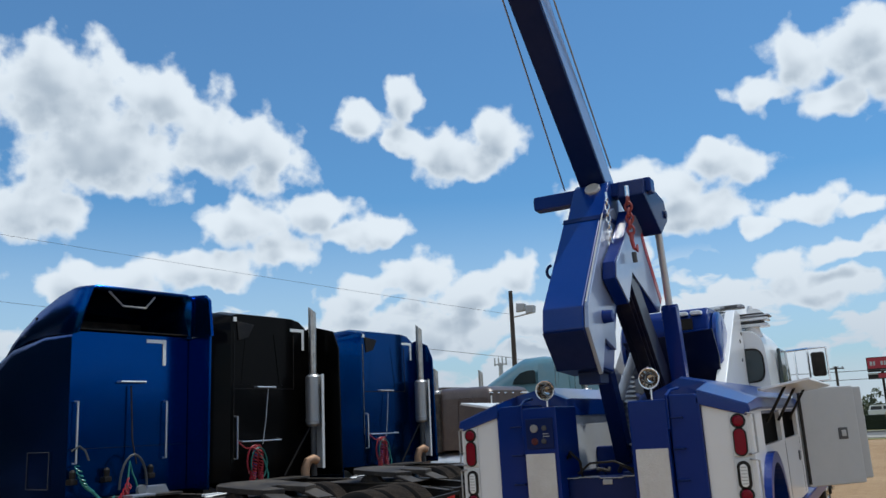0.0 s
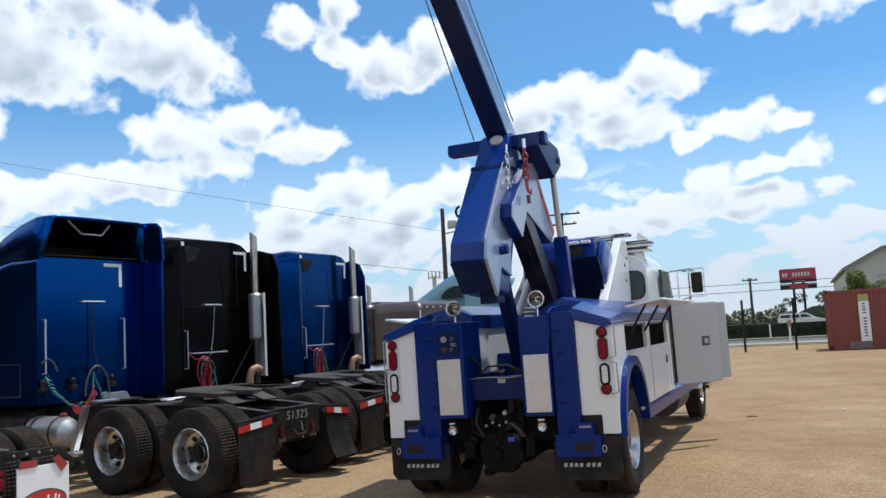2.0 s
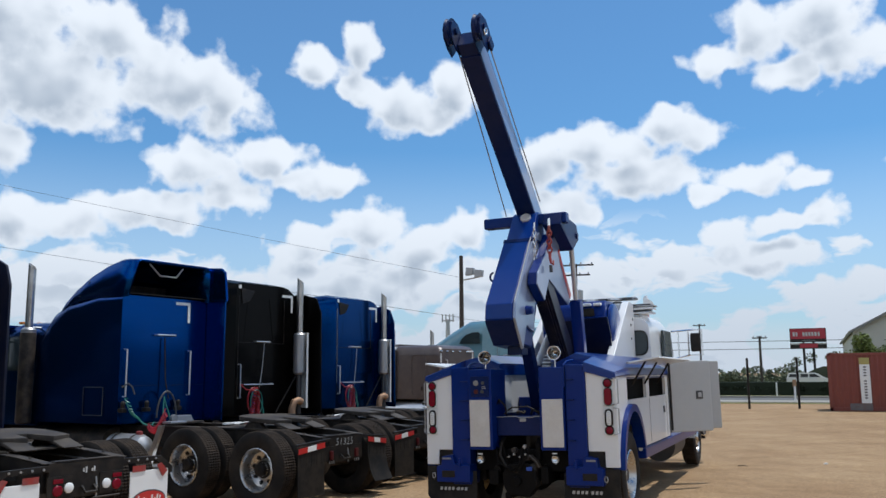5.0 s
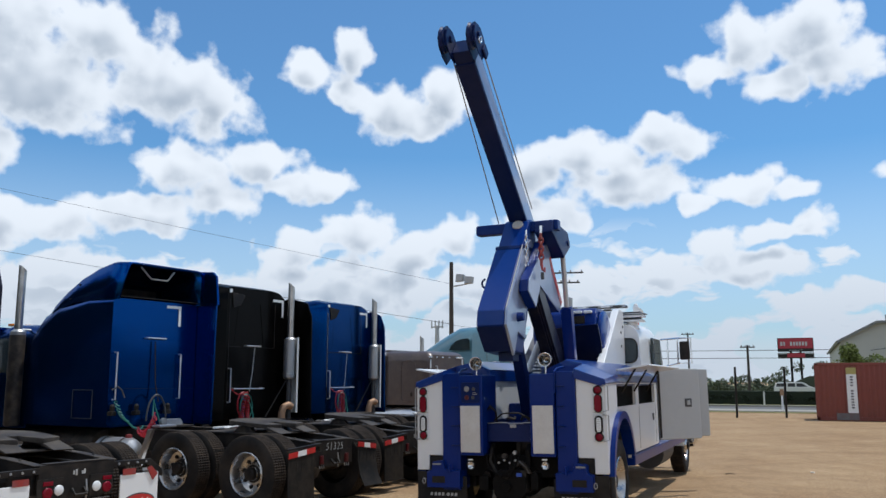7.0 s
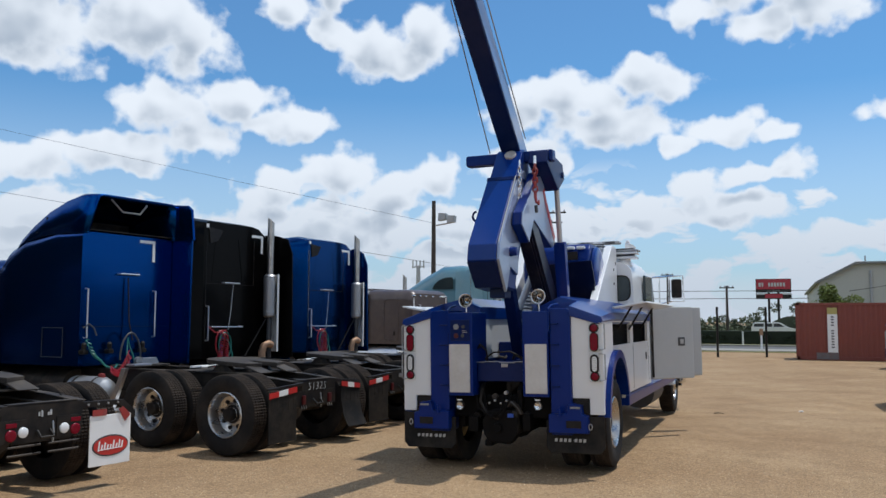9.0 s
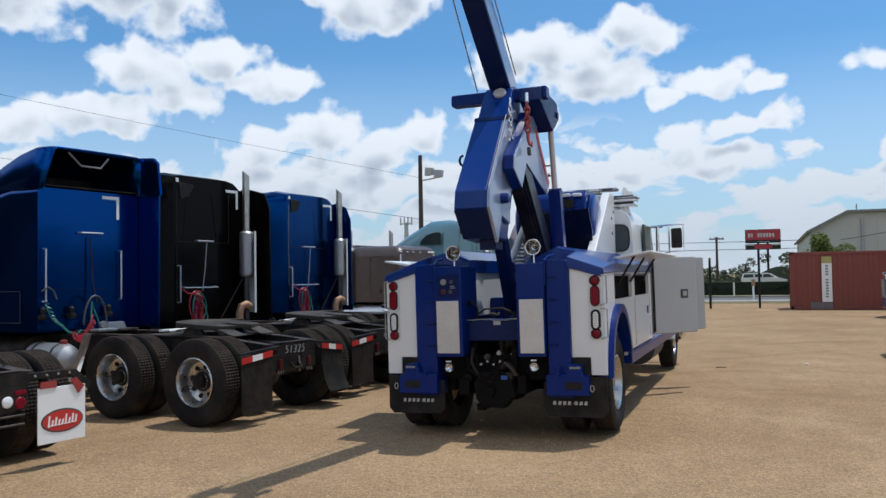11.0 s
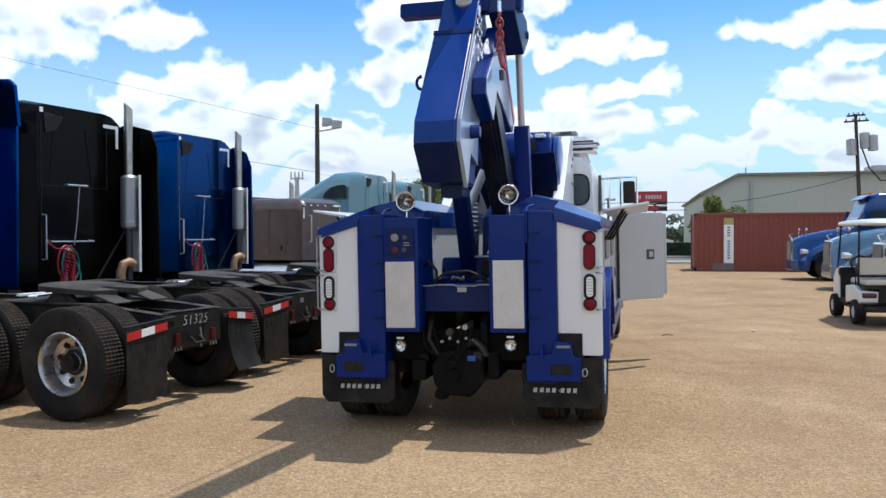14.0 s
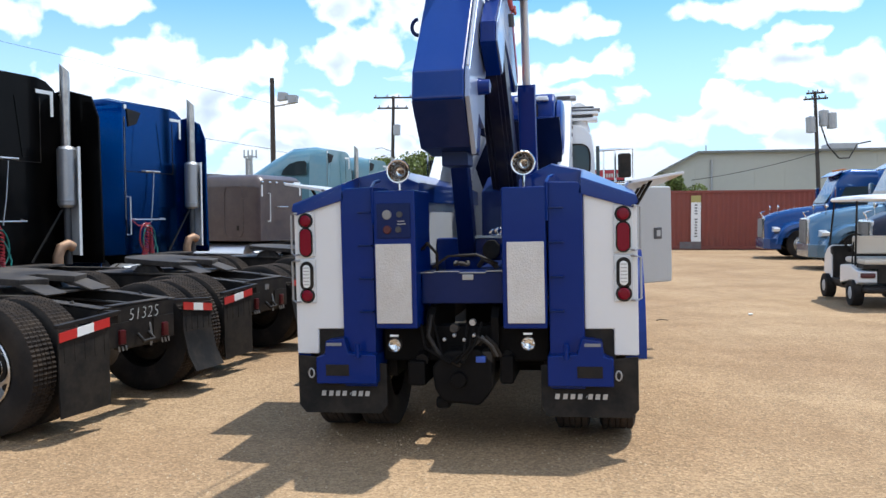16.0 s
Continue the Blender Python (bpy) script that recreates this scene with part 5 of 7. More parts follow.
part("bumper_end", abox(B(), (1.0, 7.98, 0.50), (1.28, 8.30, 0.70), 0.05), CHROME, WR)

# ---- road tractors ----
SB = 3.85  # back wall of the sleeper, ahead of the flaps


def reflector(parent, x0, x1, y, z, drop=0.0):
    """A red, white and red strip that drops towards its outer end."""
    n = (x1 - x0) / 3
    for k, mat in enumerate((REDPAINT, TAPE, REDPAINT)):
        za, zb = z - drop * (k - 1.5) / 1.5, z - drop * (k - 0.5) / 1.5
        a, b = x0 + k * n, x0 + (k + 1) * n
        part("reflector_strip", aprism(B(), [(a, za), (b, zb), (b, zb + 0.07), (a, za + 0.07)], "y", y - 0.008, y), mat, parent)


def coil(parent, mat, start, end, r, turns, label):
    a, b = Vector(start), Vector(end)
    pts = []
    for k in range(turns * 8 + 1):
        f = k / (turns * 8)
        sag = -0.06 * math.sin(math.pi * f)
        p = a.lerp(b, f) + Vector((0, 0, sag))
        pts.append(p + Vector((0.6 * r * math.cos(k * math.pi / 4), r * math.sin(k * math.pi / 4), 0.4 * r * math.sin(k * math.pi / 4))))
    return part("air_hose", atube(B(), pts, 0.010, 5), mat, parent, label)


def stack(parent, x, y, top, shield=True):
    """An upright exhaust: mitred pipe, muffler with a perforated shield, elbow at the foot."""
    bm = atube(B(), [(x, y, 2.55), (x, y, top - 0.12)], 0.066, 18)
    ring = [(x + 0.066 * math.cos(a), y + 0.066 * math.sin(a), top - 0.12) for a in [2 * math.pi * k / 18 for k in range(18)]]
    ring2 = [(p[0], p[1], top - 0.12 + 0.12 * (0.5 + 0.5 * math.cos(2 * math.pi * k / 18 - 2.0))) for k, p in enumerate(ring)]
    aloft(bm, [[Vector(p) for p in ring], [Vector(p) for p in ring2]], False)
    st = part("exhaust_pipe", bm, PIPE, parent, "bright exhaust stack with a mitred tip")
    part("muffler", alathe(B(), [(0.0, 1.78), (0.09, 1.78), (0.125, 1.82), (0.125, 2.58), (0.09, 2.62), (0.07, 2.62)], (x, y, 0), "z", 22), STEEL, st, "grey cylindrical muffler")
    if not shield:
        part("heat_shield", alathe(B(), [(0.10, 0.98), (0.128, 1.0), (0.128, 2.52), (0.10, 2.56)], (x, y, 0), "z", 22), DARK, st, "dull dark heat shield")
        part("bracket", atube(B(), [(x, y, 2.62), (x * 0.75, y, 2.62)], 0.02, 6), STEEL, st)
        return st
    sh = B()
    arc = [math.radians(-84 + 8 * k) for k in range(17)]
    for a0, a1 in zip(arc, arc[1:]):
        aprism(sh, [(x + 0.172 * math.cos(a0), y + 0.172 * math.sin(a0)), (x + 0.172 * math.cos(a1), y + 0.172 * math.sin(a1)), (x + 0.180 * math.cos(a1), y + 0.180 * math.sin(a1)), (x + 0.180 * math.cos(a0), y + 0.180 * math.sin(a0))], "z", 1.12, 2.62)
    bmesh.ops.remove_doubles(sh, verts=sh.verts, dist=0.0004)
    part("heat_shield", sh, WHITE_IN, st, "pale perforated heat shield")
    part("band", alathe(B(), [(0.128, 1.86), (0.134, 1.88), (0.128, 1.90)], (x, y, 0), "z", 22), STEEL, st)
    part("down_pipe", atube(B(), [(x, y, 1.80), (x, y, 1.0)], 0.05, 12), GREYPLASTIC, st)
    part("elbow", atube(B(), [(x - 0.02, y - 0.1, 1.24), (x - 0.10, y - 0.08, 1.28), (x - 0.20, y - 0.06, 1.24), (x - 0.25, y - 0.05, 1.12), (x - 0.25, y - 0.05, 0.9)], 0.07, 14), RUST, st, "heat-tinted exhaust elbow")
    part("brace", atube(B(), [(x - 0.1, y, 1.75), (x - 0.55, y + 0.1, 1.05)], 0.016, 6), BLACK, st, "black diagonal brace")
    return st


def tractor(label, paint, m, roof="high", flap="black", stacks=(), chalk=False, mark=False, hoses=True, extend=True, grille=True, tip=3.75, reach=0.38):
    """A highway tractor: its frame, tandem wheels, fifth wheel, sleeper and cab; y runs forward from the rear flaps."""
    T = thing("road_tractor", label, "truck", m, "parked road tractors")
    fr = B()
    for s in (-1, 1):
        x0, x1 = (s * 0.43 - 0.045, s * 0.43 + 0.045)
        aprism(fr, [(0.06, 0.62), (0.40, 0.66), (9.0, 0.66), (9.0, 0.98), (1.10, 0.98), (0.55, 0.95), (0.06, 0.90)], "x", x0, x1, 0.008)
    aprism(fr, [(-0.44, 0.92), (0.44, 0.92), (0.44, 0.68), (0.30, 0.55), (-0.30, 0.55), (-0.44, 0.68)], "y", 0.0, 0.05, 0.012)
    for y in (1.54, 2.9, 4.4, 6.5):
        abox(fr, (-0.40, y - 0.05, 0.74), (0.40, y + 0.05, 0.95), 0.008)
    frame_ = part("chassis_frame", fr, BLACK, T, "black chassis frame, dusty on top")
    for s in (-1, 1):
        fl = aprism(B(), [(0.02, 0.908), (0.55, 0.956), (1.10, 0.986), (SB - 0.3, 0.986), (SB - 0.3, 0.994), (1.10, 0.994), (0.55, 0.964), (0.02, 0.916)], "x", s * 0.43 - 0.058, s * 0.43 + 0.058, 0.002)
        part("top_flange", fl, DUSTY, frame_, "dust-coated top flange")
    part("end_flange", abox(B(), (-0.372, -0.004, 0.922), (0.372, 0.085, 0.930), 0.002), DUSTY, frame_)
    part("tow_eye", atube(B(), [(-0.07, -0.01, 0.66), (-0.07, -0.07, 0.60), (0.07, -0.07, 0.60), (0.07, -0.01, 0.66)], 0.016, 8), BLACK, frame_)
    for s in (-1, 1):
        # air lines and clips along the inside of the rails
        part("air_line", atube(B(), [(s * 0.36, 0.2, 0.86), (s * 0.34, 1.2, 0.90), (s * 0.30, 2.2, 0.88), (s * 0.34, 3.4, 0.92)], 0.012, 6), GREYPLASTIC, frame_)
        for y in (0.35, 0.75, 2.45, 2.75, 3.05):
            part("bolt", alathe(B(), [(0.0, 0.016), (0.014, 0.016), (0.016, 0.0)], (s * 0.43, y, 0.985 if y > 1 else 0.925 + 0.07 * y), "z", 6), DARK, frame_)
    for y in (0.52, 1.93) if flap == "black" else (0.92, 2.28):
        ax = B()
        atube(ax, [(-0.95, y, 0.515), (0.95, y, 0.515)], 0.085, 12)
        alathe(ax, [(0.0, -0.2), (0.17, -0.15), (0.20, 0.0), (0.17, 0.15), (0.0, 0.2)], (0, y, 0.515), "y", 16)
        part("axle", ax, DARK, T)
        for s in (-1, 1):
            part("air_bag", alathe(B(), [(0.0, 0.58), (0.10, 0.58), (0.12, 0.63), (0.10, 0.68), (0.12, 0.73), (0.10, 0.78), (0.0, 0.78)], (s * 0.43, y - 0.32, 0), "z", 16), RUBBER, T, "black suspension air bag")
            wheel(T, s * 1.085, y, s)
    # fifth wheel
    fw = B()
    plate = []
    for k in range(15):
        a = math.pi * (k / 14)
        plate.append((0.46 * math.cos(a), 1.72 + 0.30 * math.sin(a)))
    plate += [(-0.46, 1.45), (-0.40, 1.12), (-0.15, 1.04), (-0.06, 1.40), (0.06, 1.40), (0.15, 1.04), (0.40, 1.12), (0.46, 1.45)]
    aprism(fw, plate, "z", -0.03, 0.03, 0.008)
    fw.transform(Matrix.Translation((0, -0.2, 1.12)) @ Matrix.Translation((0, 1.5, 0)) @ Matrix.Rotation(0.06, 4, "X") @ Matrix.Translation((0, -1.5, 0)))
    f5 = part("fifth_wheel", fw, DUSTY, T, "greasy dust-coated fifth wheel plate")
    bk = B()
    for s in (-1, 1):
        aprism(bk, [(1.15, 1.0), (1.55, 1.0), (1.45, 1.10), (1.25, 1.10)], "x", s * 0.38 - 0.04, s * 0.38 + 0.04, 0.006)
    abox(bk, (-0.5, 0.8, 0.985), (0.5, 2.2, 1.0))
    part("mount", bk, DARK, f5)
    for s in (-1, 1):
        part("ramp", aprism(B(), [(1.00, 1.085), (0.96, 1.055), (0.66, 0.99), (0.64, 1.005), (0.90, 1.085)], "x", min(s * 0.15, s * 0.40), max(s * 0.15, s * 0.40), 0.012), DUSTY, f5, "sloping pick-up ramp")
    part("release_handle", atube(B(), [(-0.3, 1.4, 1.1), (-0.75, 1.42, 1.08), (-0.80, 1.35, 1.08), (-0.74, 1.30, 1.08)], 0.012, 6), STEEL, f5, "bent steel release handle")
    # flaps on hangers
    for s in (-1, 1):
        if flap == "black":
            a, b, fy = (0.57, 1.10, -0.13) if s < 0 else (0.60, 1.05, 0.02)
        else:
            a, b, fy = 0.53, 1.04, 0.0
        x0, x1 = (a, b) if s > 0 else (-b, -a)
        if flap == "black":
            bar = [(s * 0.42, 0.865), (s * b, 0.835), (s * b, 0.865), (s * 0.42, 0.905)]
        else:
            bar = [(s * 0.42, 0.83), (s * (b - 0.16), 0.83), (s * (b + 0.06), 0.68), (s * (b + 0.06), 0.755), (s * (b - 0.10), 0.885), (s * 0.42, 0.895)]
        hg = part("flap_hanger", aprism(B(), bar, "y", fy, fy + 0.05, 0.006), BLACK, T, "bent black flap hanger")
        if fy < 0:
            part("hanger_arm", abox(B(), (-0.46, fy, 0.80), (-0.42, 0.10, 0.90), 0.006), BLACK, hg)
        if flap == "black":
            bend = 0.14 if s > 0 else 0.01
            cols = [(0.0, 0.83), (-0.005, 0.6), (-bend * 0.4, 0.38), (-bend, 0.17 + bend * 0.4)]
            fb = B()
            aprism(fb, [(fy + 0.012 + u, z) for u, z in cols] + [(fy + u, z) for u, z in reversed(cols)], "x", x0, x1)
            fp = part("mud_flap", fb, FLAP, hg, "black rubber mud flap, faintly ribbed")
            for k in range(5):
                x = x0 + (x1 - x0) * (0.10 + 0.20 * k)
                part("flap_rib", aprism(B(), [(fy - 0.003, 0.76), (fy + 0.004, 0.76), (fy - 0.002, 0.58), (fy - 0.009, 0.58)], "x", x - 0.004, x + 0.004), FLAP, fp)
            reflector(hg, x0, x1, fy - 0.006, 0.765, 0.028 * s)
        else:
            fp = part("mud_flap", abox(B(), (x0, 0.0, 0.22), (x1, 0.015, 0.74), 0.006), TAPE, hg, "white mud flap with a red oval badge")
            xm = (x0 + x1) / 2
            ov = [(xm + 0.21 * math.cos(a), 0.42 + 0.095 * math.sin(a)) for a in [2 * math.pi * k / 32 for k in range(32)]]
            part("badge_rim", aprism(B(), [(xm + 0.225 * math.cos(a), 0.42 + 0.11 * math.sin(a)) for a in [2 * math.pi * k / 32 for k in range(32)]], "y", -0.004, 0.0), GREYPLASTIC, fp)
            part("badge_oval", aprism(B(), ov, "y", -0.008, -0.004), REDPAINT, fp, "red oval badge")
            for k, (low, tall) in enumerate(((0.372, 0.474), (0.385, 0.435), (0.385, 0.455), (0.385, 0.435), (0.385, 0.432), (0.38, 0.472), (0.385, 0.435), (0.385, 0.47), (0.385, 0.455))):
                xx = xm - 0.150 + 0.036 * k
                part("badge_bar", aprism(B(), [(xx - 0.011, low), (xx + 0.006, low), (xx + 0.018, tall), (xx + 0.001, tall)], "y", -0.012, -0.008), TAPE, fp)
            part("badge_bar", aprism(B(), [(xm - 0.15, 0.378), (xm + 0.14, 0.386), (xm + 0.14, 0.394), (xm - 0.15, 0.388)], "y", -0.0125, -0.008), TAPE, fp)
            part("reflector_strip", abox(B(), (min(s * 0.55, s * 0.72), -0.010, 0.735), (max(s * 0.55, s * 0.72), -0.004, 0.80)), HOOKRED, hg, "dull red reflector strip")
            part("corner_reflector", aprism(B(), [(s * 0.87, 0.79), (s * 0.93, 0.81), (s * 1.02, 0.72), (s * 0.955, 0.655)], "y", -0.014, -0.006), HOOKRED, hg, "dull red corner reflector")
            for k in range(4):
                part("bolt", alathe(B(), [(0.0, -0.012), (0.012, -0.010), (0.014, 0.0)], (s * (0.50 + 0.12 * k), 0.0, 0.86), "y", 6), STEEL, hg)
        lm = part("tail_lamp", alathe(B(), [(0.0, -0.012), (0.045, -0.010), (0.052, -0.004), (0.056, 0.0), (0.056, 0.06)], (s * 0.345, -0.02, 0.64), "y", 20) if flap != "black" else abox(B(), (s * 0.28 - 0.036, -0.035, 0.60), (s * 0.28 + 0.036, 0.02, 0.72), 0.01), DIMRED if flap == "black" else RED, T, "red tail lamp")
        part("lamp_bracket", abox(B(), (s * 0.30 - 0.16, -0.012, 0.58), (s * 0.30 + 0.12, -0.002, 0.78)), BLACK, lm)
        if flap == "black":
            for k in range(3):
                part("connector_pin", atube(B(), [(s * 0.28 - 0.045 + 0.045 * k, -0.02, 0.585), (s * 0.28 - 0.04 + 0.045 * k, -0.025, 0.545)], 0.007, 5), STEEL, lm)
        else:
            part("lamp_reflector", abox(B(), (min(s * 0.29, s * 0.40), -0.022, 0.712), (max(s * 0.29, s * 0.40), -0.012, 0.755), 0.004), RED, lm, "red bar reflector")
            part("lower_bar", atube(B(), [(s * 0.04, -0.02, 0.53), (s * 0.38, -0.02, 0.53)], 0.012, 6), DUSTY, lm)
            part("lower_bar", atube(B(), [(s * 0.04, -0.02, 0.45), (s * 0.38, -0.02, 0.45)], 0.012, 6), DUSTY, lm)
            part("reverse_lamp", alathe(B(), [(0.0, -0.012), (0.040, -0.010), (0.048, -0.004), (0.052, 0.0), (0.052, 0.06)], (s * 0.22, -0.02, 0.66), "y", 20), CLEAR, T, "clear reversing lamp")
    if chalk:
        cu = bpy.data.curves.new("stock_number", "FONT")
        cu.body, cu.size, cu.extrude, cu.align_x, cu.shear, cu.offset, cu.space_character = "51325", 0.145, 0.001, "CENTER", 0.16, -0.0032, 1.12
        tmp = new("stock_number", cu)
        dg = bpy.context.evaluated_depsgraph_get()
        me = bpy.data.meshes.new_from_object(tmp.evaluated_get(dg))
        bpy.data.objects.remove(tmp)
        me.materials.clear()
        me.materials.append(CHALK)
        again("chalk_number", me, frame_, pose(0.02, -0.003, 0.785, 90, 0, 0))
    if mark:
        part("chalk_mark", abox(B(), (-0.06, -0.006, 0.80), (0.02, -0.001, 0.86)), STEEL, frame_)
    if flap == "white":
        for x, z0, z1 in ((-0.05, 0.80, 0.84), (-0.02, 0.79, 0.85), (0.05, 0.80, 0.83), (0.075, 0.80, 0.85)):
            part("chalk_mark", abox(B(), (x - 0.009, -0.006, z0), (x + 0.009, -0.001, z1)), CHALK, frame_)
    part("hose_bar", atube(B(), [(0.10, 0.0, 0.74), (0.10, -0.02, 0.64), (0.10, -0.01, 0.54)], 0.010, 6), STEEL, frame_)
    # deck plate and step behind the sleeper
    dk = part("deck_plate", abox(B(), (-0.42, 3.30, 1.0), (0.42, SB - 0.18, 1.03), 0.006), DARK, T, "worn dark tread deck plate")
    bm = B()
    aprism(bm, [(2.66, 1.03), (2.76, 1.03), (3.02, 0.44), (2.94, 0.44)], "x", -0.98, -0.955, 0.004)
    aprism(bm, [(2.74, 1.03), (2.76, 1.03), (3.02, 0.44), (3.00, 0.44)], "x", -0.955, -0.86, 0.004)
    abox(bm, (-1.06, 2.72, 0.40), (-0.58, 3.05, 0.44), 0.006)
    part("step_bracket", bm, ALUM, dk, "dusty aluminium step bracket")
    at = part("air_tank", alathe(B(), [(0.0, -0.46), (0.10, -0.44), (0.185, -0.38), (0.22, -0.28), (0.22, 0.30), (0.16, 0.40), (0.0, 0.42)], (-0.80, 3.66, 0.66), "y", 26), STEEL, T, "dull metal round tank")
    for y in (3.42, 3.84):
        part("tank_strap", alathe(B(), [(0.222, -0.02), (0.228, -0.018), (0.228, 0.018), (0.222, 0.02)], (-0.80, y, 0.66), "y", 26), DARK, at)
    part("filler_cap", alathe(B(), [(0.05, 0.20), (0.05, 0.26), (0.0, 0.27)], (-0.80, 3.40, 0.66), "z", 14), HOOKRED, at, "red filler cap")
    # brackets and boxes between sleeper and deck
    if roof == "open":
        part("deck_bracket", abox(B(), (-0.52, 3.02, 1.03), (-0.20, 3.22, 1.06), 0.006), ALUM, dk, "bare aluminium bracket")
        part("deck_bracket", aprism(B(), [(-0.06, 1.03), (0.30, 1.03), (0.24, 1.13), (-0.02, 1.13)], "y", 3.42, 3.50, 0.006), ALUM, dk, "bare aluminium bracket")
        part("deck_bracket", alathe(B(), [(0.0, -0.03), (0.06, -0.03), (0.065, 0.0), (0.06, 0.03), (0.0, 0.03)], (-0.14, 3.40, 1.09), "y", 16), STEEL, dk)
        part("pale_strip", abox(B(), (0.05, 2.42, 1.0), (0.42, 2.48, 1.03), 0.006), TAPE, dk, "pale strip on the deck edge")
    for s in (-1, 1):
        # The open-roofed tractor's tank is coloured dark for the shade around it.
        tx = 0.52 if roof == "open" else 0.76
        part("fuel_tank", atube(B(), [(s * tx, 4.3, 0.66), (s * tx, 6.0, 0.66)], 0.30, 22), DARK if roof == "open" else ALUM, T, "round fuel tank under the sleeper")
    # sleeper
    if roof == "open":
        sl = aloft(B(), [round_rect(0.88, 1.02, 3.08, 0.08, SB), round_rect(0.90, 1.02, 3.10, 0.10, SB + 0.6), round_rect(0.90, 1.02, 3.06, 0.2, SB + 1.4), round_rect(0.90, 1.02, 2.92, 0.3, SB + 1.85), round_rect(0.89, 1.02, 2.66, 0.3, SB + 2.1)])
        slp = part("sleeper", sl, paint, T, "smooth painted sleeper box")
        bm = aprism(B(), [(SB - 0.44, 1.0), (SB + 0.3, 1.0), (SB + 0.3, 3.07), (SB - 0.46, 3.08)], "x", 0.89, 0.93, 0.012)
        part("side_extender", bm, paint, slp, "painted side extender panel")
        # hollow roof fairing, open to the rear
        fa = B()
        rings = []
        for y, z, w, foot in ((SB - 0.10, 3.68, 0.88, 3.06), (SB + 0.30, 3.71, 0.89, 3.07), (SB + 0.62, 3.63, 0.89, 3.07), (SB + 1.0, 3.47, 0.89, 3.05), (SB + 1.35, 3.26, 0.88, 2.98), (SB + 1.62, 3.06, 0.86, 2.88), (SB + 1.72, 2.96, 0.85, 2.80)):
            r, lean = min(0.10, (z - foot) * 0.5), 0.26 * (z - foot)
            rings.append([Vector((x, y, zz)) for x, zz in ((-w, foot), (-w + lean, z - r), (-w + lean + 0.3 * r, z - 0.3 * r), (-w + lean + r, z), (w - r, z), (w - 0.3 * r, z - 0.3 * r), (w, z - r), (w, foot))])
        rows = [[fa.verts.new(p) for p in r] for r in rings]
        for a, b in zip(rows, rows[1:]):
            for k in range(7):
                fa.faces.new((a[k], a[k + 1], b[k + 1], b[k]))
        fo = part("roof_fairing", fa, paint, slp, "hollow roof fairing open at the back")
        sol = fo.modifiers.new("thickness", "SOLIDIFY")
        sol.thickness, sol.offset = 0.035, -1
        # Black floor and wall put the shade inside the hollow into the colour.
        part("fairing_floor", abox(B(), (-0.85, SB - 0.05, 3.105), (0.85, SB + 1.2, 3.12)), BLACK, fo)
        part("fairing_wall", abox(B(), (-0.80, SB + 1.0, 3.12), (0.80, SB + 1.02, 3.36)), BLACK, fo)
        part("fairing_wing", aprism(B(), [(SB + 0.05, 3.69), (SB - 0.34, 3.66), (SB - 0.44, 3.58), (SB - 0.50, 3.06), (SB + 0.05, 3.10)], "x", 0.885, 0.935, 0.014), paint, fo, "painted wing at the fairing corner")
        part("fairing_brace", atube(B(), [(-0.42, SB - 0.05, 3.62), (-0.20, SB - 0.05, 3.44), (0.14, SB - 0.05, 3.44), (0.28, SB - 0.05, 3.60)], 0.014, 6), STEEL, fo, "bent rod across the opening")
        hatch = [(-0.91, SB + 0.35, 1.15), (-0.91, SB + 0.85, 1.15), (-0.91, SB + 0.85, 1.60), (-0.91, SB + 0.35, 1.60), (-0.91, SB + 0.35, 1.15)]
        part("hatch_seal", atube(B(), hatch, 0.007, 6, None, False), GREYPLASTIC, slp, "grey seal round a locker hatch")
        # Thin dark line stands in for the horizon mirrored in this wall.
        part("back_wall_line", abox(B(), (-0.86, SB - 0.004, 1.62), (0.86, SB, 1.625)), BLACK, slp)
        top, ztape = 3.08, 2.98
    elif roof == "high":
        face = [Vector((max(p.x, -0.70), p.y, p.z)) for p in round_rect(1.12, 1.02, 3.55, 0.45, SB, 1.02)]
        sl = aloft(B(), [face, round_rect(1.16, 1.02, 3.62, 0.45, SB + 0.35, 1.06), round_rect(1.16, 1.02, 3.60, 0.45, SB + 1.0, 1.06), round_rect(1.14, 1.02, 3.30, 0.5, SB + 1.7, 1.0), round_rect(1.08, 1.02, 2.85, 0.4, SB + 2.5, 0.92)])
        slp = part("sleeper", sl, paint, T, "tall rounded sleeper")
        for s in (-1, 1):
            x0, x1 = 1.12, 1.16
            if extend and s > 0:
                bm = aprism(B(), [(SB + 0.3, 1.0), (SB + 0.3, 3.40), (SB + 0.05, 3.46), (SB - reach + 0.16, 3.34), (SB - reach + 0.04, 3.05), (SB - reach, 1.0)], "x", x0, x1, 0.012)
                part("side_extender", bm, paint, slp, "curved side extender panel")
            part("sleeper_window", aprism(B(), [(SB + 0.40, 2.80), (SB + 1.22, 2.80), (SB + 1.14, 2.96), (SB + 0.94, 3.12), (SB + 0.70, 3.19), (SB + 0.46, 3.20), (SB + 0.40, 3.14)], "x", min(s * 1.14, s * 1.172), max(s * 1.14, s * 1.172), 0.01), GLASS, slp, "small dark side window")
        part("roof_vent", aprism(B(), [(-0.60, 3.44), (-0.24, 3.40), (-0.36, 3.20), (-0.56, 3.14)], "y", SB - 0.02, SB + 0.02, 0.01), BLACK, slp, "dark corner vent")
        part("vent_tape", abox(B(), (-0.66, SB - 0.015, 3.43), (-0.60, SB - 0.005, 3.50)), TAPE, slp)
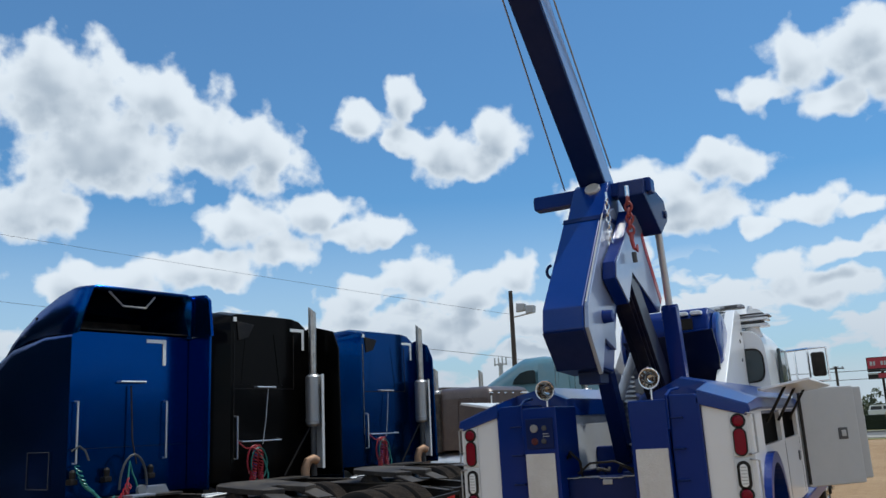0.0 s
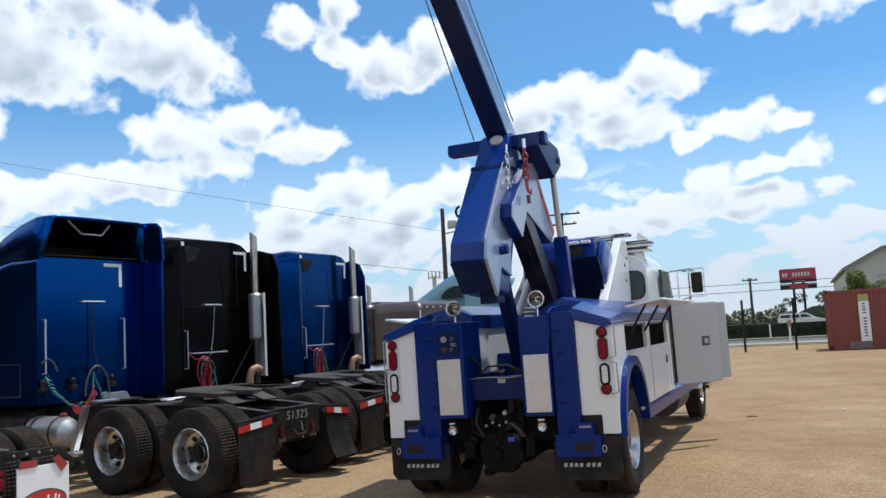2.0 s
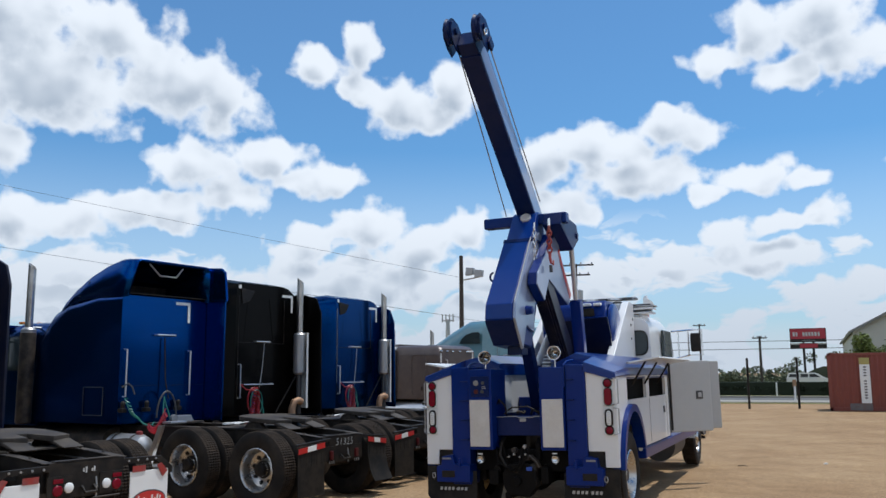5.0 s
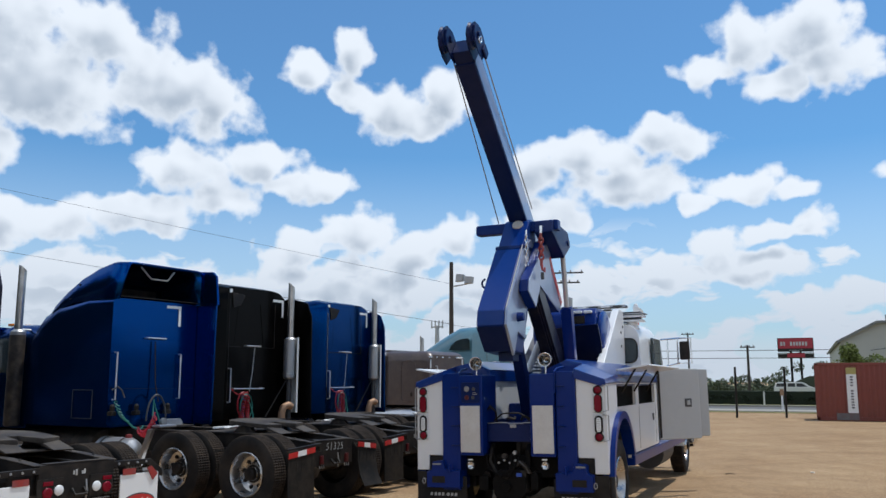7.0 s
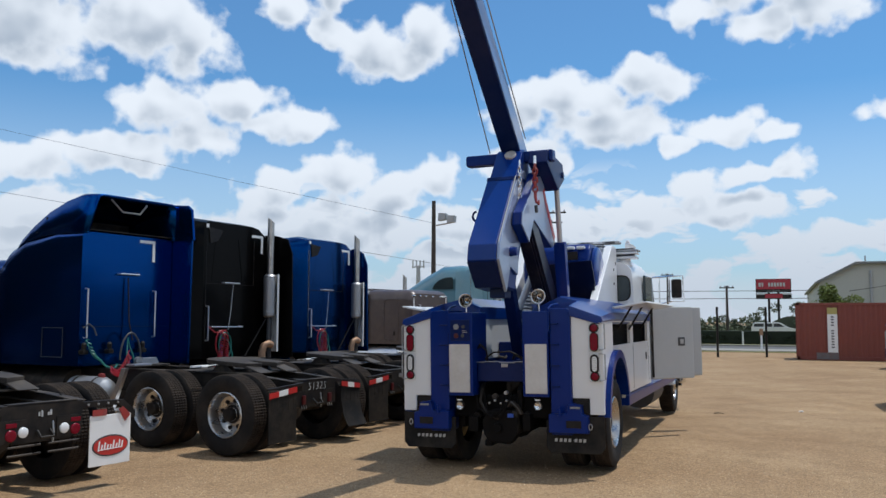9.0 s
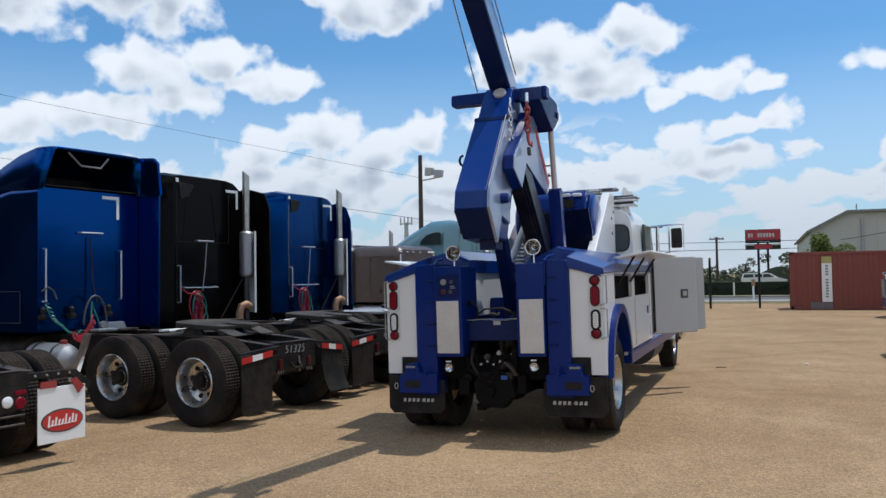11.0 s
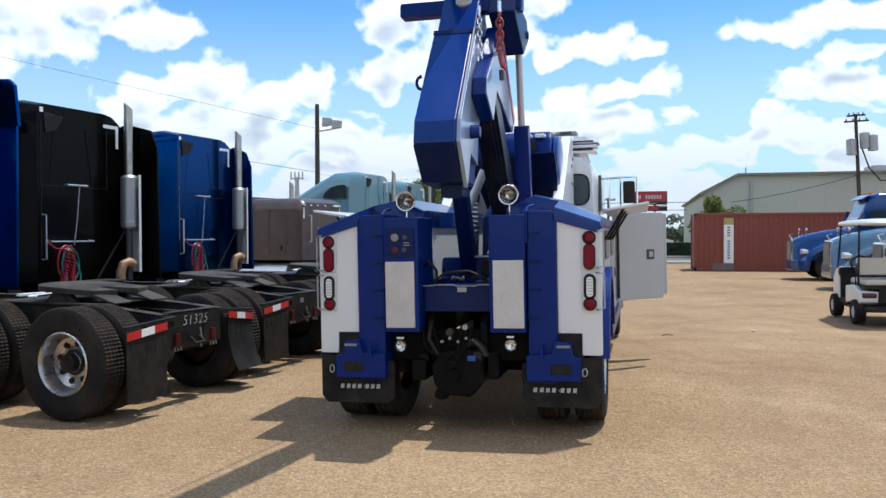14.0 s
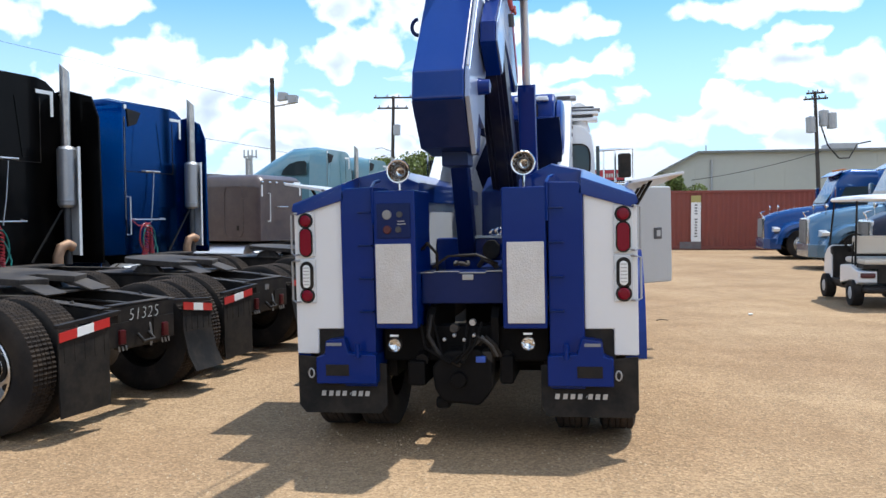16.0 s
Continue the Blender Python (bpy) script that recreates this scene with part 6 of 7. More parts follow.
        # The back wall lines here are panel seams.
        for x, z0, z1 in ((-0.64, 1.30, 3.30), (0.62, 2.40, 3.28)):
            part("back_wall_line", abox(B(), (x - 0.006, SB - 0.006, z0), (x + 0.006, SB, z1)), BLACK, slp)
        part("back_relief", aprism(B(), [(-0.50, 2.46), (0.14, 2.46), (0.04, 3.16), (-0.42, 3.16)], "y", SB - 0.005, SB + 0.02), paint, slp, "faint raised trapezoid relief")
        part("back_rib", aprism(B(), [(0.30, 2.46), (0.38, 2.46), (0.26, 3.26), (0.18, 3.26)], "y", SB - 0.008, SB + 0.02), paint, slp, "slanting rib")
        if paint is not TRUCKBLACK:
            part("edge_reveal", abox(B(), (-0.662, SB - 0.010, 1.60), (-0.656, SB - 0.002, 3.30)), STEEL, slp)
        part("back_wall_line", abox(B(), (-0.64, SB - 0.006, 2.395), (0.62, SB, 2.405)), BLACK, slp)
        top, ztape = 3.5, 3.34
    else:
        sl = aloft(B(), [round_rect(0.94, 1.02, 2.54, 0.22, SB), round_rect(0.99, 1.02, 2.62, 0.26, SB + 0.08), round_rect(1.0, 1.02, 2.66, 0.28, SB + 0.22), round_rect(1.0, 1.02, 2.67, 0.28, SB + 1.65), round_rect(0.98, 1.02, 2.62, 0.26, SB + 1.82)])
        slp = part("sleeper", sl, paint, T, "flat-topped sleeper box")
        loop = [(-1.005, SB + 0.75 + 0.28 * math.copysign(abs(math.cos(a)) ** 0.35, math.cos(a)), 1.75 + 0.62 * math.copysign(abs(math.sin(a)) ** 0.35, math.sin(a))) for a in [2 * math.pi * k / 28 for k in range(29)]]
        part("door_seam", atube(B(), loop, 0.012, 6, None, False), paint, slp)
        for x in (-0.86, -0.56, -0.26, 0.10, 0.50, 0.84):
            part("marker_lamp", abox(B(), (x - 0.05, SB - 0.03, 2.44), (x + 0.05, SB + 0.04, 2.49), 0.012), CHROME, slp, "bright marker lamp")
        part("corner_tape", abox(B(), (-0.90, SB - 0.012, 2.12), (-0.855, SB - 0.004, 2.40)), TAPE, slp)
        part("door_latch", abox(B(), (-1.02, SB + 0.60, 1.28), (-1.0, SB + 0.66, 1.40), 0.006), BLACK, slp)
        top, ztape = 2.5, 2.46
    # tape, grab handles and hoses on the back wall
    tp = B()
    tx = 0.20 if roof == "open" else 0.55
    abox(tp, (tx, SB - 0.012, ztape), (tx + 0.31, SB - 0.004, ztape + 0.05))
    abox(tp, (tx + 0.26, SB - 0.0125, ztape - 0.30), (tx + 0.31, SB - 0.004, ztape))
    part("corner_tape", tp, TAPE, slp, "white corner tape")
    zc = 2.45 if roof == "open" else 2.42 if roof == "high" else 1.86
    part("grab_handle", atube(B(), [(-0.22, SB, zc), (-0.22, SB - 0.07, zc), (0.16, SB - 0.07, zc), (0.16, SB, zc)], 0.015, 8), ALUM, slp, "chrome grab handle")
    zz = (1.45, 2.20) if roof == "open" else (1.35, 1.98) if roof == "high" else (1.5, 2.2)
    for x in ((-0.80, 0.50) if roof == "open" else (-0.62,)):
        part("grab_handle", atube(B(), [(x, SB, zz[0]), (x, SB - 0.07, zz[0]), (x, SB - 0.07, zz[1]), (x, SB, zz[1])], 0.014, 8), ALUM, slp, "chrome upright grab handle")
    if roof == "high":
        part("hose_rail", atube(B(), [(-0.55, SB, 1.62), (-0.55, SB - 0.1, 1.60), (0.25, SB - 0.1, 1.60), (0.25, SB, 1.62)], 0.010, 8), ALUM, slp, "chrome hose rail")
    if hoses:
        if roof == "open":
            part("cable_pole", atube(B(), [(-0.05, SB - 0.05, 2.4), (-0.03, SB - 0.08, 1.7), (0.0, SB - 0.14, 1.4)], 0.012, 6), BLACK, slp, "black cable hanger")
            coil(slp, HOSE_G, (-0.80, SB - 0.10, 1.42), (-0.66, SB - 0.20, 1.12), 0.045, 8, "coiled green cable")
            part("loose_cable", atube(B(), [(-0.66, SB - 0.20, 1.12), (-0.58, SB - 0.26, 1.02), (-0.48, SB - 0.32, 0.98), (-0.42, SB - 0.32, 1.04)], 0.016, 6), HOSE_G, slp, "green cable end")
            part("loose_hose", atube(B(), [(-0.86, SB - 0.06, 1.60), (-0.78, SB - 0.10, 1.66), (-0.70, SB - 0.10, 1.60), (-0.66, SB - 0.12, 1.48)], 0.014, 6), GREYPLASTIC, slp)
            arc = [Vector((-0.66 + 0.34 * f, SB - 0.48, 0.98 - 0.10 * math.sin(math.pi * f) + 0.22 * f * f)) for f in [k / 96 for k in range(97)]]
            rope = [p + Vector((0.03 * math.sin(k * 0.785), 0.02 * math.cos(k * 0.785), 0.05 * math.cos(k * 0.785))) for k, p in enumerate(arc)]
            part("air_hose", atube(B(), rope, 0.011, 5), HOSE_R, slp, "coiled red air hose")
            lp = [(-0.08 + 0.20 * math.cos(a), SB - 0.2, 1.10 + 0.42 * math.sin(a)) for a in [math.pi * k / 12 for k in range(13)]]
            part("hose_loop", atube(B(), lp, 0.016, 6), GREYPLASTIC, slp)
            part("hose_loop", atube(B(), [(-0.24, SB - 0.3, 1.0), (-0.18, SB - 0.24, 1.30), (-0.14, SB - 0.2, 1.44), (-0.10, SB - 0.2, 1.30), (-0.04, SB - 0.2, 1.18), (-0.02, SB - 0.22, 1.06)], 0.012, 6), HOSE_G, slp)
            for x in (-0.84, -0.38, 0.26):
                gh = part("gladhand", abox(B(), (x - 0.05, SB - 0.12, 1.20), (x + 0.05, SB, 1.27), 0.015), BLACK, slp, "black hose coupling")
                part("knob", alathe(B(), [(0.0, 0.0), (0.035, 0.0), (0.04, 0.08), (0.02, 0.11), (0.0, 0.11)], (x, SB - 0.07, 1.27), "z", 12), BLACK, gh)
        else:
            coil(slp, HOSE_R, (-0.34, SB - 0.16, 1.52), (-0.46, SB - 0.2, 0.95), 0.050, 15, "coiled red air hose")
            coil(slp, HOSE_R, (-0.28, SB - 0.18, 1.50), (-0.30, SB - 0.24, 0.96), 0.046, 14, "coiled red air hose")
            coil(slp, HOSE_B, (-0.32, SB - 0.13, 1.46), (-0.40, SB - 0.16, 0.98), 0.040, 9, "coiled blue air hose")
            part("loose_cable", atube(B(), [(-0.30, SB - 0.15, 1.46), (-0.20, SB - 0.2, 1.30), (-0.14, SB - 0.22, 1.10), (-0.20, SB - 0.26, 0.96), (-0.28, SB - 0.24, 1.05)], 0.012, 6), HOSE_G, slp, "loose green cable")
            part("loose_hose", atube(B(), [(-0.62, SB - 0.05, 1.62), (-0.50, SB - 0.12, 1.50), (-0.36, SB - 0.16, 1.50), (-0.26, SB - 0.16, 1.54), (-0.14, SB - 0.12, 1.42)], 0.011, 6), HOSE_R, slp, "loose red hose loop")
            part("cable_hanger", atube(B(), [(0.0, SB - 0.07, 2.40), (-0.06, SB - 0.08, 1.9), (-0.16, SB - 0.12, 1.55)], 0.008, 6), STEEL, slp)
            lp = [(-0.33 + 0.16 * math.cos(a), SB - 0.14, 1.30 + 0.24 * math.sin(a)) for a in [2 * math.pi * k / 16 for k in range(17)]]
            part("hose_loop", atube(B(), lp, 0.013, 6), HOSE_R, slp)
            part("hose_loop", atube(B(), [(p[0] + 0.05, p[1] - 0.03, p[2] - 0.04) for p in lp], 0.011, 6), HOSE_G, slp)
    for s, y in stacks:
        stack(T, s * (0.80 if roof == "high" else 1.02), y, tip, roof == "high")
    hw = 1.10
    for s in (-1, 1) if roof == "high" else ():
        part("side_skirt", abox(B(), (min(s * (hw - 0.03), s * hw), SB + 0.15, 0.34), (max(s * (hw - 0.03), s * hw), SB + 3.3, 1.04), 0.01), paint, T, "painted side skirt over the tank")
    # cab, hood and front
    cy = SB + (2.4 if roof == "high" else 2.2 if roof == "open" else 1.85)
    lowcab = 3.08 if grille else 2.72
    pane = 2.74 if grille else 2.52
    cw = 0.12 if roof == "open" else 0.0
    cb = part("cab", aloft(B(), [round_rect(1.02 - cw, 0.95, lowcab, 0.22, cy - 0.1, 0.95 - cw), round_rect(1.02 - cw, 0.95, lowcab + 0.02, 0.22, cy + 0.7, 0.95 - cw), round_rect(1.0, 0.95, lowcab - 0.10, 0.22, cy + 1.05, 0.92), round_rect(0.98, 0.95, 1.88, 0.15, cy + 1.55, 0.94)]), paint, T, "painted cab")
    ws = aprism(B(), [(-0.84, 1.93), (0.84, 1.93), (0.80, pane), (-0.80, pane)], "y", 0, 0.03, 0.01)
    ws.transform(Matrix.Translation((0, cy + 1.545, 0)) @ Matrix.Translation((0, 0, 1.93)) @ Matrix.Rotation(0.56, 4, "X") @ Matrix.Translation((0, 0, -1.93)))
    part("windscreen", ws, GLASS, cb, "raked dark windscreen")
    part("sun_visor", aprism(B(), [(cy + 1.0, lowcab - 0.02), (cy + 1.30, lowcab - 0.20), (cy + 1.29, lowcab - 0.23), (cy + 1.0, lowcab - 0.06)], "x", -0.92, 0.92, 0.006), paint, cb, "painted sun visor")
    for k in range(5):
        part("roof_lamp", abox(B(), (-0.68 + 0.32 * k, cy + 0.85, lowcab), (-0.60 + 0.32 * k, cy + 0.97, lowcab + 0.05), 0.015), AMBER, cb, "amber roof lamp")
    for s in (-1, 1):
        part("door_window", aprism(B(), [(cy + 0.2, 1.90), (cy + 1.22, 1.88), (cy + 0.95, 2.48), (cy + 0.2, 2.50)], "x", min(s * (0.995 - cw), s * (1.03 - cw)), max(s * (0.995 - cw), s * (1.03 - cw)), 0.01), GLASS, cb, "dark door window")
        mi = part("mirror", abox(B(), (s * 1.33 - 0.11, cy + 1.25, 1.95), (s * 1.33 + 0.11, cy + 1.36, 2.50), 0.03), paint if roof == "high" else CHROME, cb, "tall door mirror")
        part("mirror_arm", atube(B(), [(s * 1.0, cy + 1.1, 2.4), (s * 1.33, cy + 1.3, 2.42)], 0.018, 6), BLACK, mi)
        part("step", abox(B(), (min(s * 0.9, s * 1.1), cy + 0.2, 0.42), (max(s * 0.9, s * 1.1), cy + 1.2, 0.85), 0.02), paint, cb)
    fx = cy + 2.35
    hood = aloft(B(), [round_rect(0.92, 0.9, 1.88, 0.25, cy + 1.4, 0.85), round_rect(0.82, 0.80, 1.78, 0.3, fx, 0.72), round_rect(0.74, 0.70, 1.62, 0.3, fx + 0.75, 0.62), round_rect(0.62, 0.60, 1.45, 0.28, fx + 1.15, 0.50)])
    hd = part("hood", hood, paint, cb, "sloping painted hood")
    for s in (-1, 1):
        fe = B()
        rings = []
        for k in range(11):
            a = math.pi * (k / 10) * 1.0
            rings.append([Vector((x, fx + (r * math.cos(a)) * (1.15 if math.cos(a) > 0 else 1.0), 0.52 + r * math.sin(a))) for x, r in ((s * 0.55, 0.60), (s * 0.60, 0.86), (s * 0.98, 0.84), (s * 1.17, 0.74), (s * 1.19, 0.60))])
        aloft(fe, rings)
        part("fender", fe, paint, hd, "rounded front fender")
        part("headlamp", aprism(B(), [(s * 0.62, 0.92), (s * 1.05, 0.95), (s * 1.10, 1.06), (s * 0.66, 1.12)], "y", fx + 0.72, fx + 0.93, 0.02), CLEAR, hd, "clear swept headlamp")
        wheel(T, s * 1.02, fx, s, False, None, 0.51, True)
    if grille:
        gr = part("grille", abox(B(), (-0.46, fx + 1.10, 0.66), (0.46, fx + 1.20, 1.46), 0.05), CHROME, hd, "chrome grille surround")
        part("grille_mesh", abox(B(), (-0.39, fx + 1.19, 0.72), (0.39, fx + 1.21, 1.40), 0.02), GREYPLASTIC, gr)
        for k in range(9):
            x = -0.36 + 0.09 * k
            part("grille_bar", abox(B(), (x - 0.012, fx + 1.205, 0.74), (x + 0.012, fx + 1.225, 1.38), 0.004), STEEL, gr)
        part("bonnet_ornament", atube(B(), [(0, fx + 1.1, 1.46), (0, fx + 1.2, 1.62), (0, fx + 1.05, 1.66)], 0.025, 8), CHROME, hd, "chrome hood ornament")
        for s in (-1, 1):
            part("fender_mirror", alathe(B(), [(0.0, 0.02), (0.07, 0.02), (0.08, 0.0), (0.05, -0.05), (0.0, -0.06)], (s * 0.72, fx + 0.75, 1.80), "y", 16), CHROME, hd, "round chrome hood mirror")
            part("mirror_stalk", atube(B(), [(s * 0.70, fx + 0.75, 1.55), (s * 0.72, fx + 0.75, 1.75)], 0.012, 6), CHROME, hd)
    part("front_bumper", aprism(B(), [(-1.18, fx + 0.70), (-1.05, fx + 1.05), (-0.7, fx + 1.22), (0.7, fx + 1.22), (1.05, fx + 1.05), (1.18, fx + 0.70)], "z", 0.34, 0.72, 0.03), paint if roof == "high" else CHROME, T, "wrap-round front bumper")
    return T


ROW = 81.5


def left_row(y, x=-2.8, turn=ROW):
    return pose(x, y, 0, 0, 0, turn)


tractor("dark navy road tractor with tall sleeper and white mud flaps", TRUCKNAVY, left_row(-3.18, -3.60), "high", "white", (), grille=False)
tractor("blue road tractor with hollow roof fairing, chalk number on frame", TRUCKBLUE, left_row(0.80, -2.88), "open", "black", ((-1, 6.15), (1, 6.15)), True, grille=False)
tractor("black road tractor with tall sleeper and red coiled hoses", TRUCKBLACK, left_row(3.44), "high", "black", ((1, 3.58),), mark=True, grille=False, reach=0.58)
tractor("bright blue road tractor with tall sleeper and single stack", TRUCKBLUE2, left_row(7.13), "high", "black", ((1, 3.58),), grille=False)
tractor("brownish grey road tractor with flat-topped sleeper", TRUCKGREY, left_row(13.9, -3.15, 77.5), "flat", "black", ((-1, 5.6), (1, 5.6)), hoses=False, grille=False, tip=3.25)
tractor("pale teal road tractor with sloping tall sleeper", TRUCKTEAL, left_row(17.9), "high", "black", ((1, 3.58),), hoses=False, extend=False, grille=False)
tractor("pale teal road tractor parked beyond its twin", TRUCKTEAL, left_row(22.6), "high", "black", ((1, 3.58),), hoses=False, extend=False, grille=False)

FRONT = SB + 2.4 + 2.35 + 1.2
tractor("bright blue road tractor with chrome grille facing the lot", TRUCKAZURE, pose(6.80 + FRONT, 26.4, 0, 0, 0, 90), "high", "black")
tractor("light blue metallic road tractor with chrome grille", TRUCKSKY, pose(6.95 + FRONT, 20.6, 0, 0, 0, 90), "high", "black")
tractor("dark navy road tractor parked beside a golf cart", TRUCKNAVY, pose(6.9 + FRONT, 14.7, 0, 0, 0, 90), "high", "black")

# ---- golf cart ----


def golf_cart(m):
    G = thing("golf_cart", "white two-bench golf cart with a white roof on gravel", "golf cart", m)
    body = part("body_shell", aprism(B(), [(-0.25, 0.42), (-0.10, 0.36), (0.18, 0.44), (0.42, 0.40), (0.80, 0.34), (0.80, 0.68), (0.20, 0.72), (0.05, 0.66), (-0.25, 0.62)], "x", -0.58, 0.58, 0.03), WHITE, G, "white moulded rear shell")
    part("floor_pan", abox(B(), (-0.55, 0.78, 0.30), (0.55, 1.50, 0.40), 0.02), BLACK, G, "black floor pan")
    part("front_cowl", aprism(B(), [(1.42, 0.36), (1.70, 0.40), (1.95, 0.46), (1.92, 0.80), (1.75, 0.95), (1.48, 1.02), (1.42, 0.5)], "x", -0.55, 0.55, 0.03), WHITE, G, "white front cowl")
    part("kick_panel", aprism(B(), [(1.33, 0.38), (1.42, 0.38), (1.44, 1.0), (1.38, 1.0)], "x", -0.53, 0.53, 0.01), BLACK, G, "black kick panel under the dash")
    part("underbody", abox(B(), (-0.5, -0.3, 0.24), (0.5, 1.6, 0.36), 0.02), BLACK, body)
    part("rear_step", abox(B(), (-0.52, -0.62, 0.28), (0.52, -0.25, 0.34), 0.015), BLACK, body, "black fold-down rear step")
    part("rear_panel", abox(B(), (-0.27, -0.285, 0.40), (0.27, -0.235, 0.70), 0.02), BLACK, body, "black panel under the rear seat")
    for x in (-0.42, 0.42):
        part("tail_lamp", abox(B(), (x - 0.12, -0.268, 0.50), (x + 0.12, -0.245, 0.59), 0.02), DIMRED, body, "dark red lamp in a recess")
    for s in (-1, 1):
        for y in (0.0, 1.62):
            hub = part("wheel", alathe(B(), [(0.0, -0.06), (0.10, -0.06), (0.10, 0.06), (0.0, 0.07)], (s * 0.55, y, 0.23), "x", 18), STEEL, G)
            part("wheel_trim", alathe(B(), [(0.0, 0.105 * s), (0.05, 0.10 * s), (0.11, 0.085 * s), (0.125, 0.06 * s)], (s * 0.55, y, 0.23), "x", 18), DOORGREY, hub, "pale wheel trim")
            part("tyre", alathe(B(), [(0.12, -0.09), (0.19, -0.10), (0.225, -0.085), (0.23, 0.0), (0.225, 0.085), (0.19, 0.10), (0.12, 0.09)], (s * 0.55, y, 0.23), "x", 30), RUBBER, hub)
        part("front_post", atube(B(), [(s * 0.52, 1.72, 0.85), (s * 0.53, 1.35, 1.85)], 0.018, 8), BLACK, G, "black roof post")
        part("rear_post", atube(B(), [(s * 0.52, 0.10, 0.70), (s * 0.53, 0.02, 1.85)], 0.018, 8), BLACK, G, "black roof post")
    roof = B()
    rings = []
    for z, k in ((1.83, 0.97), (1.86, 1.0), (1.90, 0.97), (1.93, 0.75), (1.95, 0.4)):
        rings.append([Vector((k * 0.62 * math.copysign(abs(math.cos(a)) ** 0.4, math.cos(a)), 0.55 + k * 1.15 * math.copysign(abs(math.sin(a)) ** 0.4, math.sin(a)), z)) for a in [2 * math.pi * q / 32 for q in range(32)]])
    part("roof", aloft(roof, rings), WHITE, G, "white moulded roof")
    for y0, y1, yb, lab in ((0.28, 0.78, 0.28, "front"), (-0.30, 0.12, 0.16, "rear")):
        part("seat", abox(B(), (-0.50, y0, 0.73), (0.50, y1, 0.83), 0.04), SEAT, G, "beige seat cushion")
        part("seat_base", abox(B(), (-0.50, y0 + 0.01, 0.66), (0.50, y1 - 0.01, 0.735), 0.015), BLACK, G, "black seat base")
        part("backrest", abox(B(), (-0.52, yb - 0.05, 0.90), (0.52, yb + 0.05, 1.22), 0.04), SEAT, G, "beige backrest")
    part("seat_rail", atube(B(), [(-0.54, 0.2, 0.70), (-0.54, 0.22, 1.05), (0.54, 0.22, 1.05), (0.54, 0.2, 0.70)], 0.016, 8), BLACK, G, "black seat rail")
    part("backrest_shell", abox(B(), (-0.53, 0.205, 0.86), (0.53, 0.235, 1.12), 0.01), BLACK, G)
    wh = [(-0.24 + 0.17 * math.cos(a), 1.12 - 0.08 * math.sin(a), 1.10 + 0.13 * math.sin(a)) for a in [2 * math.pi * k / 20 for k in range(21)]]
    st = part("steering_wheel", atube(B(), wh, 0.016, 8, None, False), BLACK, G, "black steering wheel")
    part("column", atube(B(), [(-0.24, 1.12, 1.10), (-0.24, 1.5, 0.80)], 0.02, 8), BLACK, st)
    part("dash", abox(B(), (-0.55, 1.38, 0.82), (0.55, 1.55, 1.0), 0.04), BLACK, G, "black dash")
    part("windscreen", aprism(B(), [(1.70, 0.95), (1.37, 1.80), (1.375, 1.80), (1.705, 0.95)], "x", -0.52, 0.52), LENS, G, "clear folding windscreen")
    return G


golf_cart(pose(5.97, 10.02, 0, 0, 0, 1))

# ---- container, building, signs and what lies across the road ----
CONT = material("rust_red_container_paint", (0.215, 0.048, 0.031), 0.55, 0, 0.1, 0.10, 0.8, 0.06, 6, (0.17, 0.065, 0.045), 0.35, 0.7)
TANWALL = material("tan_metal_wall", (0.47, 0.455, 0.40), 0.6, 0, 0, 0.05, 0.5, 0.03, 3, (0.41, 0.40, 0.36), 0.25, 0.3)
DARKWOOD = material("tarred_pole_wood", (0.055, 0.045, 0.038), 0.85, 0, 0, 0.25, 3.0, 0.3, 20)


def container(m):
    C = thing("shipping_container", "long rust-red corrugated shipping container on the gravel", "container", m)
    L_, H, W = 12.2, 2.6, 2.44
    bm = B()
    pts, x, k = [], 0.08, 0
    while x < L_ - 0.08:
        pts += [(x, 0.0), (x + 0.07, 0.0), (x + 0.105, 0.022), (x + 0.175, 0.022)]
        x += 0.21
    lo = [bm.verts.new((px, py + 0.03, 0.16)) for px, py in pts]
    hi = [bm.verts.new((px, py + 0.03, H - 0.12)) for px, py in pts]
    for i in range(len(pts) - 1):
        bm.faces.new((lo[i], lo[i + 1], hi[i + 1], hi[i]))
    part("corrugated_wall", bm, CONT, C, "", 20)
    bm = abox(B(), (0.05, 0.09, 0.14), (L_ - 0.05, W - 0.02, H - 0.03))
    part("hull", bm, CONT, C)
    bm = B()
    for z0, z1 in ((0.0, 0.16), (H - 0.12, H)):
        abox(bm, (0, 0, z0), (L_, 0.09, z1), 0.01)
        abox(bm, (0, W - 0.09, z0), (L_, W, z1), 0.01)
    for xx in (0, L_ - 0.14):
        for yy in (0, W - 0.12):
            abox(bm, (xx, yy, 0), (xx + 0.14, yy + 0.12, H), 0.01)
    part("corner_frame", bm, CONT, C, "red steel corner posts and rails")
    sg = part("white_banner", abox(B(), (1.30, -0.012, 0.35), (1.72, 0.0, 2.08), 0.004), TAPE, C, "upright white banner with dark lettering bars")
    for k in range(12):
        if k == 4:
            continue
        part("letter_bar", abox(B(), (1.45, -0.018, 1.93 - 0.125 * k), (1.57, -0.012, 1.99 - 0.125 * k)), GREYPLASTIC, sg)
    part("yellow_plate", abox(B(), (1.30, -0.014, 2.08), (1.72, 0.0, 2.38), 0.004), material("faded_yellow_sign", (0.42, 0.36, 0.12), 0.6), C, "faded yellow sign plate")
    part("primer_patch", abox(B(), (0.82, -0.006, 0.03), (1.74, 0.004, 0.34), 0.002), CONTGREY, C, "bare grey patch on the bottom rail")
    return C


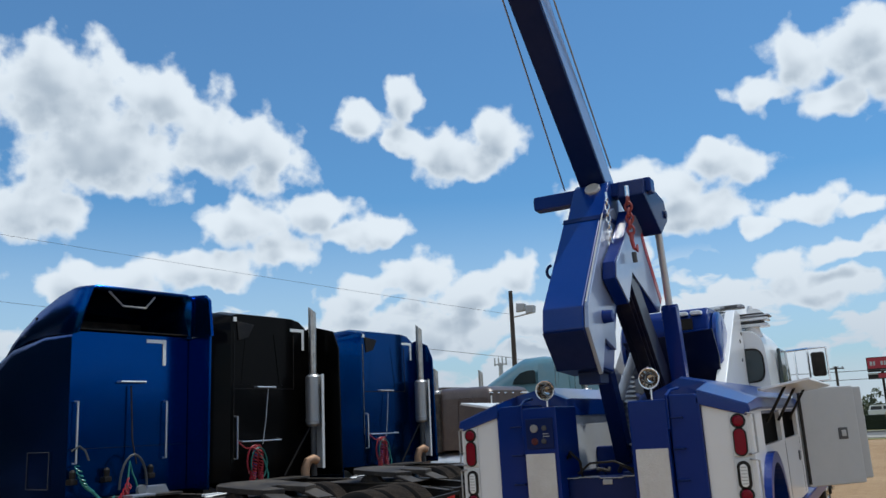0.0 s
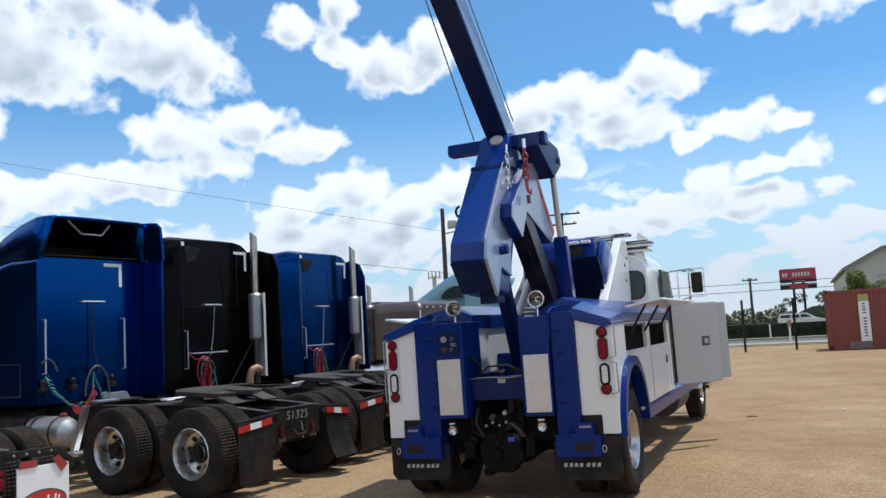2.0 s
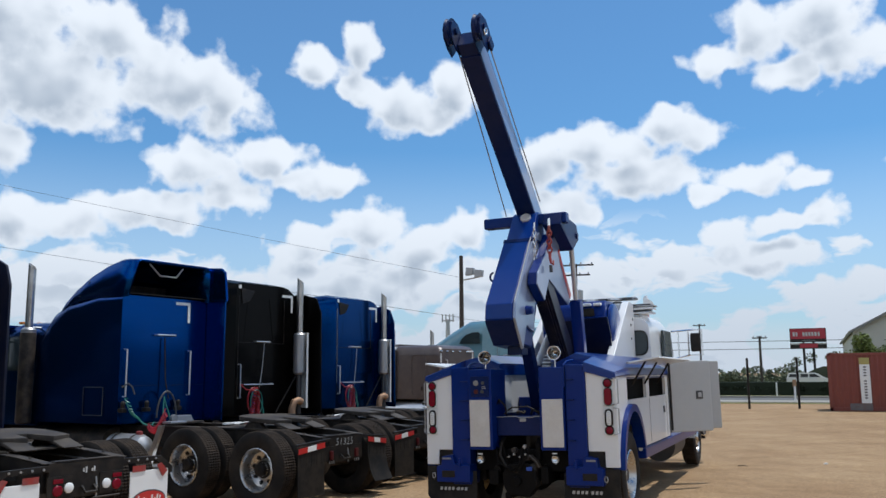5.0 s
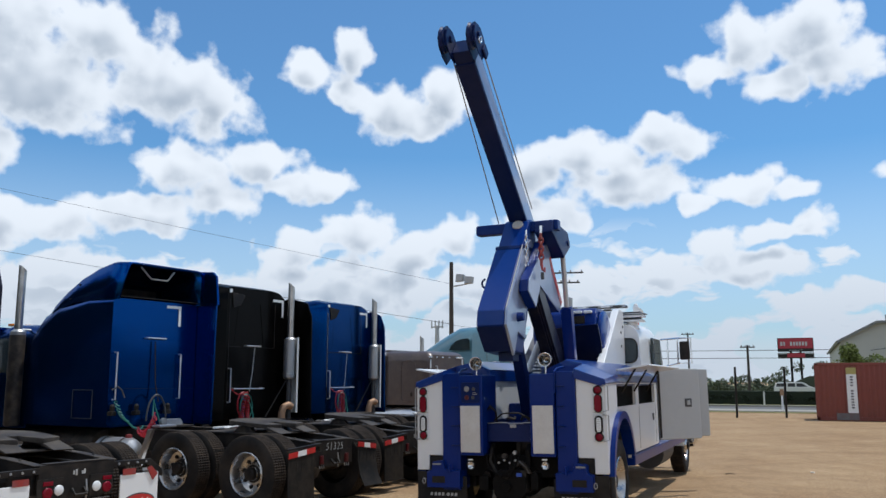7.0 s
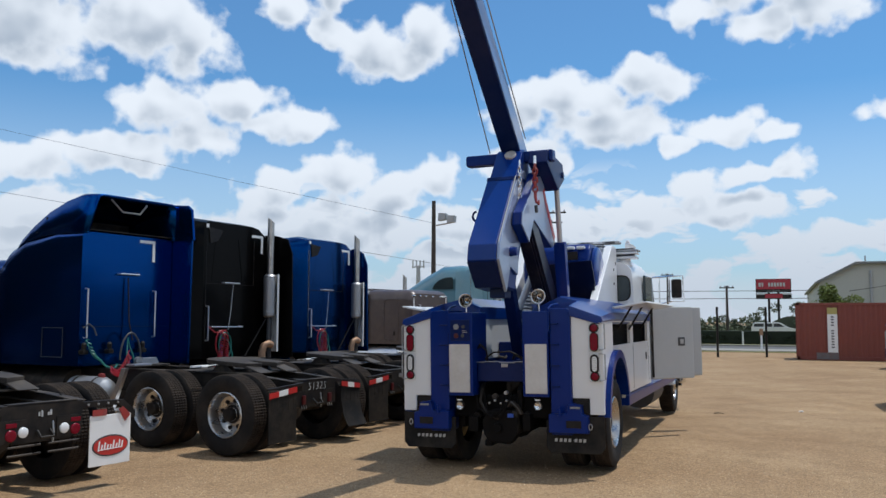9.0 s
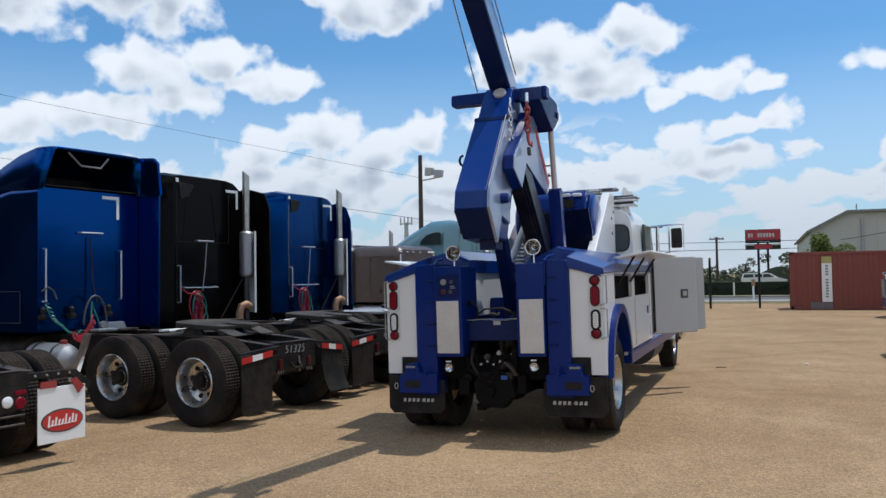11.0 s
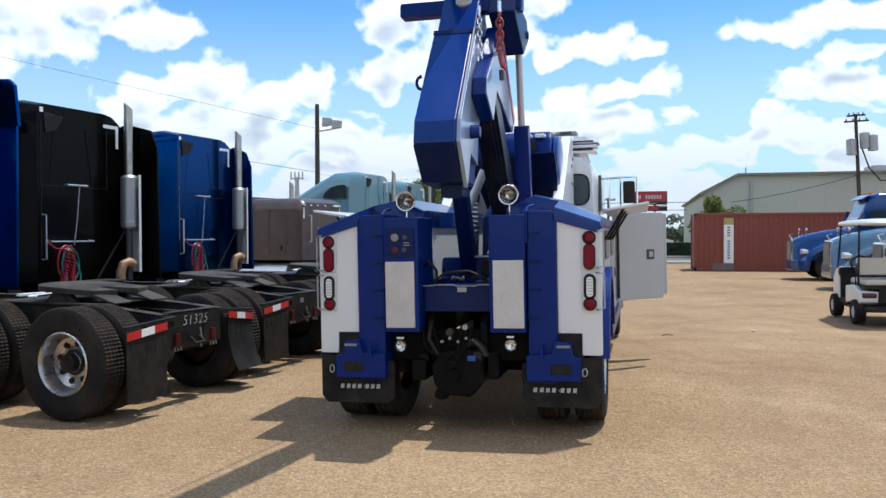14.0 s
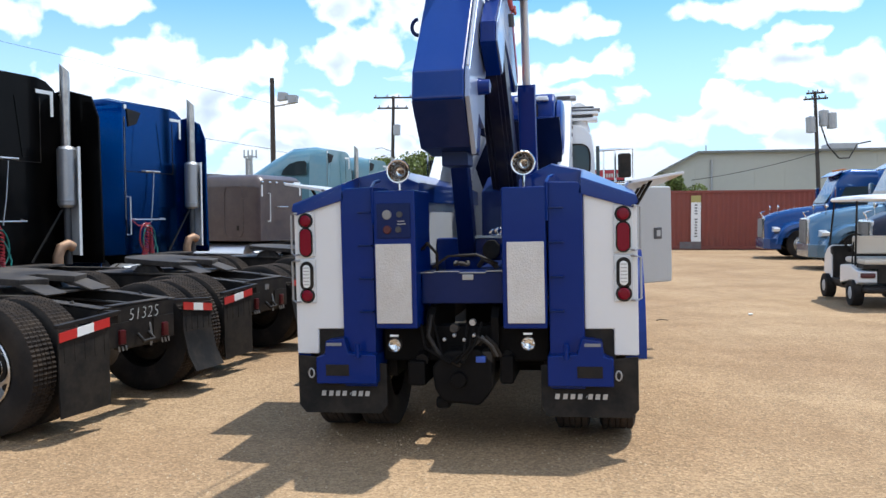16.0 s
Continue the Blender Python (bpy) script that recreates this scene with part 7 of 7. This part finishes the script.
CONTGREY = material("scraped_grey_primer", (0.16, 0.145, 0.14), 0.7, 0, 0, 0.2, 5.0, 0.05, 30, (0.2, 0.05, 0.035), 0.4, 6.0)
container(pose(3.80, 33.1, 0, 0, 0, 0))


def building():
    Bd = thing("warehouse", "long tan metal warehouse with a low gable roof", "building", pose(9.4, 60, 0))
    bm = aprism(B(), [(-3.45, 0), (55, 0), (55, 6.0), (-0.95, 6.0), (-3.45, 4.70)], "y", 0, 30)
    part("wall", bm, TANWALL, Bd, "tan ribbed metal wall")
    bm = aprism(B(), [(-3.65, 4.58), (-0.95, 6.0), (55.4, 6.0), (55.4, 6.16), (-1.0, 6.16), (-3.75, 4.72)], "y", -0.4, 30.4)
    part("roof", bm, material("weathered_grey_roof", (0.20, 0.20, 0.19), 0.6), Bd, "grey metal roof edge")
    for k in range(28):
        x = -3.2 + 2.1 * k
        z = 5.95 if x > -0.95 else 4.65 + (x + 3.45) * 0.52
        part("wall_seam", abox(B(), (x - 0.03, -0.03, 0.0), (x + 0.03, 0.0, z)), TANWALL, Bd)
    part("roof_unit", abox(B(), (9.0, 3, 6.1), (11.0, 5.5, 6.8), 0.05), STEEL, Bd, "grey rooftop air unit")
    part("roof_vane", atube(B(), [(-0.15, 2.0, 6.1), (-0.15, 2.0, 6.75)], 0.05, 6), STEEL, Bd)
    part("gutter_pipe", atube(B(), [(0.0, -0.12, 5.5), (0.0, -0.12, 0.0)], 0.09, 8), STEEL, Bd)
    return Bd


building()


SIGNRED = material("deep_red_sign_paint", (0.36, 0.012, 0.028), 0.4, 0, 0.2, 0.08, 2.0)


def board_sign():
    S = thing("road_sign_board", "red and black business sign board on dark posts", "sign", pose(2.50, 105, 0) @ Matrix.Diagonal((1.60, 1.5, 1.42, 1)))
    for x in (-0.35, 0.35):
        part("post", atube(B(), [(x, 0.1, 0), (x, 0.1, 3.9)], 0.09, 10), BLACK, S, "black post")
    bd = part("board", abox(B(), (-1.3, -0.15, 3.80), (1.3, 0.15, 5.0), 0.03), BLACK, S, "black-edged sign board")
    part("red_field", abox(B(), (-1.24, -0.158, 4.08), (1.24, -0.148, 4.95), 0.003), SIGNRED, bd, "deep red field")
    for k, (x, w) in enumerate(((-1.0, 0.16), (-0.80, 0.12), (-0.30, 0.15), (-0.09, 0.14), (0.12, 0.15), (0.33, 0.14), (0.55, 0.15), (0.77, 0.14))):
        part("letter_bar", abox(B(), (x - w / 2, -0.166, 4.32), (x + w / 2, -0.158, 4.66)), CHALK, bd)
    part("letter_bar", abox(B(), (-0.45, -0.16, 3.90), (0.5, -0.15, 3.98)), STEEL, bd)
    b2 = part("lower_board", abox(B(), (-1.3, -0.12, 3.22), (1.3, 0.12, 3.72), 0.02), BLACK, S, "narrow dark lower board with a red middle")
    part("lower_field", abox(B(), (-0.62, -0.13, 3.30), (0.66, -0.12, 3.66)), SIGNRED, b2, "red strip")
    for x in (-0.95, 0.95):
        part("lower_bar", abox(B(), (x - 0.32, -0.13, 3.60), (x + 0.32, -0.12, 3.70)), CHALK, b2)


board_sign()


def fence_posts():
    for x, y in ((0.22, 34.5), (2.45, 35.5)):
        P = thing("gate_post", "thin black steel post at the edge of the lot", "post", pose(x, y, 0), "gate posts")
        part("post", atube(B(), [(0, 0, 0), (0, 0, 2.45)], 0.055, 8), BLACK, P)


fence_posts()

for x, y, z, h in ((0.55, 57.0, 0.06, 0.95), (2.02, 46.6, 0.06, 0.92)):
    P = thing("white_post", "short white painted post beside the road", "post", pose(x, y, z), "white posts")
    part("post", atube(B(), [(0, 0, 0), (0, 0, h)], 0.06, 12), WHITE, P)
    if y < 50:
        part("sign_plate", abox(B(), (-0.11, -0.075, h - 0.08), (0.11, -0.06, h + 0.32), 0.02), RUST, P, "small faded brown sign plate")

HEDGE = material("dark_hedge_leaves", (0.013, 0.022, 0.010), 0.7, 0, 0, 0.3, 3.0, 0, 30, None, 0, 3, 0.3, True, 0.5)
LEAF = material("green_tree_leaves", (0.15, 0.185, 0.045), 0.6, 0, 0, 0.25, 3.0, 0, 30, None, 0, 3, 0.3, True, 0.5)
# Paler and greyer than LEAF: the distance haze is in this colour.
LEAF_HAZE = material("haze_paled_leaves", (0.125, 0.145, 0.092), 0.7, 0, 0, 0.25, 3.0, 0, 30, None, 0, 3, 0.3, True, 0.45)
# Dark leaves for the unseen tree line that the paint reflects.
LEAF_DEEP = material("deep_green_tree_leaves", (0.042, 0.056, 0.030), 0.7, 0, 0, 0.25, 3.0, 0, 30, None, 0, 3, 0.3, True, 0.45)
BARK = material("grey_brown_bark", (0.12, 0.09, 0.065), 0.9, 0, 0, 0.3, 6.0, 0.5, 25)


def leaves(name, spots, size, mat, seed, count):
    """Many small leaf clumps round a set of centres (x, y, z, radius)."""
    rnd = np.random.RandomState(seed)
    verts, faces = [], []
    for k in range(count):
        x, y, z, r = spots[rnd.randint(len(spots))]
        v = rnd.normal(size=3)
        v /= np.linalg.norm(v)
        p = np.array((x, y, z)) + v * r * (0.55 + 0.5 * rnd.rand()) * np.array((1, 1, 0.8))
        a, b = rnd.normal(size=3), rnd.normal(size=3)
        a /= np.linalg.norm(a)
        b -= a * a.dot(b)
        b /= np.linalg.norm(b)
        s = size * (0.6 + 0.8 * rnd.rand())
        i = len(verts)
        verts += [tuple(p + a * s), tuple(p + b * s * 0.6), tuple(p - a * s), tuple(p - b * s * 0.6)]
        faces.append((i, i + 1, i + 2, i + 3))
    me = bpy.data.meshes.new(name)
    me.from_pydata(verts, [], faces)
    me.materials.append(mat)
    return me


def tree(x, y, h, w, seed, mat=None, label="leafy green tree beyond the parked trucks"):
    T = thing("tree", label, "tree", pose(x, y, 0), "trees")
    rnd = random.Random(seed)
    tr = atube(B(), [(0, 0, 0), (0.1, 0, h * 0.25), (0.0, 0.1, h * 0.5), (0.1, 0, h * 0.8)], 0.05 * h, 10, 0.012 * h)
    spots = []
    for k in range(22):
        a, e = rnd.uniform(0, 6.28), rnd.uniform(0.0, 1.0)
        r = w * 0.42 * math.sqrt(rnd.random()) * (1.1 - 0.55 * e)
        p = (r * math.cos(a), r * math.sin(a), h * (0.34 + 0.58 * e))
        spots.append((*p, w * rnd.uniform(0.11, 0.2)))
        if k < 8:
            atube(tr, [(0, 0, h * 0.3), (p[0] * 0.5, p[1] * 0.5, p[2] * 0.75), p], 0.018 * h, 6, 0.005 * h)
    part("trunk", tr, BARK, T, "grey-brown trunk and limbs")
    me = leaves("crown", spots, 0.019 * h, mat or LEAF, seed, 9500)
    ob = again("crown", me, T, Matrix.Identity(4))
    return T


tree(-11.5, 58, 6.2, 6.6, 3)
tree(-17.5, 66, 6.4, 7.0, 5)
tree(6.7, 54, 4.2, 4.2, 7, None, "bushy tree beside the warehouse")


def hedge():
    rnd = random.Random(2)
    spots = [(x + rnd.uniform(-0.1, 0.1), 58.2 + rnd.uniform(-0.15, 0.15), 0.34 + 0.42 * rnd.random(), 0.33) for x in [-28 + 0.2 * k for k in range(190)]]
    me = leaves("hedge", spots, 0.07, HEDGE, 6, 22000)
    bm = abox(B(), (-28, 57.95, 0), (10.0, 58.5, 1.04), 0.06)
    core = part("hedge_core", bm, HEDGE, None)
    ob = new("hedge", me)
    core.parent = ob
    tagged(ob, "long clipped dark green hedge along the far verge", "hedge")


hedge()


def far_woods():
    rnd = random.Random(9)
    spots, crest = [], []
    for k in range(240):
        x = -130 + 1.0 * k
        hgt = 1.25 + 1.0 * noise.noise(Vector((x * 0.07, 0, 0))) + 0.8 * rnd.random() + (0.9 if 2 < x < 13 else 0.0)
        crest.append((x, 0.4 + hgt * 0.62))
        for z in (0.6, 0.6 + hgt * 0.45, 0.6 + hgt * 0.9):
            spots.append((x + rnd.uniform(-2, 2), 105 + rnd.uniform(-3, 3), z, 0.75))
    me = leaves("far_woods", spots, 0.19, LEAF_HAZE, 12, 52000)
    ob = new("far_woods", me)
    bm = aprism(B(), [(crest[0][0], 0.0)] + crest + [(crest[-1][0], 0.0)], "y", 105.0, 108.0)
    core = part("thicket", bm, LEAF_HAZE, None)
    core.parent = ob
    tagged(ob, "low line of haze-paled green woods far across the road", "trees", kind="stuff")


far_woods()


def west_woods(x0, y0, y1, tall, seed):
    """An unseen tree line, added so the tractors' sides reflect something dark."""
    rnd = random.Random(seed)
    spots, crest = [], []
    for k in range(int((y1 - y0) / 1.15)):
        y = y0 + 1.15 * k
        hgt = tall + 2.6 * noise.noise(Vector((y * 0.06, 3.0, 0))) + 1.5 * rnd.random()
        crest.append((y, hgt * 0.9))
        for f in (0.12, 0.3, 0.5, 0.75, 0.95):
            spots.append((x0 + rnd.uniform(-2, 2), y + rnd.uniform(-1, 1), f * hgt, 1.7))
    ob = new("west_woods", leaves("west_woods", spots, 0.42, LEAF_DEEP, seed, 60 * len(spots)))
    bm = aprism(B(), [(crest[0][0], 0.0)] + crest + [(crest[-1][0], 0.0)], "x", x0 - 2.0, x0 - 0.5)
    core = part("thicket", bm, LEAF_DEEP, None)
    core.parent = ob
    tagged(ob, "unseen line of dark green trees added for reflections", "trees", kind="stuff")


west_woods(-50, 0, 20, 13.0, 14)
west_woods(-24, -62, 0, 7.0, 15)


def pole(x, y, h, arms, label, lean=0.0):
    P = thing("utility_pole", label, "pole", pose(x, y, 0, 0, lean, 0), "utility poles")
    part("shaft", atube(B(), [(0, 0, 0), (0, 0, h)], 0.16, 10, 0.11), DARKWOOD, P, "dark wooden shaft")
    for z, w in arms:
        ar = part("crossarm", abox(B(), (-w, -0.18, h - z - 0.08), (w, -0.06, h - z + 0.04), 0.01), DARKWOOD, P)
        for k in range(4):
            xx = -w + 0.15 + k * (2 * w - 0.3) / 3
            part("insulator", alathe(B(), [(0.05, 0.04), (0.07, 0.10), (0.04, 0.2), (0.0, 0.22)], (xx, -0.12, h - z), "z", 8), STEEL, ar)
    return P


lp = pole(-15.06, 35.0, 8.52, (), "dark wooden lamp pole with two floodlights")
for k, (x, z) in enumerate(((0.58, 7.55), (1.12, 7.4))):
    fl = part("floodlight", aprism(B(), [(x - 0.22, z - 0.22), (x + 0.22, z - 0.16), (x + 0.26, z + 0.20), (x - 0.18, z + 0.24)], "y", -0.30, 0.05, 0.02), STEEL, lp, "grey box floodlight")
part("lamp_arm", atube(B(), [(0, 0, 7.1), (0.6, -0.1, 7.15), (1.05, -0.1, 7.22)], 0.04, 8), STEEL, lp)
tp = pole(-14.4, 57.5, 10.6, ((0.1, 1.5), (0.9, 1.2)), "dark wooden utility pole with two crossarms", 1.2)
part("transformer", alathe(B(), [(0.0, 0.0), (0.28, 0.05), (0.28, 0.8), (0.0, 0.9)], (0.35, -0.2, 7.6), "z", 14), STEEL, tp, "grey transformer can")
part("street_lamp_arm", atube(B(), [(0, 0, 6.4), (-0.8, -0.2, 6.7), (-1.3, -0.3, 6.6)], 0.035, 8), STEEL, tp)
xp = pole(16.45, 57.5, 10.0, ((0.1, 0.6), (0.5, 0.8)), "dark utility pole with grey transformers", -2.6)
for x, z in ((-0.42, 7.1), (0.45, 7.5), (0.95, 7.3)):
    part("transformer", alathe(B(), [(0.0, 0.0), (0.34, 0.05), (0.34, 1.1), (0.0, 1.2)], (x, -0.3, z), "z", 14), STEEL, xp, "grey transformer can")
part("service_cable", atube(B(), [(0.2, -0.2, 7.8), (0.8, 0.3, 6.2), (1.6, 0.7, 5.3), (2.4, 1.2, 5.3), (3.2, 1.9, 6.3), (4.4, 3.0, 6.5)], 0.05, 6), BLACK, xp, "thick black service cable")
pole(-2.0, 85.0, 5.5, ((0.2, 0.75),), "utility pole across the road")
pole(-12.2, 120.0, 8.8, ((0.2, 0.9),), "far utility pole across the road")

def antenna_mast(m):
    A_ = thing("antenna_mast", "slim far mast with a row of antennas on top", "mast", m)
    part("shaft", atube(B(), [(0, 0, 0), (0, 0, 8.0)], 0.45, 10, 0.22), STEEL, A_, "tapered grey shaft")
    part("platform", abox(B(), (-0.75, -0.1, 7.80), (0.75, 0.1, 7.92), 0.02), STEEL, A_)
    for k in range(4):
        part("antenna", abox(B(), (-0.74 + 0.45 * k, -0.08, 7.7), (-0.62 + 0.45 * k, 0.08, 8.6), 0.02), STEEL, A_, "upright grey antenna")


antenna_mast(pose(-35.24, 80, 0))

WIRE = material("black_overhead_wire", (0.02, 0.02, 0.022), 0.6)


def wire(name, a, b, sag, r=0.008):
    a, b = Vector(a), Vector(b)
    pts = [a.lerp(b, k / 24) + Vector((0, 0, -sag * 4 * (k / 24) * (1 - k / 24))) for k in range(25)]
    ob = part(name, atube(B(), pts, r, 5), WIRE, None)
    return tagged(ob, "thin black overhead cable", "cable", "overhead cables")


wire("overhead_cable", (-15.06, 35.0, 7.26), (-66.4, -5.8, 19.6), 0.4)
wire("overhead_cable", (-15.06, 35.0, 4.96), (-106.4, 16.2, 22.0), 0.4, 0.012)
wire("overhead_cable", (-15.06, 35.0, 4.9), (-14.3, 57.4, 6.2), 0.3)
wire("overhead_cable", (-40.0, 85.0, 5.3), (60.0, 85.0, 5.6), 0.5, 0.03)
wire("overhead_cable", (-40.0, 85.0, 4.5), (60.0, 85.0, 4.8), 0.5, 0.03)
wire("overhead_cable", (16.4, 57.3, 5.8), (7.9, 59.35, 4.0), 0.2, 0.022)


def parked_car(m, label, kind, profile, roof, panes):
    """A far parked car: lower body, glasshouse with its panes, wheels."""
    V = thing(kind, label, "car", m)
    body = part("body", aprism(B(), profile, "x", -0.90, 0.90, 0.05), WHITE, V, "white car body")
    top = part("cabin", aprism(B(), roof, "x", -0.76, 0.76, 0.05), WHITE, body, "white roof and pillars")
    for s in (-1, 1):
        for pane in panes:
            part("side_window", aprism(B(), pane, "x", min(s * 0.755, s * 0.775), max(s * 0.755, s * 0.775), 0.006), CARGLASS, top, "dark side window")
        for y in (-1.45, 1.45):
            part("wheel", alathe(B(), [(0.0, -0.1), (0.2, -0.1), (0.33, -0.1), (0.34, 0.0), (0.33, 0.1), (0.0, 0.1)], (s * 0.82, y, 0.34), "x", 18), RUBBER, V)
    return V


CARGLASS = material("dusty_car_window", (0.05, 0.05, 0.055), 0.2, 0, 0.2, 0.1, 3.0)
parked_car(pose(2.5, 92, 0.06, 0, 0, -90), "white station wagon parked beyond the hedge", "parked_wagon",
           [(-2.3, 0.35), (2.35, 0.35), (2.4, 0.85), (1.5, 1.08), (-2.35, 1.08)],
           [(-2.3, 1.06), (-2.15, 1.50), (-1.9, 1.60), (0.5, 1.60), (0.8, 1.52), (1.55, 1.06)],
           [[(-2.1, 1.12), (-2.0, 1.46), (-1.05, 1.48), (-1.05, 1.12)], [(-0.9, 1.12), (-0.9, 1.48), (-0.15, 1.48), (-0.15, 1.12)], [(-0.02, 1.12), (-0.02, 1.48), (0.55, 1.48), (1.1, 1.12)]])


def litter():
    rnd = random.Random(5)
    for k, (x, y, s) in enumerate(((3.41, 8.46, 0.04),)):
        bm = aprism(B(), [(-s, -s * 0.6), (s * 0.8, -s), (s, s * 0.7), (-s * 0.5, s)], "z", 0.0, 0.015, 0.004)
        ob = part("paper_scrap", bm, TAPE, None)
        ob.matrix_world = pose(x, y, 0.0, 0, 0, 40 * k)
        tagged(ob, "small white scrap of paper on the gravel", "litter", "scraps on the gravel")

    tw = part("twig", atube(B(), [(-0.09, 0, 0.012), (-0.02, 0.02, 0.02), (0.09, -0.01, 0.014)], 0.011, 6, 0.005), BARK, None)
    tw.matrix_world = pose(1.96, 7.54, -0.012, 0, 0, 10)
    tagged(tw, "short dark twig lying on the gravel", "twig")


litter()
